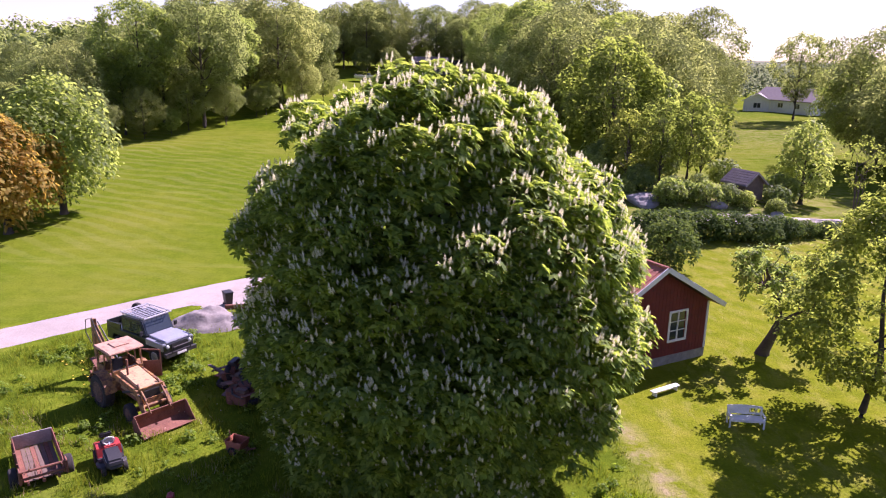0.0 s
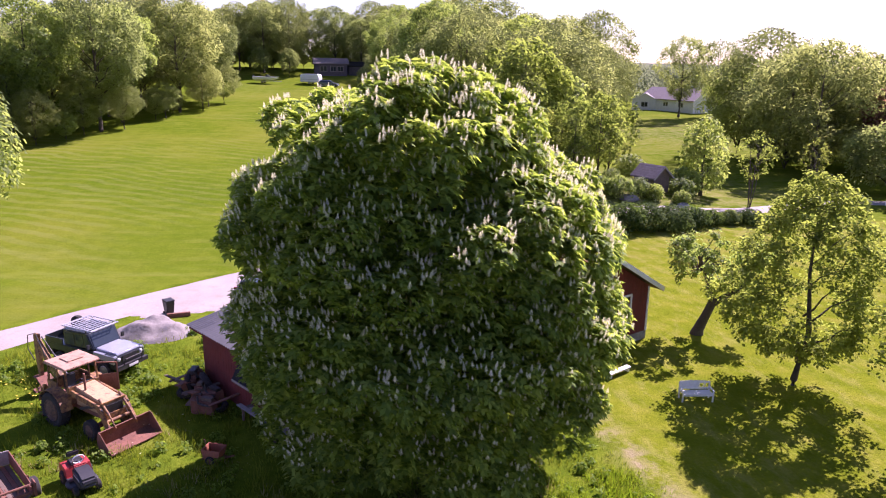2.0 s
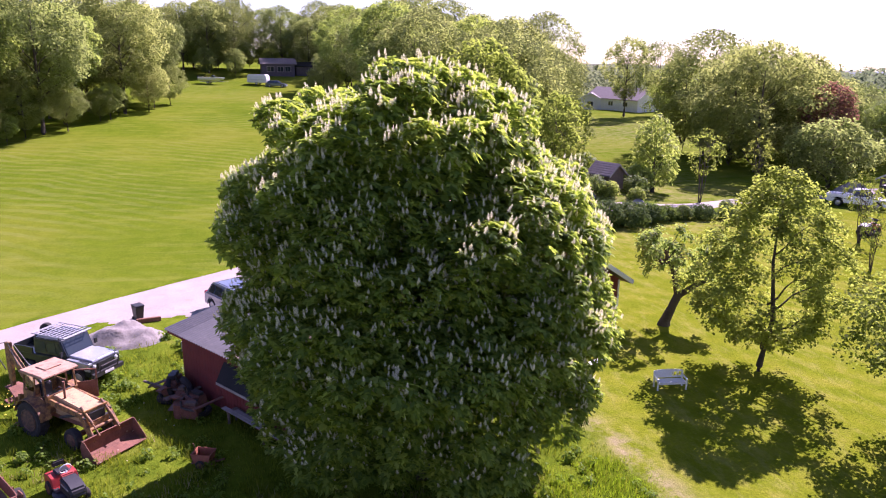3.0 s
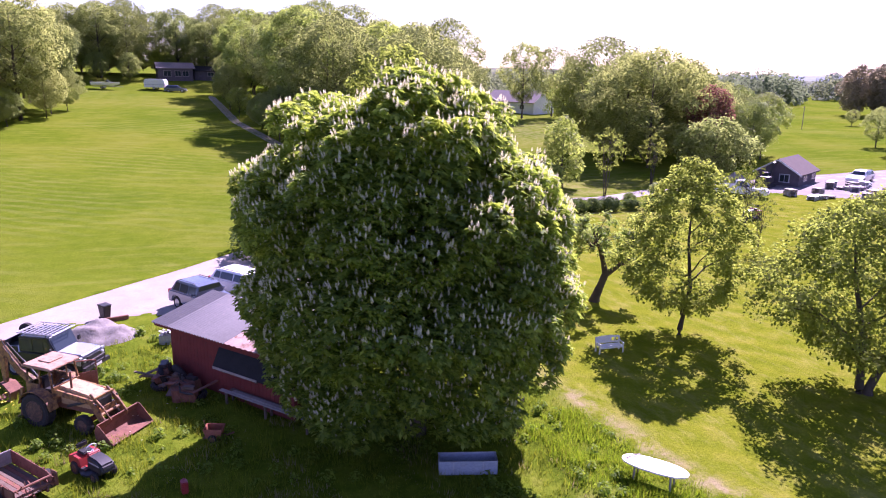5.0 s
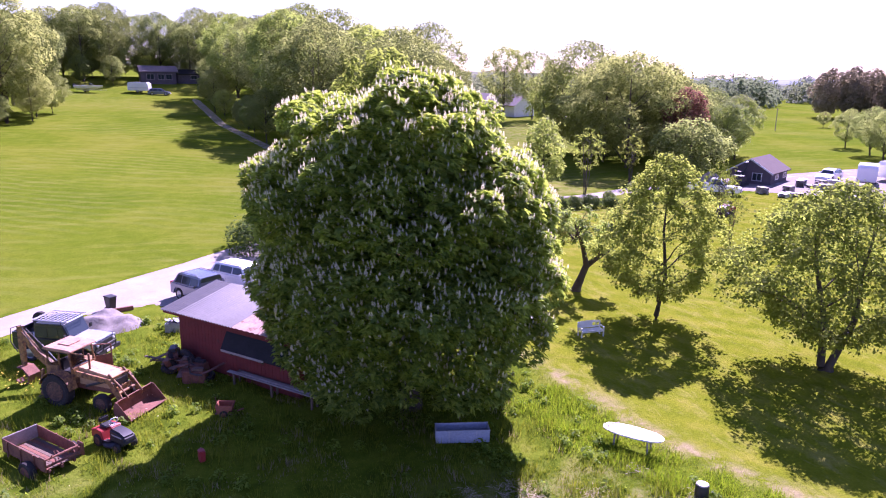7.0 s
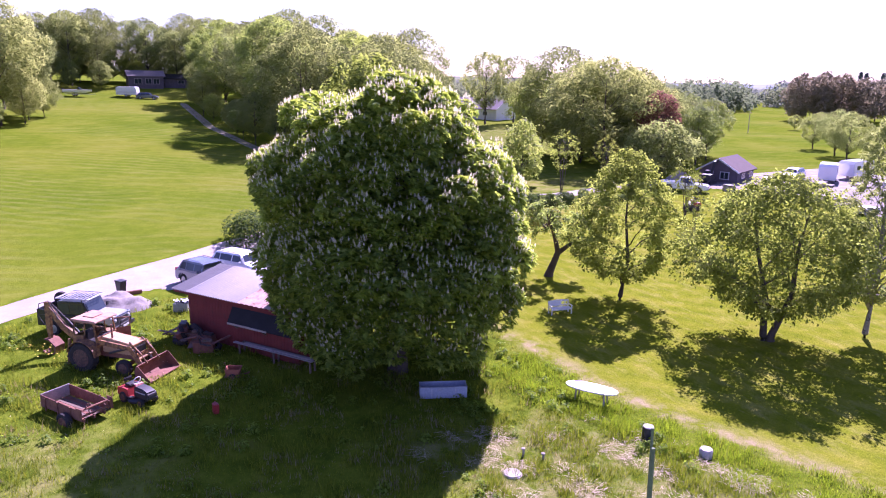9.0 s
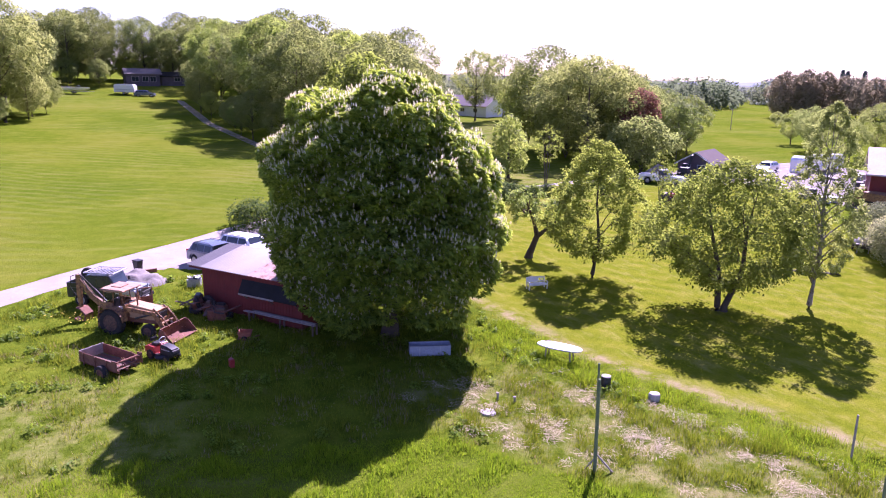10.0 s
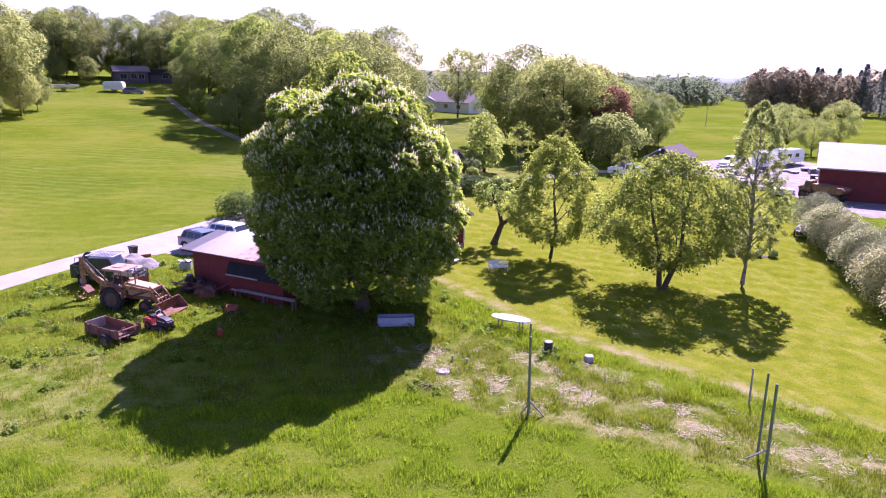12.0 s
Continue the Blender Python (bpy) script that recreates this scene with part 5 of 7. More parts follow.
# ---- garden things ----
def garden_bench():
    ob = thing("garden_bench", on(11.45, 24.6, 0, -6, 0.8), "white painted wooden garden bench on the lawn", "bench")
    W = 1.55
    for s in (-1, 1):
        part("leg", Mesh().box((s * W / 2, -0.28, 0.3), (0.07, 0.07, 0.6)), WHITE_PAINT, ob, bevel=0.008)
        part("leg", Mesh().beam((s * W / 2, 0.2, 0), (s * W / 2, 0.3, 0.88), 0.07), WHITE_PAINT, ob, bevel=0.008)
        part("armrest", Mesh().box((s * W / 2, -0.02, 0.62), (0.09, 0.62, 0.04)), WHITE_PAINT, ob, bevel=0.008)
    for k in range(5):
        part("seat_slat", Mesh().box((0, -0.26 + k * 0.11, 0.43), (W, 0.09, 0.03)), WHITE_PAINT, ob, bevel=0.005)
    # a boarded back with a curved top edge, pierced by small openings at one end
    y0 = 0.262
    top = [(x, 0.90 + 0.05 * math.cos(x / W * math.pi)) for x in np.linspace(W / 2, -W / 2, 13)]
    part("back_rail", Mesh().prism(top + [(-W / 2, 0.80), (W / 2, 0.80)], y0, y0 + 0.035), WHITE_PAINT, ob, bevel=0.004)
    part("back_rail", Mesh().box((0, y0 + 0.01, 0.53), (W, 0.035, 0.09)), WHITE_PAINT, ob, bevel=0.004)
    part("back_panel", Mesh().box((-0.27, y0 + 0.012, 0.687), (W - 0.58, 0.02, 0.225)), WHITE_PAINT, ob, "solid white back panel")
    for k in range(4):
        x = 0.28 + k * 0.145
        part("back_slat", Mesh().beam((x, y0 + 0.012, 0.575), (x + (0.1 if k % 2 else -0.02), y0 + 0.012, 0.80), 0.05, 0.02), WHITE_PAINT, ob)
    part("front_apron", Mesh().box((0, -0.3, 0.37), (W, 0.025, 0.08)), WHITE_PAINT, ob, bevel=0.004)


def oval_table():
    ob = thing("garden_table", on(6.45, 14.65, 0.0, -54), "white oval garden table at the edge of the long grass", "table")
    a, b, n = 1.12, 0.46, 32
    prof = [(a * math.copysign(abs(math.cos(t)) ** 0.8, math.cos(t)), b * math.copysign(abs(math.sin(t)) ** 0.9, math.sin(t))) for t in np.linspace(0, 2 * math.pi, n, endpoint=False)]
    part("tabletop", Mesh().prism(prof, 0.59, 0.645, "xy"), WHITE_PAINT, ob, bevel=0.012)
    for x in (-0.62, 0.62):
        for y in (-0.25, 0.25):
            part("leg", Mesh().beam((x, y, 0), (x * 0.95, y * 0.9, 0.6), 0.06), OLD_WOOD, ob, bevel=0.006)
    part("apron", Mesh().box((0, 0.24, 0.55), (1.25, 0.03, 0.09)).box((0, -0.24, 0.55), (1.25, 0.03, 0.09)), OLD_WOOD, ob)
    stick = thing("wooden_stick", on(6.45, 14.65, 0.66, -54) @ pose(-0.78, 0.14, 0, 0, 0, 60), "weathered stick lying on the white table", "stick")
    part("stick", Mesh().tube([(-0.3, 0, 0.02), (0, 0.02, 0.03), (0.3, 0, 0.02)], [0.02, 0.022, 0.018], 7), OLD_WOOD, stick, smooth=True)


def trough():
    ob = thing("metal_trough", on(0.75, 17.2, 0.05, -18) @ Matrix.Diagonal((1, 1, 0.66, 1)), "pale grey-blue metal trough standing in the shade", "trough")
    out = [(-0.98, -0.30), (0.98, -0.30), (0.98, 0.30), (-0.98, 0.30)]
    m = Mesh()
    m.box((0, -0.29, 0.38), (1.96, 0.03, 0.74)).box((0, 0.29, 0.38), (1.96, 0.03, 0.74)).box((-0.965, 0, 0.38), (0.03, 0.55, 0.74)).box((0.965, 0, 0.38), (0.03, 0.55, 0.74)).box((0, 0, 0.05), (1.9, 0.55, 0.03))
    part("tub", m, PALE_BLUE, ob, bevel=0.01)
    part("rim", Mesh().tube([(-0.98, -0.30, 0.755), (0.98, -0.30, 0.755), (0.98, 0.30, 0.755), (-0.98, 0.30, 0.755), (-0.98, -0.30, 0.755)], [0.025] * 5, 8), ZINC, ob, smooth=True)
    for x in (-0.5, 0.5):
        part("rib", Mesh().box((x, -0.31, 0.38), (0.05, 0.02, 0.66)), ZINC, ob)


def low_plank():
    ob = thing("low_garden_bench", on(9.15, 27.1, 0, 31), "low white plank bench beside the cottage", "bench")
    part("seat", Mesh().box((0, 0, 0.2), (1.5, 0.26, 0.05)), WHITE_PAINT, ob, bevel=0.01)
    for x in (-0.6, 0.6):
        part("leg", Mesh().box((x, 0, 0.085), (0.08, 0.22, 0.18)), WHITE_PAINT, ob, bevel=0.01)


garden_bench()
oval_table()
trough()
low_plank()


def wheelie_bin():
    ob = thing("wheelie_bin", on(-11.28, 35.6, 0.0, 35, 0.74), "dark green wheeled rubbish bin beside the road", "rubbish bin")
    v = [(s * a, t * b, z) for z, a, b in ((0.08, 0.22, 0.26), (0.95, 0.29, 0.36)) for s, t in ((-1, -1), (1, -1), (1, 1), (-1, 1))]
    part("body", Mesh().add(v, [(0, 1, 2, 3), (4, 5, 6, 7), (0, 1, 5, 4), (1, 2, 6, 5), (2, 3, 7, 6), (3, 0, 4, 7)]), BLACK_PLASTIC, ob, bevel=0.03)
    part("lid", Mesh().prism([(-0.40, 0.96), (-0.38, 1.04), (0.3, 1.07), (0.42, 1.0), (0.42, 0.96)], -0.31, 0.31, "yz"), BLACK_PLASTIC, ob, bevel=0.02)
    part("handle", Mesh().rod((-0.26, 0.45, 0.98), (0.26, 0.45, 0.98), 0.018), BLACK_PLASTIC, ob)
    for s in (-1, 1):
        part("wheel", Mesh().lathe([(0.03, -0.03), (0.1, -0.025), (0.1, 0.025), (0.03, 0.03)], (s * 0.25, 0.28, 0.1), "x", 14), TYRE, ob, smooth=True)
    k = thing("timber_kerb", on(-10.75, 35.2, 0, 12, 0.75), "rust-brown timber edging beside the gravel heap", "timber")
    part("beam", Mesh().box((0, 0, 0.14), (1.5, 0.2, 0.28)), RUST, k, bevel=0.02)


def gravel_heap(name, x, y, rx, ry, hgt, seed, label, mat):
    rng = np.random.default_rng(seed)
    n = 34
    g = np.linspace(-1.15, 1.15, n)
    U, V = np.meshgrid(g, g)
    R = np.hypot(U, V)
    z = hgt * np.maximum(0, 1 - R ** 1.4)
    for i in range(n):
        for j in range(n):
            z[i, j] = z[i, j] * (0.85 + 0.5 * noise.noise(Vector((U[i, j] * 2.2, V[i, j] * 2.2, seed)))) + 0.05 * noise.noise(Vector((U[i, j] * 7, V[i, j] * 7, seed))) * (z[i, j] > 0.03)
    X, Y = x + U * rx, y + V * ry
    Z = land(X, Y) + z - 0.06 * (R > 1)
    k = np.arange(n * n).reshape(n, n)
    q = np.stack([k[:-1, :-1], k[:-1, 1:], k[1:, 1:], k[1:, :-1]], -1).reshape(-1, 4)
    return tagged(new(name, raw(name, np.stack([X, Y, Z], -1).reshape(-1, 3), q, mat, True)), label, "gravel heap", kind="stuff")


wheelie_bin()
GREY_GRAVEL = surface("grey_gravel", (0.18, 0.163, 0.145), (0.28, 0.256, 0.23), 1.5, 0.95, fine=11, relief=0.8, dirt=(0.16, 0.14, 0.12), dirt_at=(0.5, 0.7))
gravel_heap("gravel_heap", -11.55, 33.15, 1.9, 1.35, 0.9, 4, "heap of pale grey gravel beside the road", GREY_GRAVEL)


def post(x, y, hgt, r, lean, label, mat=None):
    ob = thing("fence_post", on(x, y), label, "post", "tall fence posts")
    part("pole", Mesh().tube([(0, 0, -0.3), (lean[0] * 0.5, lean[1] * 0.5, hgt * 0.5), (lean[0], lean[1], hgt)], [r, r * 0.95, r * 0.85], 10), mat or POST_WOOD, ob, smooth=True)
    return ob


p = post(1.93, 5.74, 3.5, 0.06, (-0.05, 0.05), "tall green-grey wooden post with slanting braces")
part("brace", Mesh().rod((0.0, 0.02, 0.75), (0.6, -0.2, 0.0), 0.035), OLD_WOOD, p, smooth=True)
part("brace", Mesh().rod((0.0, 0.02, 0.6), (-0.25, 0.3, 0.0), 0.03), OLD_WOOD, p, smooth=True)
post(2.06, 5.94, 3.95, 0.045, (-0.04, 0.1), "tall thin green-grey post beside the braced post")
p = post(7.23, -1.45, 3.7, 0.06, (0.0, 0.0), "tall green-grey wooden post with a slanting brace")
part("brace", Mesh().rod((0, 0, 1.2), (-0.5, 0.45, 0.75), 0.035), OLD_WOOD, p, smooth=True)
post(8.39, -0.15, 3.4, 0.05, (0.02, 0.0), "tall slim green-grey wooden post")
post(11.54, 3.04, 1.75, 0.045, (0.0, 0.0), "short weathered wooden post at the lawn edge", OLD_WOOD)


def concrete_ring(x, y, r, hgt, label, mat, name="well_cover"):
    ob = thing(name, on(x, y), label, "well cover")
    part("ring", Mesh().lathe([(r * 0.9, -0.1), (r, 0), (r, hgt * 0.85), (r * 0.94, hgt)], n=22), mat, ob, smooth=True)
    part("lid", Mesh().lathe([(r * 0.9, hgt), (r * 0.88, hgt + 0.04), (r * 0.2, hgt + 0.05)], n=22), CONCRETE, ob, smooth=True)


concrete_ring(0.54, 10.97, 0.34, 0.03, "round pale concrete well cover in rough grass", CONCRETE)
concrete_ring(7.8, 9.47, 0.24, 0.28, "short grey concrete pipe with a pale lid", CONCRETE)
concrete_ring(6.62, 11.26, 0.22, 0.5, "black plastic drum with a grey lid", BLACK_PLASTIC, "drum")
for x, y, hh in ((1.48, 11.85, 0.28), (2.05, 11.42, 0.2)):
    o = thing("peg", on(x, y), "short grey marker peg in the grass", "peg", "marker pegs")
    part("stake", Mesh().tube([(0, 0, -0.1), (0.02, 0, hh)], [0.05, 0.04], 8).lathe([(0.07, hh), (0.07, hh + 0.05), (0.02, hh + 0.07)], n=10), OLD_WOOD, o, smooth=True)


# ---- junk by the shed ----
def shed_at(f, p_):
    a = radians(-53.5)
    return -8.25 + f * math.cos(a) - p_ * math.sin(a), 27.75 + f * math.sin(a) + p_ * math.cos(a)


def junk():
    rng = np.random.default_rng(8)
    for i in range(4):
        f, q = rng.uniform(0.1, 2.6), rng.uniform(-1.1, -0.35)
        x, y = shed_at(f, q)
        ob = thing("junk_tyre", on(x, y, 0.12 if i % 2 else 0.33, rng.uniform(0, 360)) @ pose(0, 0, 0, 0 if i % 2 else 70, 0, 0), "discarded worn tyre lying on the junk heap", "tyre", "tyres by the shed")
        r = rng.uniform(0.32, 0.5)
        part("tyre", Mesh().tube([(r * math.cos(a), r * math.sin(a), 0) for a in np.linspace(0, 2 * math.pi, 19)], [r * 0.3] * 19, 8), TYRE, ob, smooth=True)
    for i in range(12):
        f, q = rng.uniform(-0.2, 2.9), rng.uniform(-1.3, -0.3)
        x, y = shed_at(f, q)
        ob = thing("scrap_plank", on(x, y, 0.35 + 0.2 * rng.random(), rng.uniform(0, 360)) @ pose(0, 0, 0, rng.uniform(-15, 15), rng.uniform(-25, 25), 0), "dark scrap board lying in the junk pile", "plank", "scrap boards by the shed")
        part("plank", Mesh().box((0, 0, 0), (rng.uniform(0.8, 1.7), rng.uniform(0.1, 0.3), 0.04)), (RUST, BROWN_WOOD, BROWN_WOOD)[i % 3], ob, bevel=0.006)
    for i in range(4):
        x, y = shed_at(0.3 + 0.75 * i + rng.uniform(-0.2, 0.2), rng.uniform(-1.2, -0.45))
        ob = thing("old_engine", on(x, y, 0, rng.uniform(0, 360), rng.uniform(0.8, 1.15)), "seized rusty engine dumped beside the shed", "engine", "engines by the shed")
        part("block", Mesh().prism([(-0.4, 0.02), (0.38, 0.02), (0.42, 0.35), (0.3, 0.62), (-0.34, 0.66), (-0.42, 0.3)], -0.22, 0.22), RUST, ob, bevel=0.03)
        part("cylinder_head", Mesh().box((-0.02, 0, 0.72), (0.56, 0.26, 0.14)), BROWN_WOOD if i % 2 else DARK_METAL, ob, bevel=0.02)
        part("flywheel", Mesh().lathe([(0.05, 0.42), (0.27, 0.43), (0.27, 0.5), (0.05, 0.52)], (0, 0, 0.32), "x", 18), RUST, ob, smooth=True)
        part("manifold", Mesh().tube([(-0.3, 0.26, 0.5), (0, 0.34, 0.56), (0.3, 0.28, 0.6), (0.36, 0.22, 0.9)], [0.05, 0.055, 0.05, 0.045], 8), DARK_METAL, ob, smooth=True)
    for i in range(5):
        x, y = shed_at(rng.uniform(0, 2.6), rng.uniform(-1.4, -0.5))
        ob = thing("scrap_drum", on(x, y, 0.22, rng.uniform(0, 360)) @ pose(0, 0, 0, 90 * (i % 2), 0, 0), "rusty metal drum among the scrap", "drum", "drums by the shed")
        part("drum", Mesh().lathe([(0.2, -0.3), (0.25, -0.29), (0.25, -0.1), (0.265, -0.09), (0.25, -0.08), (0.25, 0.1), (0.265, 0.11), (0.25, 0.12), (0.25, 0.3), (0.2, 0.3)], n=16), RUST, ob, smooth=True)
    x, y = shed_at(5.8, -0.27)
    ob = thing("timber_rack", on(x, y, 0, -53.5), "long low rack of pale weathered boards before the shed", "timber rack")
    for px in (-2.1, 0, 2.1):
        part("trestle", Mesh().beam((px, -0.16, 0), (px, -0.16, 0.5), 0.08).beam((px, 0.16, 0), (px, 0.16, 0.5), 0.08).box((px, 0, 0.52), (0.08, 0.46, 0.07)), BROWN_WOOD, ob, bevel=0.006)
    for k, (py, pz, pl) in enumerate(((-0.14, 0.575, 4.7), (0.1, 0.575, 4.3), (-0.02, 0.612, 4.0))):
        part("board", Mesh().box((0.12 * (k % 3) - 0.1, py, pz), (pl, 0.19, 0.035)), OLD_WOOD if k != 1 else BROWN_WOOD, ob, bevel=0.005)
    # white things and a grey crate past the shed's end
    x, y = -8.35, 31.5
    ob = thing("crate", on(x, y, 0, -20, 0.75), "grey crate filled with pale scrap", "crate")
    part("side", Mesh().box((0, 0.38, 0.3), (1.0, 0.03, 0.6)).box((0, -0.38, 0.3), (1.0, 0.03, 0.6)).box((0.49, 0, 0.3), (0.03, 0.73, 0.6)).box((-0.49, 0, 0.3), (0.03, 0.73, 0.6)).box((0, 0, 0.05), (0.95, 0.73, 0.03)), ZINC, ob, bevel=0.01)
    for k in range(7):
        sc = thing("scrap_piece", on(x + rng.uniform(-0.35, 0.35), y + rng.uniform(-0.25, 0.25), 0.5 + 0.03 * k, rng.uniform(0, 360)) @ pose(0, 0, 0, rng.uniform(-30, 30), rng.uniform(-30, 30), 0), "pale bent scrap piece in a grey crate", "scrap", "scrap in the crate")
        part("piece", Mesh().box((0, 0, 0), (rng.uniform(0.3, 0.7), rng.uniform(0.08, 0.2), 0.03)), (WHITE_PAINT, ZINC, BLACK_PLASTIC)[k % 3], sc, bevel=0.006)
    # a rusty implement in the grass
    ob = thing("rusty_implement", on(-7.05, 22.0, -0.05, -20, 0.8), "small rust-red farm implement half hidden in grass", "farm implement")
    part("hopper", Mesh().prism([(-0.42, 0.62), (-0.3, 0.2), (0.3, 0.2), (0.42, 0.62), (0.38, 0.62), (0.27, 0.24), (-0.27, 0.24), (-0.38, 0.62)], -0.3, 0.3), RED_RUST, ob, "open rust-red hopper", bevel=0.008)
    part("end_plate", Mesh().prism([(-0.42, 0.62), (-0.3, 0.2), (0.3, 0.2), (0.42, 0.62)], -0.32, -0.3).prism([(-0.42, 0.62), (-0.3, 0.2), (0.3, 0.2), (0.42, 0.62)], 0.3, 0.32), RED_RUST, ob)
    part("frame", Mesh().box((0, 0, 0.16), (0.9, 0.5, 0.06)).beam((0.4, 0, 0.16), (0.85, 0.1, 0.3), 0.06), RUST, ob, bevel=0.01)
    part("lever", Mesh().rod((-0.35, 0.1, 0.3), (-0.5, 0.15, 0.85), 0.02), RUST, ob)
    for q in (-1, 1):
        wheel(ob, 0, q * 0.4, 0.2, 0.08, RUST)
    ob = thing("red_canister", on(-8.2, 18.9, 0, 10), "small red canister in the shaded grass", "canister")
    part("can", Mesh().box((0, 0, 0.2), (0.2, 0.3, 0.4)).box((0, 0.05, 0.44), (0.05, 0.14, 0.06)), TOY_RED, ob, bevel=0.03)


junk()


# ---- shrubs, hedges and single trees farther off ----
def bush(name, m, label, seed, H, R, leaf_mat, count, leaf=(0.2, 0.15), lumps=16, group="", category="bush"):
    return tree(name, m, label, seed, H, R, 0.0, leaf_mat, count, leaf, lumps, 0.06, stems=3, shape=0.45, lump=(0.32, 0.5), limbs=6, category=category, group=group)


bush("bush", on(14.4, 44.0), "round dark green bush behind the cottage", 40, 3.6, 2.0, DARK_LEAF, 3500)
bush("bush", on(-1.6, 46.2), "low dense green bush beside the road", 41, 2.2, 2.6, DARK_LEAF, 3500)
HEDGE = bush("hedge_bush", on(14.8, 51.2), "clipped dark hedge shrub along the lawn", 42, 2.2, 1.9, DARK_LEAF, 2600, (0.22, 0.16), group="hedge along the lawn")
for i, x in enumerate((17.0, 19.4, 21.8, 24.0)):
    copy_thing(HEDGE, on(x, 51.6 + 0.3 * i, 0, 70 * i, 1.05 - 0.05 * i))
for x, y, k in ((26.0, 53.6, 0.8), (28.2, 54.5, 0.6), (30.3, 54.9, 0.55), (32.3, 54.9, 0.6), (34.4, 54.6, 0.5), (36.3, 53.9, 0.5), (38.2, 53.0, 0.45)):
    copy_thing(HEDGE, on(x, y, 0, x * 40, k))
SHRUB = bush("shrub", on(19.5, 60.8), "loose grey-green shrub on the rough knoll", 43, 2.4, 1.6, FRESH_LEAF, 1500, (0.25, 0.18), group="shrubs on the knoll")
rs = np.random.default_rng(17)
for x, y, k in ((16, 63, 0.8), (18, 66, 1.0), (21.5, 58.9 + 3, 0.7), (23, 64, 0.6), (29.5, 62.5, 0.9), (31, 65, 1.1), (26.0, 60.6, 0.55), (28.6, 60.4, 0.6), (24.6, 61.2, 0.7), (27.2, 55.0, 0.6), (30.5, 55.2, 0.5), (36, 57.2, 0.5), (22.6, 60.6, 0.8), (20.2, 62.4, 0.9),
                (13.5, 68, 1.2), (16, 72, 1.4), (22, 73, 1.3), (29, 74, 1.2), (12, 78, 1.3), (41.5, 60, 0.6), (44.5, 58, 0.7), (31.4, 22.4, 0.24), (32.2, 21.8, 0.3), (33.0, 21.2, 0.22), (33.9, 20.6, 0.26)):
    copy_thing(SHRUB, on(x, y, 0, rs.uniform(0, 360), k * rs.uniform(0.9, 1.15)))
# undergrowth at the wood's edge
for x, y in [(-36, 86.5), (-33.5, 91), (-31.5, 95), (-30.5, 99.5), (-29.5, 103), (-28, 107), (-26.5, 111), (-25, 115), (-24, 119), (-22.5, 123), (-21.5, 127), (-40, 83.5), (-45, 82), (-50, 82),
             (8, 101), (7.5, 107), (6.5, 113), (6.5, 121), (6, 130), (5.5, 140), (9, 95), (11, 90), (-26, 170), (-20, 174), (-12, 176), (8, 170), (12, 165)]:
    copy_thing(FOREST[int(rs.integers(3))], on(x + rs.uniform(-1.8, 1.2), y + rs.uniform(-1.5, 1.5), -0.5, rs.uniform(0, 360), rs.uniform(0.22, 0.5)))
tree("field_tree", on(17.5, 76), "large airy yellow-green tree in the middle distance", 50, 14.0, 5.6, 2.0, YELLOW_LEAF, 6500, (0.42, 0.3), 40, 0.3, shape=0.5, lump=(0.2, 0.32), hollow=0.4)
AIRY = tree("airy_tree", on(20.5, 67.5), "slender airy tree with sparse spring leaves", 51, 8.2, 3.0, 1.2, YELLOW_LEAF, 2600, (0.28, 0.2), 34, 0.14, lump=(0.2, 0.3), limbs=14, hollow=0.3, group="airy trees on the knoll")
for x, y, k, a in ((23.6, 69, 1.05, 40), (17.5, 68.5, 0.9, 100), (26.5, 73.5, 1.15, 200)):
    copy_thing(AIRY, on(x, y, 0, a, k))
tree("field_tree", on(22.5, 78), "bright green tree above the small tiled shed", 52, 11.0, 3.4, 1.5, FRESH_LEAF, 4200, (0.36, 0.26), 30, 0.22)
tree("field_tree", on(34.2, 67.5), "dense green tree beside the small tiled shed", 53, 8.2, 2.7, 0.3, FRESH_LEAF, 4600, (0.28, 0.2), 34, 0.2, shape=0.4)
YOUNG = tree("young_tree", on(36.2, 61.8), "thin many-stemmed young tree beside the gravel road", 54, 7.0, 1.9, 2.6, YELLOW_LEAF, 1100, (0.18, 0.14), 60, 0.11, stems=5, lump=(0.08, 0.18), limbs=22, hollow=0.0, strays=0.8, ragged=0.15, group="young roadside trees")
copy_thing(YOUNG, on(45.3, 65.8, 0, 80, 0.85))
copy_thing(YOUNG, on(39.0, 44.5, 0, 150, 0.8))
copy_thing(YOUNG, on(34.0, 38.0, 0, 220, 0.6))
tree("bush_tree", on(54.5, 66.0), "broad pale-leaved tree at the works yard", 55, 7.8, 5.2, 0.6, OAK_LEAF, 9000, (0.3, 0.23), 50, 0.26, shape=0.55, lump=(0.16, 0.32), limbs=16, hollow=0.5)
tree("copper_tree", on(61.2, 75.2), "copper-red leaved tree in front of the copse", 56, 11.3, 3.2, 3.0, RED_LEAF, 5200, (0.32, 0.24), 40, 0.2)
TALL = tree("tall_tree", on(71.8, 149, 0, 0, 1.0), "tall thin-crowned tree before the white house", 57, 17.6, 6.2, 3.6, OAK_LEAF, 9500, (0.32, 0.25), 70, 0.3, shape=0.65, lump=(0.13, 0.26), limbs=22, hollow=0.3, group="tall trees by the white house")
copy_thing(TALL, on(81.2, 151.5, 0, 130, 0.95))
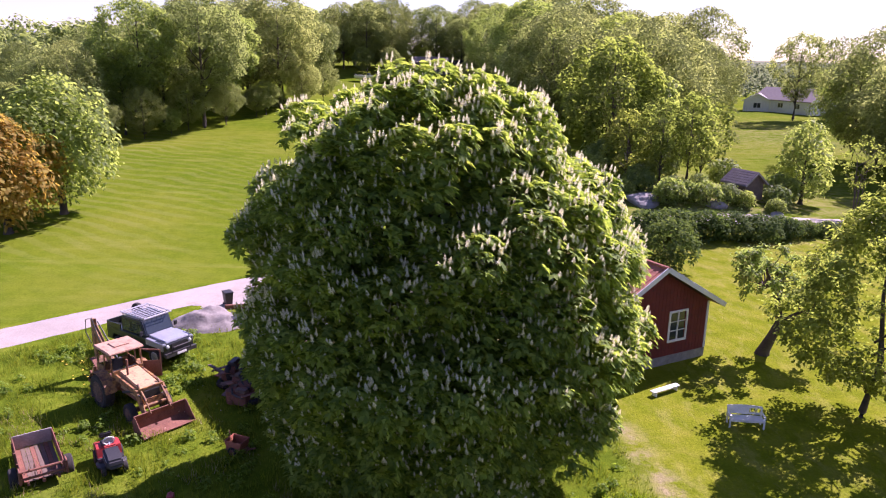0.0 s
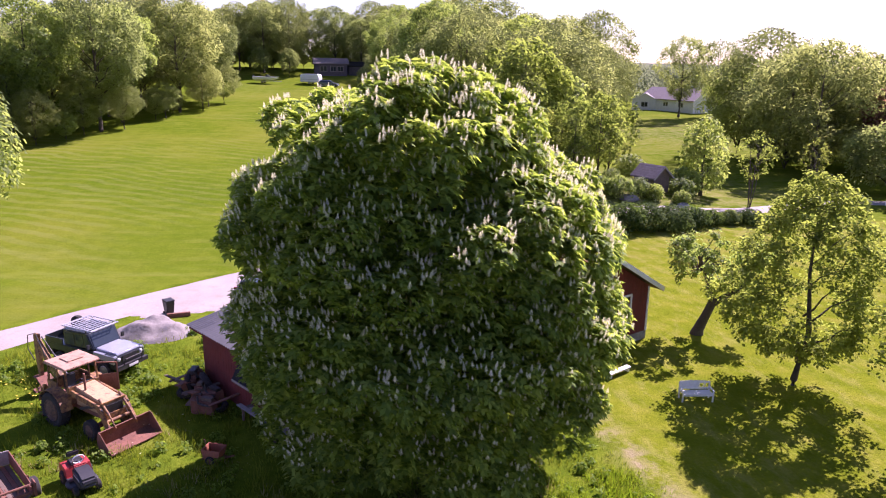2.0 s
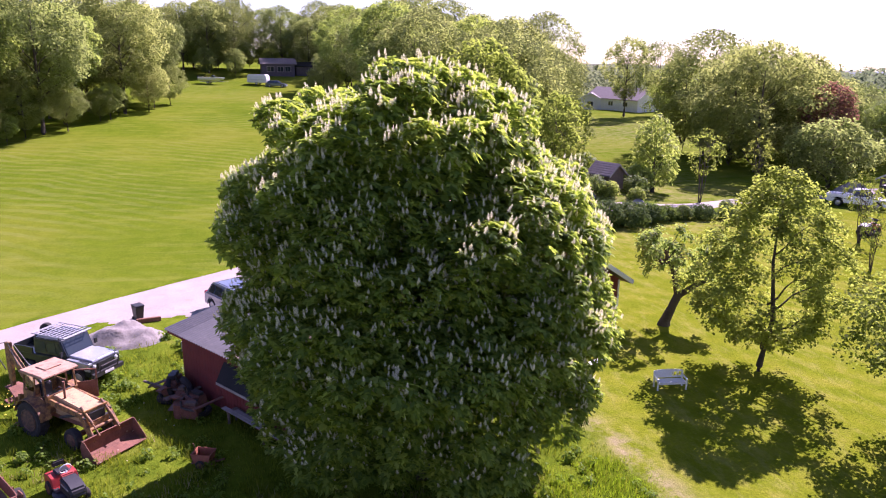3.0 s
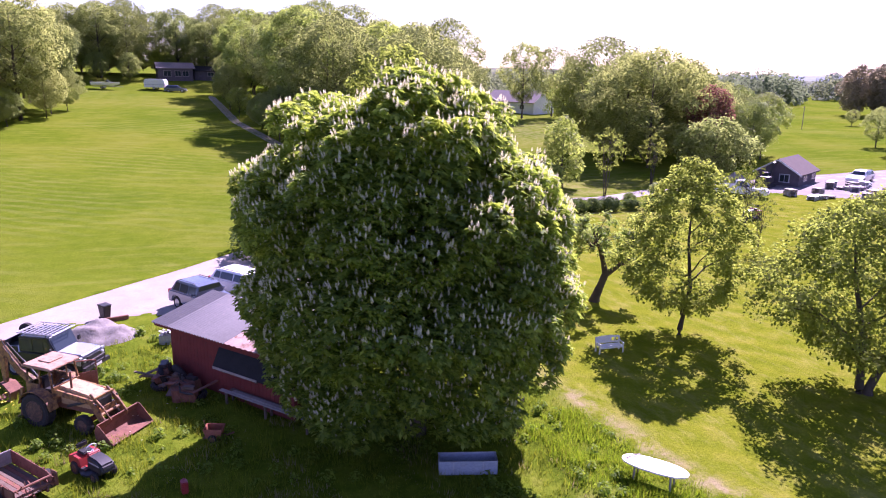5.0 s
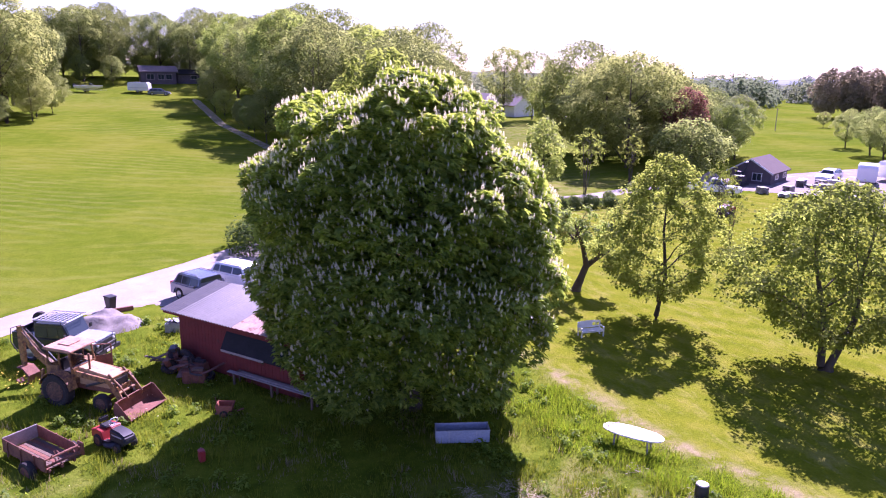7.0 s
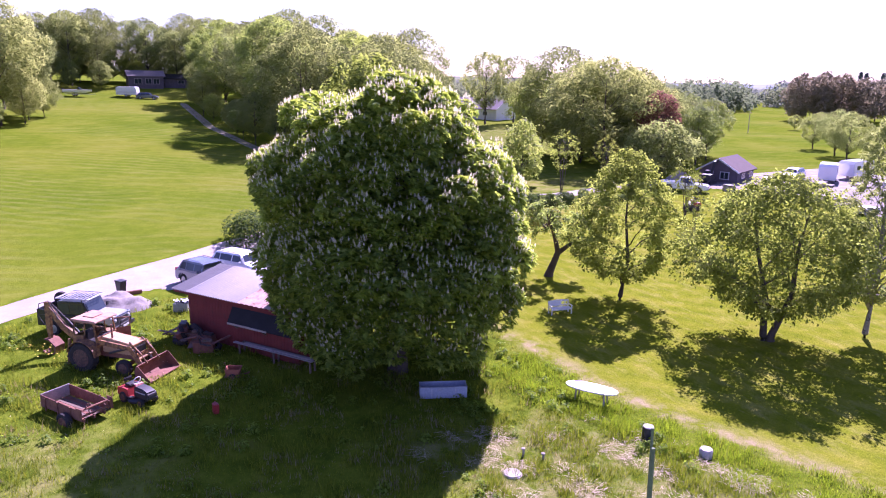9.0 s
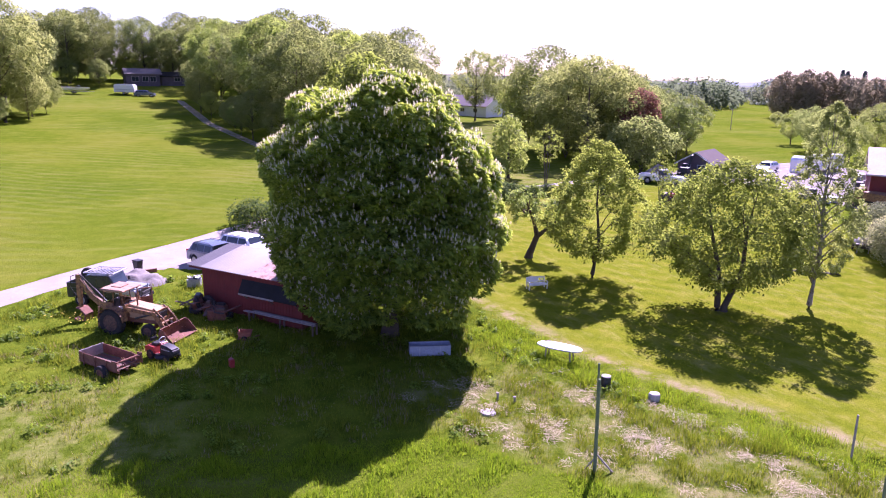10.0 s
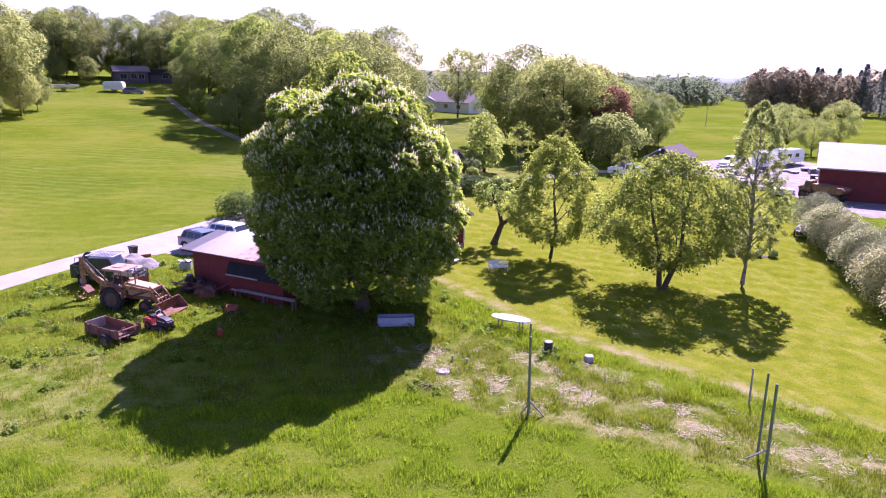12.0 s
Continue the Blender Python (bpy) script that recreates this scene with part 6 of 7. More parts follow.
for x, y, k in ((84, 104, 0.75), (88, 98, 0.6), (80, 90, 0.65), (70, 76, 0.55), (76, 80, 0.6), (150, 118, 0.3), (146, 122, 0.25), (108, 86, 0.42), (101, 76, 0.5), (96, 70, 0.5), (104, 66, 0.55), (92, 62, 0.4)):
    copy_thing(FOREST[2 if x < 90 else 3], on(x, y, 0, x * 7, k))

# the willow hedge on the garden's east side
WILLOW = bush("willow_bush", on(27.9, 5.3), "silvery grey-green willow shrub of the garden hedge", 60, 3.9, 2.3, WILLOW_LEAF, 9000, (0.13, 0.085), 40, group="willow hedge")
for i in range(1, 11):
    t = i / 10
    copy_thing(WILLOW, on(27.9 + t * 17.3 + rs.uniform(-0.4, 0.6), 5.3 + t * 20.6 + rs.uniform(-0.6, 0.6), 0, rs.uniform(0, 360), rs.uniform(0.8, 1.1)))
for x, y in ((30.8, 5.6), (33.6, 9.6), (37, 13.6), (26.2, 1.6)):
    copy_thing(WILLOW, on(x, y, 0, rs.uniform(0, 360), rs.uniform(0.8, 1.05)))


# ---- conifers and far woods ----
def spruce(m, seed, H, label):
    rng = np.random.default_rng(seed)
    ob = thing("spruce_tree", m, label, "tree", "spruces on the far slope")
    part("trunk", Mesh().tube([(0, 0, 0), (0, 0, H * 0.6), (0, 0, H)], [0.22, 0.12, 0.02], 7), BARK, ob, smooth=True)
    P, D = [], []
    for i in range(900):
        u = rng.random() ** 0.8
        a = rng.uniform(0, 2 * math.pi)
        r = (1 - u) * H * 0.23 * rng.uniform(0.3, 1)
        P.append((r * math.cos(a), r * math.sin(a), 0.8 + u * (H - 0.9)))
        D.append((math.cos(a), math.sin(a), -0.35))
    P, D = np.array(P), unit(np.array(D))
    B = unit(np.cross(D, rng.normal(size=D.shape) * 0.3 + np.array([0, 0, 1])))
    v, f = diamonds(P, D, B, rng.uniform(0.5, 1.0, len(P)), rng.uniform(0.3, 0.55, len(P)), 0.25)
    part("crown", raw("crown", v, f, SPRUCE_LEAF), None, ob)
    return ob


SPRUCE = spruce(on(200, 128), 70, 16, "dark spruce on the far slope")
for i, (x, y) in enumerate(scatter([(196, 130), (180, 98), (190, 70), (260, 90), (270, 170), (215, 165)], 8.5, 9)[:75]):
    copy_thing(SPRUCE, on(x, y, 0, i * 50, rs.uniform(0.7, 1.0)))
BUD = tree("budding_tree", on(182, 137), "brownish budding tree at the far field edge", 71, 14.5, 5.0, 1.0, BROWN_LEAF, 3400, (0.6, 0.45), 26, 0.25, group="budding trees at the far field")
for x, y in ((186, 146), (192, 138), (182, 152), (198, 132), (190, 150), (180, 141), (202, 140), (186, 132), (196, 146), (178, 147), (206, 130)):
    copy_thing(BUD, on(x, y, 0, x * 9, rs.uniform(0.8, 1.05)))


def far_wood(name, spots, seed, mat, size, label, n=260):
    """Distant woods as one mass of crowns, each with its own uneven outline."""
    rng = np.random.default_rng(seed)
    V, F, at = [], [], 0
    for x, y in spots:
        k = size * rng.uniform(0.75, 1.25)
        lumps = [(x + rng.normal() * 0.22 * k, y + rng.normal() * 0.22 * k, float(land(x, y)) + k * (0.12 + 0.62 * i / 7), k * rng.uniform(0.18, 0.3)) for i in range(8)]
        v, f = leaf_cloud(rng, lumps, 2 * n, 0.07 * k, 0.06 * k, 0.2, centre=(x, y), strays=0.05)
        V.append(v)
        F.append(f + at)
        at += len(v)
        v, f = leaf_cloud(rng, lumps, n // 3, 0.17 * k, 0.14 * k, 0.2, centre=(x, y), hollow=0.5, strays=0.0)
        v = np.array([x, y, 0]) + (v - np.array([x, y, 0])) * np.array([0.85, 0.85, 0.985])
        V.append(v)
        F.append(f + at)
        at += len(v)
    return tagged(new(name, raw(name, np.concatenate(V), np.concatenate(F), mat)), label, "wood", kind="stuff")


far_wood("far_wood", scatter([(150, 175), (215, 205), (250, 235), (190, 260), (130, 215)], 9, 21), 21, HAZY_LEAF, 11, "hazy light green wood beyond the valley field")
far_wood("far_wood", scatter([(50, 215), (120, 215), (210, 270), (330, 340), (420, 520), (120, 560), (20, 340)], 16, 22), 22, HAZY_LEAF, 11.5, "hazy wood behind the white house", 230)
far_wood("far_wood", scatter([(-140, 150), (-90, 128), (-70, 150), (-75, 220), (-160, 240)], 10, 23), 23, OAK_LEAF, 10, "low wood beyond the field on the hill")
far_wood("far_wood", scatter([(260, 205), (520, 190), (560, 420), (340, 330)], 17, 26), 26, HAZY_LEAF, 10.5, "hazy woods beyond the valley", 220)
far_wood("far_wood", scatter([(250, 60), (330, 60), (420, 330), (330, 330)], 15, 25), 25, SPRUCE_LEAF, 13, "dark wood on the far slope")


def hill(name, dist, az0, az1, heights, mat, label, seed, depth):
    """A long wooded ridge on the horizon; heights of its crest by azimuth."""
    n, rows = 260, 7
    az = np.linspace(radians(az0), radians(az1), n)
    top = np.interp(np.degrees(az), [h[0] for h in heights], [h[1] for h in heights])
    V = []
    for j in range(rows):
        u = j / (rows - 1)
        for i in range(n):
            d = dist + depth * u
            x, y = d * math.sin(az[i]), d * math.cos(az[i])
            prof = math.sin(min(1, u * 1.6) * math.pi / 2)
            wob = noise.noise(Vector((x * 0.012, y * 0.012, seed))) * 0.22 + noise.noise(Vector((x * 0.07, y * 0.07, seed + 3))) * 0.07
            V.append((x, y, -12 + (top[i] + 12) * prof * (1 + wob * (u > 0))))
    k = np.arange(n * rows).reshape(rows, n)
    q = np.stack([k[:-1, :-1], k[:-1, 1:], k[1:, 1:], k[1:, :-1]], -1).reshape(-1, 4)
    tagged(new(name, raw(name, V, q, mat, False)), label, "hill", kind="structure")


# Hill colours have the haze of distance mixed in.
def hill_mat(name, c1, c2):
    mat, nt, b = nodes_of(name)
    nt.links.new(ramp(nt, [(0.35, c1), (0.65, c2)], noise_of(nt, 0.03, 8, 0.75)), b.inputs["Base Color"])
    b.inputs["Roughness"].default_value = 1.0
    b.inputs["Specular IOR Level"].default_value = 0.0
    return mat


# Nearer ridge: woodland green paled in the colour to stand for haze.
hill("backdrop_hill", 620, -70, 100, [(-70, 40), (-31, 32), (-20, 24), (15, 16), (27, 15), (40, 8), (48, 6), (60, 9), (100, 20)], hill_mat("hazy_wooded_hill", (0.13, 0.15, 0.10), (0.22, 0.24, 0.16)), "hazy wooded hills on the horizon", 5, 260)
# Farthest ridge: its blue is air haze put into the base colour.
hill("backdrop_hill", 1500, -70, 100, [(-70, 60), (-31, 50), (10, 20), (27, 14), (38, 10), (48, 12), (55, 8), (100, 30)], hill_mat("haze_blue_hill", (0.22, 0.26, 0.32), (0.27, 0.31, 0.37)), "distant hills on the horizon, tinted pale blue by haze", 9, 500)


# ---- houses and vehicles farther off ----
def gable_house(name, m, label, W, L, e, r, wall, roof, windows=(), door=None, trim=None, over=0.4, category="house"):
    """A house with its gable at x=0 facing +x, ridge along x. windows: (face, place, sill, width, height), face g gable, s south side (-y), n north."""
    ob = thing(name, m, label, category)
    part("wall", Mesh().prism([(-W, -0.5), (W, -0.5), (W, e), (0, r), (-W, e)], -L, 0, "yz"), wall, ob)
    sl = (r - e) / W
    for s in (-1, 1):
        poly = [(0, r + 0.02), (s * (W + over), e - sl * over + 0.02), (s * (W + over), e - sl * over + 0.16), (0, r + 0.18)]
        part("roof", Mesh().prism(poly, -L - over, over, "yz"), roof, ob)
        part("barge_board", Mesh().beam((over + 0.03, 0, r + 0.05), (over + 0.03, s * (W + over), e - sl * over + 0.05), 0.05, 0.2), trim or WHITE_PAINT, ob)
    for face, c, sill, w, hh in windows:
        def box(c0, d0, w0, h0, z0):
            return {"g": ((d0, c0, z0), (0.06, w0, h0)), "s": ((c0, -W - d0, z0), (w0, 0.06, h0)), "n": ((c0, W + d0, z0), (w0, 0.06, h0))}[face]
        z = sill + hh / 2
        fr = Mesh()
        for a, b, ww, h2 in ((0, hh / 2, w + 0.16, 0.1), (0, -hh / 2, w + 0.16, 0.1), (w / 2, 0, 0.1, hh), (-w / 2, 0, 0.1, hh), (0, 0, 0.06, hh)):
            cc, ss = box(c + a, 0.03, ww, h2, z + b)
            fr.box(cc, ss)
        wn_ = part("window", fr, trim or WHITE_PAINT, ob)
        cc, ss = box(c, 0.0, w, hh, z)
        part("pane", Mesh().box(cc, ss), GLASS, wn_)
    if door:
        c, w, hh = door
        d = part("door", Mesh().box((0.02, c, hh / 2), (0.08, w, hh)), BROWN_WOOD, ob, bevel=0.01)
    return ob


# small tiled shed on the knoll
sh = gable_house("tiled_shed", on(27.4, 62.4, 0.45, -65, 0.72), "small dark wooden shed with grey tiled roof", 1.5, 3.3, 1.7, 2.9, BROWN_WOOD, DARK_TILE, trim=OLD_WOOD, category="shed")
for s in (-1, 1):
    for i in range(6):
        t = (i + 0.5) / 6
        row = Mesh()
        for k in range(14):
            row.box((0.35 - (k + 0.5) * 0.29, s * 1.9 * t, 2.9 - 1.52 * t + 0.2), (0.27, 0.3, 0.03), Matrix.Rotation(-s * math.atan2(1.2, 1.5), 4, "X"))
        tagged(part("tile_row", row, DARK_TILE, sh), kind="stuff")

gable_house("white_house", on(83.8, 160, 0, -72), "long low white house with grey roof beyond the meadow", 3.8, 18, 2.8, 5.2, WHITE_PAINT, DARK_TILE, [("g", 1.2, 1.2, 0.9, 0.9), ("s", -4, 1.0, 1.6, 1.1), ("s", -9, 1.0, 1.6, 1.1), ("s", -14, 1.0, 1.6, 1.1)])
gable_house("white_annex", on(74, 172, 0, -120), "white garage annex with grey roof", 3.0, 7, 2.5, 4.0, WHITE_PAINT, DARK_TILE, [("g", 0, 0.8, 1.6, 1.2)])
gable_house("dark_cabin", on(0.6, 180.5, -0.2, 4), "low dark brown timber cabin at the wood's edge", 3.0, 7.6, 2.7, 3.8, PURPLE_WALL, DARK_TILE, [("s", -1.6, 0.9, 1.3, 1.2), ("s", -3.3, 0.9, 1.3, 1.2), ("s", -5.6, 0.9, 1.6, 1.2)], trim=OLD_WOOD, category="cabin")
gable_house("dark_outbuilding", on(8.2, 182, -0.2, 4), "lower dark wing beside the timber cabin", 2.4, 7.2, 2.1, 3.0, PURPLE_WALL, TAR, [("s", -3.5, 0.9, 1.4, 0.9)], trim=OLD_WOOD, category="shed")
gable_house("yard_house", on(59.4, 60.8, -0.25, 206, 0.9), "dark violet-brown house with maroon roof in the works yard", 2.7, 7.2, 2.0, 3.6, PURPLE_WALL, MAROON_ROOF, [("g", 0.9, 0.8, 1.2, 1.0), ("g", -1.2, 0.8, 0.9, 1.0), ("n", -2.5, 0.9, 1.3, 1.1), ("n", -6, 0.9, 1.3, 1.1)], trim=SILVER)
gable_house("red_barn", on(72.1, 25.1, -0.2, -53), "long red barn with a pale sheet roof", 4.6, 16.5, 3.7, 5.9, RED_BOARD, PINK_ROOF, [("s", -4, 1.4, 1.0, 0.8)], trim=RED_BOARD, category="barn")

ride_on_mower(on(42.0, 46.8, 0, -160, 1.2), "red and black ride-on mower parked on the lawn by the road")
passenger_car("estate_car", on(-3.6, 162.6, 0, -14), "dark car parked beside the caravan", CAR_GREY, 4.5)
passenger_car("estate_car", on(70.6, 58.8, 0, 200), "white car parked in the works yard", CAR_WHITE, 4.5)
passenger_car("estate_car", on(86, 143, 0, 30), "pale car parked before the white house", SILVER, 4.4)


def pickup():
    ob = thing("pickup_truck", on(50.0, 56.6, 0, -52), "white pickup truck with an open bed at the roadside", "pickup truck")
    for x in (-1.65, 1.65):
        for q in (-1, 1):
            wheel(ob, x, q * 0.78, 0.38, 0.26, ALLOY)
    arch = lambda c: [(c + 0.46 * math.cos(t), 0.4 + 0.46 * math.sin(t)) for t in np.linspace(0, math.pi, 7)]
    low = [(-2.75, 0.5), (-2.75, 0.82), (-0.55, 0.82), (-0.55, 1.08), (1.1, 1.08), (2.5, 0.98), (2.72, 0.82), (2.72, 0.45), (2.3, 0.38)] + arch(1.65) + arch(-1.65) + [(-2.4, 0.4)]
    part("body", Mesh().prism(low, -0.9, 0.9), CAR_WHITE, ob, bevel=0.05, smooth=True)
    sec = [(-0.6, 1.06, 0.86), (-0.5, 1.76, 0.7), (0.35, 1.78, 0.68), (0.55, 1.74, 0.68), (1.2, 1.07, 0.84)]
    n = len(sec)
    v = [(x, q * w, z) for q in (-1, 1) for x, z, w in sec]
    part("cabin", Mesh().add(v, [tuple(range(n)), tuple(range(2 * n - 1, n - 1, -1))] + [(i, i + n, (i + 1) % n + n, (i + 1) % n) for i in range(n)]), CAR_WHITE, ob, bevel=0.04, smooth=True)
    for q in (-1, 1):
        part("side_window", Mesh().add([(-0.4, q * 0.855, 1.16), (0.95, q * 0.845, 1.16), (0.5, q * 0.705, 1.7), (-0.36, q * 0.725, 1.7)], [(0, 1, 2, 3)]), GLASS, ob)
        part("bed_side", Mesh().box((-1.67, q * 0.86, 0.98), (2.16, 0.08, 0.34)), CAR_WHITE, ob, bevel=0.015)
        part("headlight", Mesh().box((2.7, q * 0.68, 0.76), (0.06, 0.34, 0.18)), HEADLIGHT, ob, bevel=0.02)
        part("wing_mirror", Mesh().box((0.95, q * 0.98, 1.2), (0.12, 0.18, 0.16)), BLACK_PLASTIC, ob, bevel=0.03)
    part("windscreen", Mesh().add([(1.17, -0.74, 1.13), (1.17, 0.74, 1.13), (0.61, 0.62, 1.71), (0.61, -0.62, 1.71)], [(0, 1, 2, 3)]), GLASS, ob)
    part("rear_window", Mesh().add([(-0.605, -0.6, 1.22), (-0.605, 0.6, 1.22), (-0.535, 0.56, 1.66), (-0.535, -0.56, 1.66)], [(0, 1, 2, 3)]), GLASS, ob)
    part("tailgate", Mesh().box((-2.72, 0, 0.98), (0.07, 1.64, 0.34)), CAR_WHITE, ob, bevel=0.015)
    part("bed_liner", Mesh().box((-1.66, 0, 0.84), (2.0, 1.6, 0.03)), BLACK_PLASTIC, ob, "dark bed liner")
    part("bumper", Mesh().box((2.76, 0, 0.52), (0.12, 1.7, 0.16)), BLACK_PLASTIC, ob, bevel=0.03)
    part("grille", Mesh().box((2.73, 0, 0.76), (0.04, 0.9, 0.16)), BLACK_PLASTIC, ob, bevel=0.01)
    gravel_heap("gravel_heap", 53.2, 61.2, 2.6, 2.0, 1.9, 6, "tall heap of grey gravel behind the pickup", GREY_GRAVEL)


pickup()


def caravan(m, label, L=5.2, H=2.4, windows=(-1.5, 0.6)):
    ob = thing("caravan", m, label, "caravan")
    a = L / 2
    part("body", Mesh().prism([(-a, 0.45), (a - 0.15, 0.45), (a, 0.9), (a - 0.1, H - 0.3), (a - 0.4, H), (-a + 0.3, H), (-a, H - 0.3)], -1.05, 1.05), CAR_WHITE, ob, bevel=0.08, smooth=True)
    for x in windows:
        part("window", Mesh().box((x, -1.06, 1.55), (1.0, 0.03, 0.55)), GLASS, ob, bevel=0.01)
    part("stripe", Mesh().box((0, -1.058, 1.05), (L - 0.3, 0.02, 0.12)), SILVER, ob)
    part("drawbar", Mesh().beam((a, -0.4, 0.5), (a + 1.1, 0, 0.45), 0.08).beam((a, 0.4, 0.5), (a + 1.1, 0, 0.45), 0.08), DARK_METAL, ob)
    for s in (-1, 1):
        wheel(ob, -0.1, s * 0.95, 0.32, 0.18)


caravan(on(-7.4, 165.3, 0, -22), "white caravan parked at the top of the field", 4.4, 2.2, ())
caravan(on(72.6, 55.2, 0, 35), "white caravan parked in the works yard", 4.6)
caravan(on(79, 56, 0, 10), "grubby white site caravan in the works yard", 5.5)


def motorboat():
    ob = thing("motorboat", on(-17.2, 164.8, 0.1, -14), "white motorboat on a trailer at the field's top", "boat")
    st = [(-2.7, 0.95, 0.55), (-1.5, 1.05, 0.5), (0.2, 1.05, 0.5), (1.6, 0.75, 0.62), (2.8, 0.06, 0.95)]
    v, f = [], []
    for x, w, k in st:
        v += [(x, 0, k), (x, -w * 0.8, k + 0.28), (x, -w, 1.35), (x, w, 1.35), (x, w * 0.8, k + 0.28)]
    for i in range(4):
        f += [(i * 5 + j, i * 5 + (j + 1) % 5, i * 5 + 5 + (j + 1) % 5, i * 5 + 5 + j) for j in range(5)]
    f += [(4, 3, 2, 1, 0), (20, 21, 22, 23, 24)]
    part("hull", Mesh().add(v, f), CAR_WHITE, ob, bevel=0.02, smooth=True)
    part("windscreen", Mesh().prism([(0.2, 1.35), (0.9, 1.35), (0.45, 1.8), (0.35, 1.8)], -0.7, 0.7), GLASS, ob, bevel=0.02)
    part("engine", Mesh().box((-2.85, 0, 1.2), (0.4, 0.4, 0.8)), BLACK_PLASTIC, ob, bevel=0.06)
    part("trailer_frame", Mesh().box((0, 0.5, 0.42), (4.6, 0.08, 0.1)).box((0, -0.5, 0.42), (4.6, 0.08, 0.1)).beam((2.3, 0.5, 0.42), (3.6, 0, 0.42), 0.08).beam((2.3, -0.5, 0.42), (3.6, 0, 0.42), 0.08).box((-0.5, 0, 0.46), (0.1, 1.6, 0.1)), ZINC, ob)
    for s in (-1, 1):
        wheel(ob, -0.5, s * 0.95, 0.3, 0.18)


motorboat()


def excavator(m, label, paint):
    ob = thing("excavator", m, label, "excavator")
    for s in (-1, 1):
        part("track", Mesh().prism([(-1.6, 0.35), (-1.3, 0.0), (1.3, 0.0), (1.6, 0.35), (1.3, 0.75), (-1.3, 0.75)], s * 0.8, s * 1.25), DARK_METAL, ob, bevel=0.08)
    part("house", Mesh().box((-0.5, 0, 1.5), (2.4, 2.2, 1.1)), paint, ob, bevel=0.1)
    part("cab", Mesh().prism([(0.2, 0.95), (1.3, 0.95), (1.35, 1.7), (1.0, 2.7), (0.2, 2.7)], 0.2, 1.1), BLACK_PLASTIC, ob, bevel=0.06)
    part("boom", Mesh().prism([(0.7, 1.5), (1.1, 1.4), (2.4, 4.0), (4.2, 4.6), (4.15, 4.95), (2.1, 4.4)], -0.2, 0.2), paint, ob, bevel=0.03)
    part("stick", Mesh().prism([(4.0, 5.05), (4.4, 4.9), (5.2, 2.4), (5.0, 2.35)], -0.16, 0.16), paint, ob, bevel=0.03)
    part("bucket", Mesh().prism([(4.9, 2.4), (5.4, 2.3), (5.6, 1.8), (5.1, 1.5), (4.7, 1.7)], -0.45, 0.45), RUST, ob, bevel=0.04)


def dumper():
    ob = thing("dump_truck", on(58.2, 34.6, 0, 100, 0.8), "yellow articulated dump truck before the red barn", "dump truck")
    for x in (-2.2, -0.8, 2.2):
        for s in (-1, 1):
            wheel(ob, x, s * 1.0, 0.6, 0.5, RIM)
    part("chassis", Mesh().box((0, 0, 0.85), (6.2, 0.9, 0.3)), DARK_METAL, ob, bevel=0.03)
    part("tipper_body", Mesh().prism([(-3.3, 1.7), (-2.7, 1.1), (0.6, 1.1), (1.0, 1.6), (1.0, 2.2), (-3.0, 2.0)], -1.2, 1.2), YELLOW_PAINT, ob, "faded yellow tipper body", bevel=0.04)
    part("cab", Mesh().prism([(1.3, 1.0), (2.9, 1.0), (3.1, 1.6), (2.3, 1.8), (2.15, 2.5), (1.4, 2.5)], -0.85, 0.85), YELLOW_PAINT, ob, bevel=0.05)
    for s in (-1, 1):
        part("cab_window", Mesh().box((1.8, s * 0.86, 2.05), (0.6, 0.02, 0.55)), GLASS, ob)


excavator(on(57.2, 60.2, 0, 20, 0.62), "black excavator with raised boom beside the yard house", DARK_METAL)
excavator(on(72.5, 34.2, 0, 165, 0.8), "yellow excavator with lowered boom before the red barn", YELLOW_PAINT)
dumper()
for x, y, n_ in ((71, 44, 7), (60, 45, 8), (66, 40, 7), (67, 54, 8), (74, 50, 8), (64, 56, 8), (57, 54, 7), (58, 40, 7), (62, 50, 7)):
    for k in range(n_):
        o = thing("pallet_stack", on(x + rs.uniform(-2, 2), y + rs.uniform(-2, 2), 0, rs.uniform(0, 90)), "pale stacked pallets and boards in the works yard", "pallet stack", "stacks in the works yard")
        hh = int(rs.integers(2, 6))
        for j in range(hh):
            part("pallet", Mesh().box((0, 0, 0.12 + j * 0.15), (1.2, 0.9, 0.03)).box((0, 0.38, 0.06 + j * 0.15), (1.2, 0.1, 0.09)).box((0, -0.38, 0.06 + j * 0.15), (1.2, 0.1, 0.09)), (OLD_WOOD, ZINC, CONCRETE, OLD_WOOD)[k % 4], o)


def rock(x, y, s, seed):
    rng = np.random.default_rng(seed)
    bm = bmesh.new()
    bmesh.ops.create_icosphere(bm, subdivisions=3, radius=1)
    for v in bm.verts:
        v.co *= 1 + 0.35 * noise.noise(v.co * 1.3 + Vector((seed, 0, 0)))
        v.co = Vector((v.co.x * s, v.co.y * s * 0.8, v.co.z * s * 0.45))
    me = bpy.data.meshes.new("boulder")
    bm.to_mesh(me)
    bm.free()
    me.materials.append(STONE)
    o = new("boulder", me)
    o.matrix_basis = on(x, y, 0.05 * s, seed * 40)
    tagged(o, "low grey lichen-covered boulder in rough grass", "boulder", "boulders on the knoll")


for i, (x, y, s) in enumerate(((17.6, 61.8, 1.8), (20.6, 64.2, 1.2), (23.5, 60.5, 0.9), (15.5, 64.5, 1.1), (28.5, 59.8, 0.7))):
    rock(x, y, s, i + 2)
pole = thing("utility_pole", on(128, 120, 0, 0, 0.6), "thin wooden utility pole in the far field", "pole")
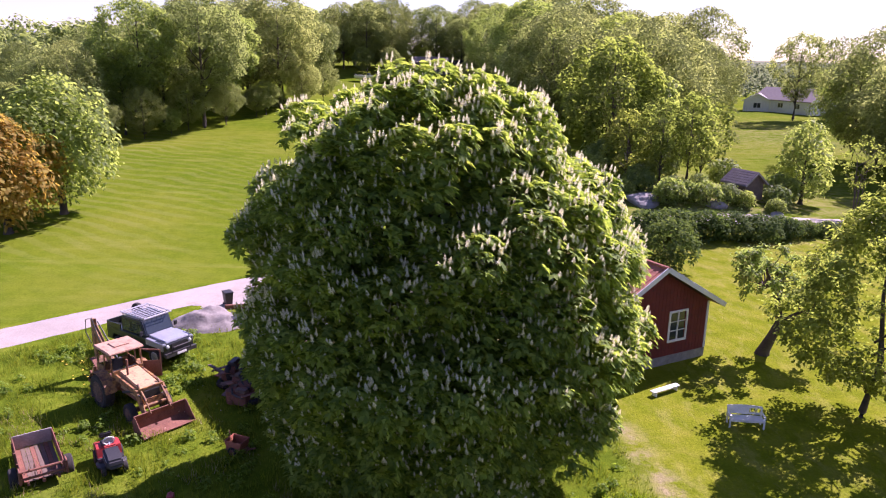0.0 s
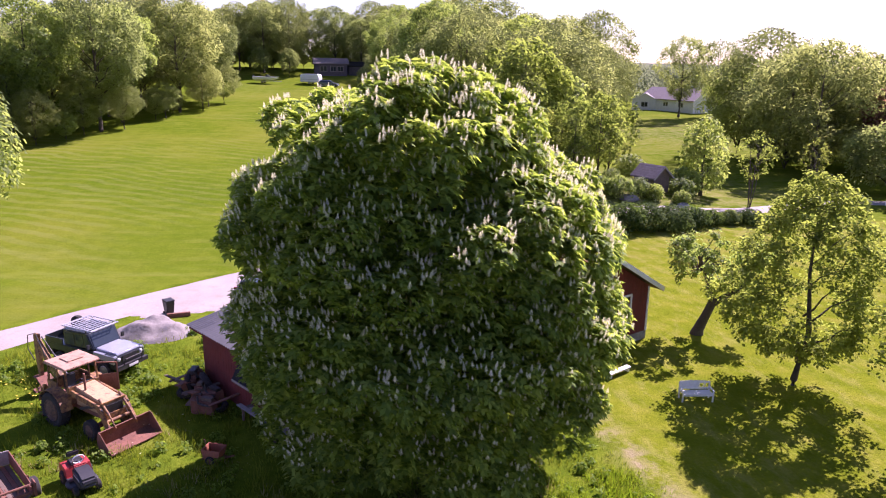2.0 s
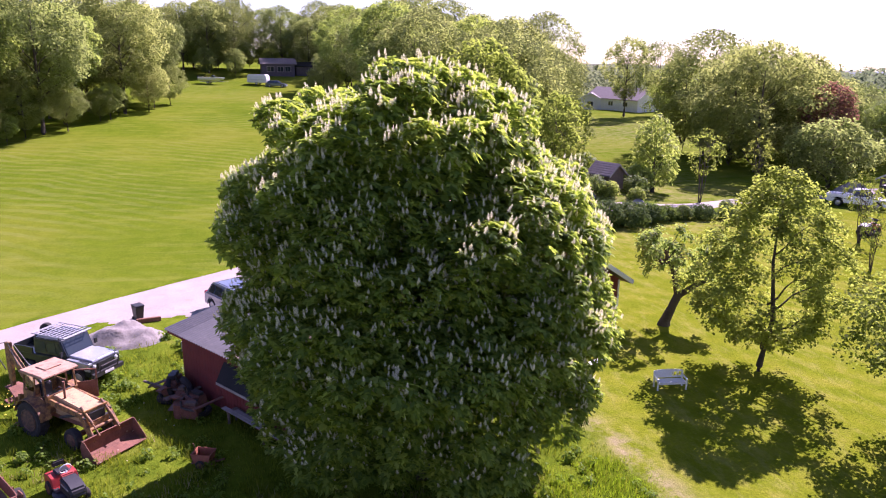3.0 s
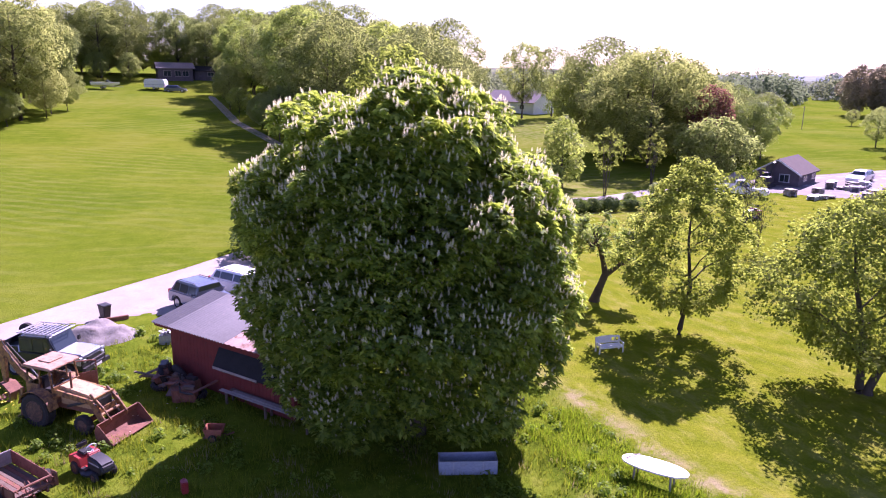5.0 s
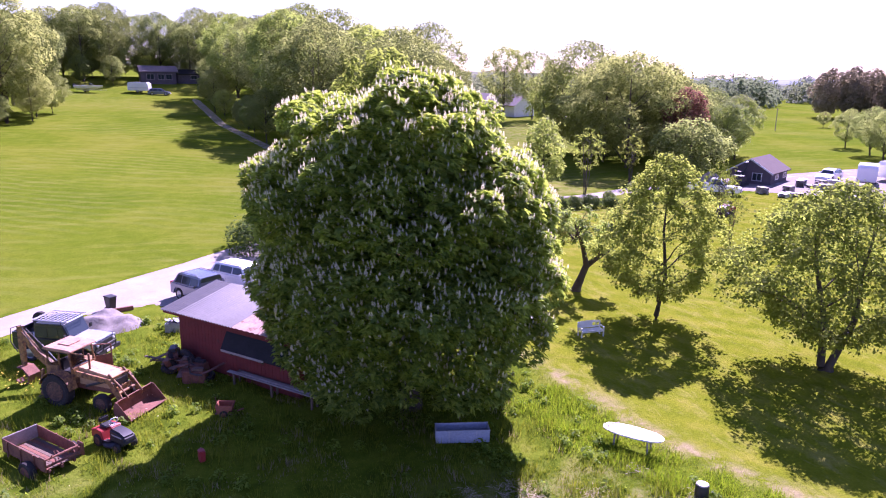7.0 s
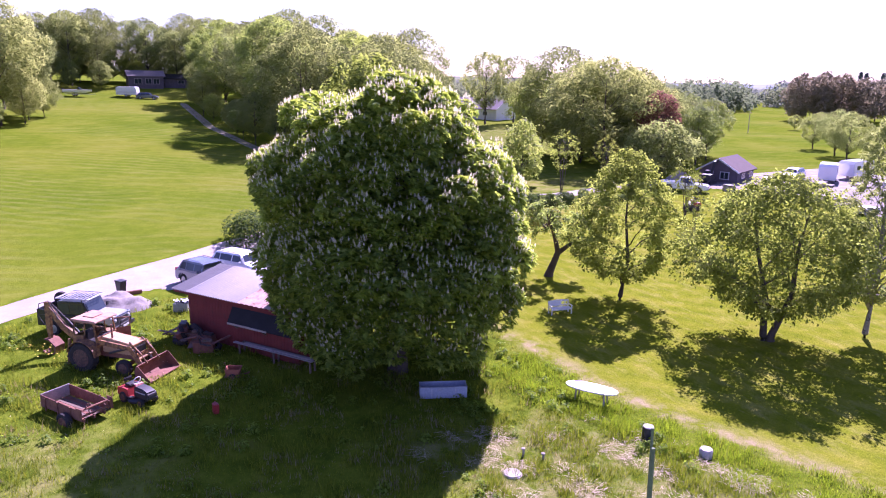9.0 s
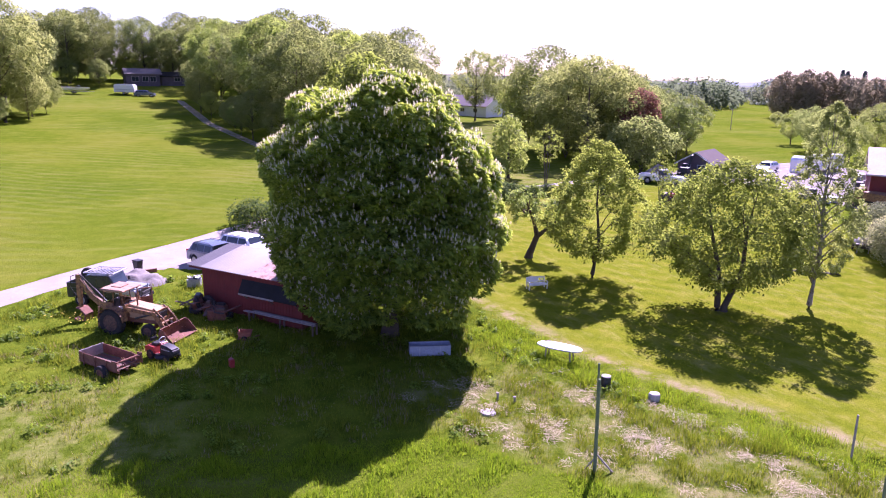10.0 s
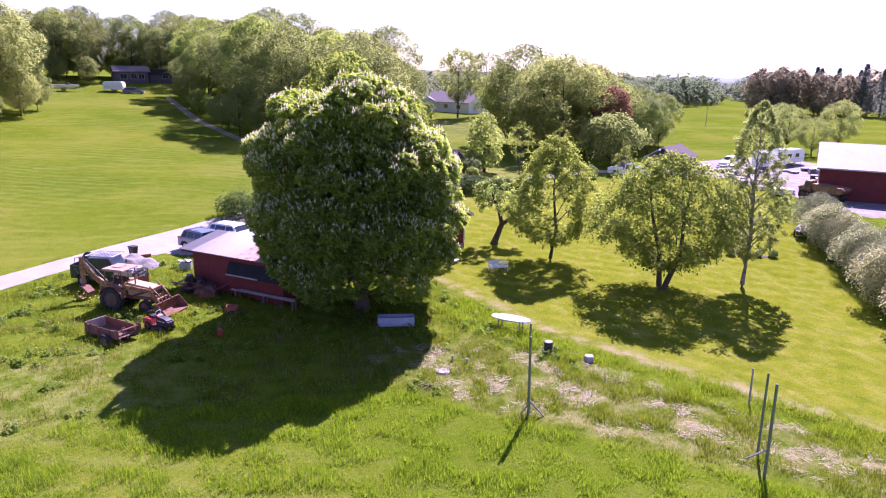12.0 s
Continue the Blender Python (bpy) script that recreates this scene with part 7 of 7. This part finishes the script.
part("pole", Mesh().tube([(0, 0, -0.5), (0, 0, 8.5)], [0.14, 0.1], 8), OLD_WOOD, pole, smooth=True)
part("crossarm", Mesh().box((0, 0, 8.0), (1.6, 0.1, 0.12)), OLD_WOOD, pole)


def garden_barrow():
    ob = thing("garden_barrow", on(41.6, 24.0, 0, 40), "upturned pale tub on a dark garden cart beside the hedge", "garden cart")
    part("tray", Mesh().prism([(-0.9, 0.35), (0.8, 0.35), (1.05, 0.75), (-1.1, 0.75)], -0.55, 0.55), DARK_METAL, ob, bevel=0.03)
    part("tub", Mesh().lathe([(0.62, 0.76), (0.58, 0.95), (0.4, 1.12), (0.1, 1.16)], (-0.2, 0, 0), "z", 18), CONCRETE, ob, "pale upturned tub", smooth=True)
    for s in (-1, 1):
        wheel(ob, 0.3, s * 0.62, 0.28, 0.12, RUST)
        part("handle", Mesh().beam((-0.9, s * 0.35, 0.5), (-1.7, s * 0.35, 0.62), 0.05), OLD_WOOD, ob)
        part("leg", Mesh().beam((-0.8, s * 0.4, 0.36), (-0.85, s * 0.4, 0.0), 0.05), OLD_WOOD, ob)


garden_barrow()


# ---- long grass ----
def grass(name, x0, x1, y0, y1, count, height, width, keep, mat, seed, label):
    """Tufts of blades where keep(x, y) allows."""
    rng = np.random.default_rng(seed)
    x, y = rng.uniform(x0, x1, count), rng.uniform(y0, y1, count)
    ok = keep(x, y, rng)
    x, y = x[ok], y[ok]
    n = len(x)
    z = land(x, y)
    clump = np.clip(0.95 + 2.1 * np.array([noise.noise(Vector((a * 0.9, b * 0.9, 1.7))) for a, b in zip(x, y)]), 0.3, 2.1)
    V = []
    for b in range(3):
        a = rng.uniform(0, 2 * math.pi, n)
        hh = height * clump * rng.uniform(0.5, 1.3, n)
        bend = hh * rng.uniform(0.15, 0.75, n)
        px, py = x + rng.normal(size=n) * 0.05, y + rng.normal(size=n) * 0.05
        w = width * rng.uniform(0.6, 1.3, n) / 2
        c, s = np.cos(a), np.sin(a)
        V.append(np.stack([np.stack([px - s * w, py + c * w, z - 0.01], 1), np.stack([px + s * w, py - c * w, z - 0.01], 1), np.stack([px + c * bend, py + s * bend, z + hh], 1)], 1))
    v = np.concatenate(V).reshape(-1, 3)
    return tagged(new(name, raw(name, v, np.arange(len(v)).reshape(-1, 3), mat)), label, "grass", kind="stuff")


def wild(x, y, rng):
    l, f, d = zones(x, y)
    road = np.abs(y - side_y(ROAD_LINE, x)) > 2.6
    yard = ~((x > -14.5) & (x < 4) & (y > 33.5))
    patchy = np.array([noise.noise(Vector((a * 0.45, b * 0.45, 3))) for a, b in zip(x, y)])
    return (l < 0.4) & (f < 0.5) & road & yard & (y < side_y(ROAD_LINE, x)) & (rng.random(len(x)) < 0.65 + 0.8 * patchy - 0.3 * d)


def meadow(x, y, rng):
    l, f, d = zones(x, y)
    return (l < 0.3) & (f > 0.4) & (y < 14)


GRASS = leafy("long_grass", (0.075, 0.125, 0.006), (0.12, 0.17, 0.009), (0.19, 0.22, 0.025), 0.5, 0.95, (1.75, 1.7, 0.7))
MEADOW = leafy("meadow_grass", (0.125, 0.222, 0.003), (0.172, 0.27, 0.005), (0.228, 0.308, 0.012), 0.5, 0.95, (1.65, 1.65, 0.6))
STRAW = leafy("straw", (0.38, 0.33, 0.21), (0.47, 0.41, 0.28), (0.56, 0.5, 0.37), 0.3, 0.8, (1.2, 1.1, 0.9))
grass("long_grass", -27, 16, -4, 38, 120000, 0.19, 0.025, wild, GRASS, 1, "long tufted green grass of the yard")
grass("tussock_grass", -4, 15, -4, 16, 36000, 0.19, 0.02, lambda x, y, r: (zones(x, y)[2] > 0.2) & (zones(x, y)[0] < 0.3) & np.array([noise.noise(Vector((a * 0.7, b * 0.7, 7))) < 0.16 for a, b in zip(x, y)]), GRASS, 8, "green tussocks in the rough dry grass")
DRY = leafy("dry_grass", (0.2, 0.18, 0.08), (0.28, 0.25, 0.12), (0.36, 0.32, 0.17), 0.4, 0.8, (1.3, 1.2, 0.9))
grass("dry_grass", -27, 4, 3, 24, 16000, 0.17, 0.03, lambda x, y, r: wild(x, y, r) & np.array([noise.noise(Vector((a * 0.55, b * 0.55, 21))) > 0.05 for a, b in zip(x, y)]), DRY, 6, "last year's dry grass among green tufts")
grass("meadow_grass", -34, 16, -14, 13, 190000, 0.17, 0.024, meadow, MEADOW, 2, "tall bright green meadow grass")
grass("lawn_edge_grass", 0, 16, -4, 20, 40000, 0.22, 0.02, lambda x, y, r: (np.abs(x - side_x(LAWN_EDGE, y) + 1.7) < 1.5 + 0.4 * r.normal(size=len(x))) & (y - side_y(FIELD_EDGE, x) > -0.5), MEADOW, 4, "strip of tall fresh grass along the lawn")


def straw_tufts():
    """Last year's grass, combed flat in pale bundles that fan out from tussocks."""
    rng = np.random.default_rng(3)
    x, y = rng.uniform(-4, 15, 4200), rng.uniform(-4, 16, 4200)
    d = zones(x, y)[2]
    lump = np.array([noise.noise(Vector((a * 0.7, b * 0.7, 7))) for a, b in zip(x, y)])
    ok = (d > 0.3) & (y < 17) & (lump > 0.12) & (zones(x, y)[0] < 0.3)
    x, y = x[ok], y[ok]
    n = 16
    a0 = rng.uniform(0, 2 * math.pi, len(x)).repeat(n)
    x, y = x.repeat(n), y.repeat(n)
    m = len(x)
    a = a0 + rng.normal(size=m) * 0.5
    px, py = x + rng.normal(size=m) * 0.16, y + rng.normal(size=m) * 0.16
    P = np.stack([px, py, land(px, py) + rng.uniform(0.06, 0.14, m)], 1)
    D = np.stack([np.cos(a), np.sin(a), 0.12 * rng.normal(size=m)], 1)
    B = np.stack([-np.sin(a), np.cos(a), 0.2 * rng.normal(size=m)], 1)
    v, f = diamonds(P, D, B, rng.uniform(0.15, 0.42, m), rng.uniform(0.01, 0.02, m), 0.06)
    tagged(new("straw", raw("straw", v, f, STRAW)), "flattened pale dry straw in rough grass", "straw", kind="stuff")


straw_tufts()


def weeds():
    """Low leafy clumps of nettles and docks in the long grass."""
    rng = np.random.default_rng(5)
    x, y = rng.uniform(-27, 7, 5200), rng.uniform(7, 37, 5200)
    lump = np.array([noise.noise(Vector((a * 0.5, b * 0.5, 11))) for a, b in zip(x, y)])
    ok = wild(x, y, rng) & (lump > 0.12)
    x, y = x[ok], y[ok]
    r = rng.uniform(0.08, 0.24, len(x))
    v, f = leaf_cloud(rng, np.stack([x, y, land(x, y) + 0.5 * r, r], 1), 26 * len(x), 0.13, 0.085, 0.3, centre=(-10, 60))
    tagged(new("weeds", raw("weeds", v, f, WEED)), "leafy nettle and weed clumps in long grass", "weeds", kind="stuff")


WEED = leafy("weed_leaf", (0.1, 0.17, 0.018), (0.14, 0.225, 0.025), (0.19, 0.275, 0.04), 0.55, 0.6, (1.85, 1.8, 0.8))
weeds()


def flowers(name, spots, count, spread, size, mat, label, seed):
    """Small open flower heads above the grass."""
    rng = np.random.default_rng(seed)
    V, F, at = [], [], 0
    for i in range(count):
        x, y = spots[i % len(spots)]
        x, y = x + rng.normal() * spread, y + rng.normal() * spread
        z = float(land(x, y)) + rng.uniform(0.15, 0.3)
        r = size * rng.uniform(0.7, 1.3)
        ring = [(x + r * math.cos(k * math.pi / 3), y + r * math.sin(k * math.pi / 3), z + 0.01 * (k % 2)) for k in range(6)]
        V += ring + [(x, y, z + r * 0.6)]
        F += [[at + k, at + (k + 1) % 6, at + 6] for k in range(6)]
        at += 7
    tagged(new(name, raw(name, V, F, mat)), label, "flowers", kind="stuff")


DANDELION = surface("dandelion_yellow", (0.7, 0.5, 0.02), (0.8, 0.6, 0.04), 5, 0.7, relief=0)
flowers("dandelion", [(-14.4, 27.6), (-14.9, 26.6), (-15.4, 27.9), (-13.9, 28.2), (-14.0, 26.5)], 34, 0.4, 0.035, DANDELION, "yellow dandelions in the long grass", 1)
flowers("cow_parsley", [shed_at(1.5, -3.0), shed_at(3.0, -2.8), shed_at(0.2, -2.2), (-12, 17.5), (-15.5, 19), (-9, 24)], 26, 0.9, 0.02, PETAL, "white umbels of wild flowers in grass", 2)
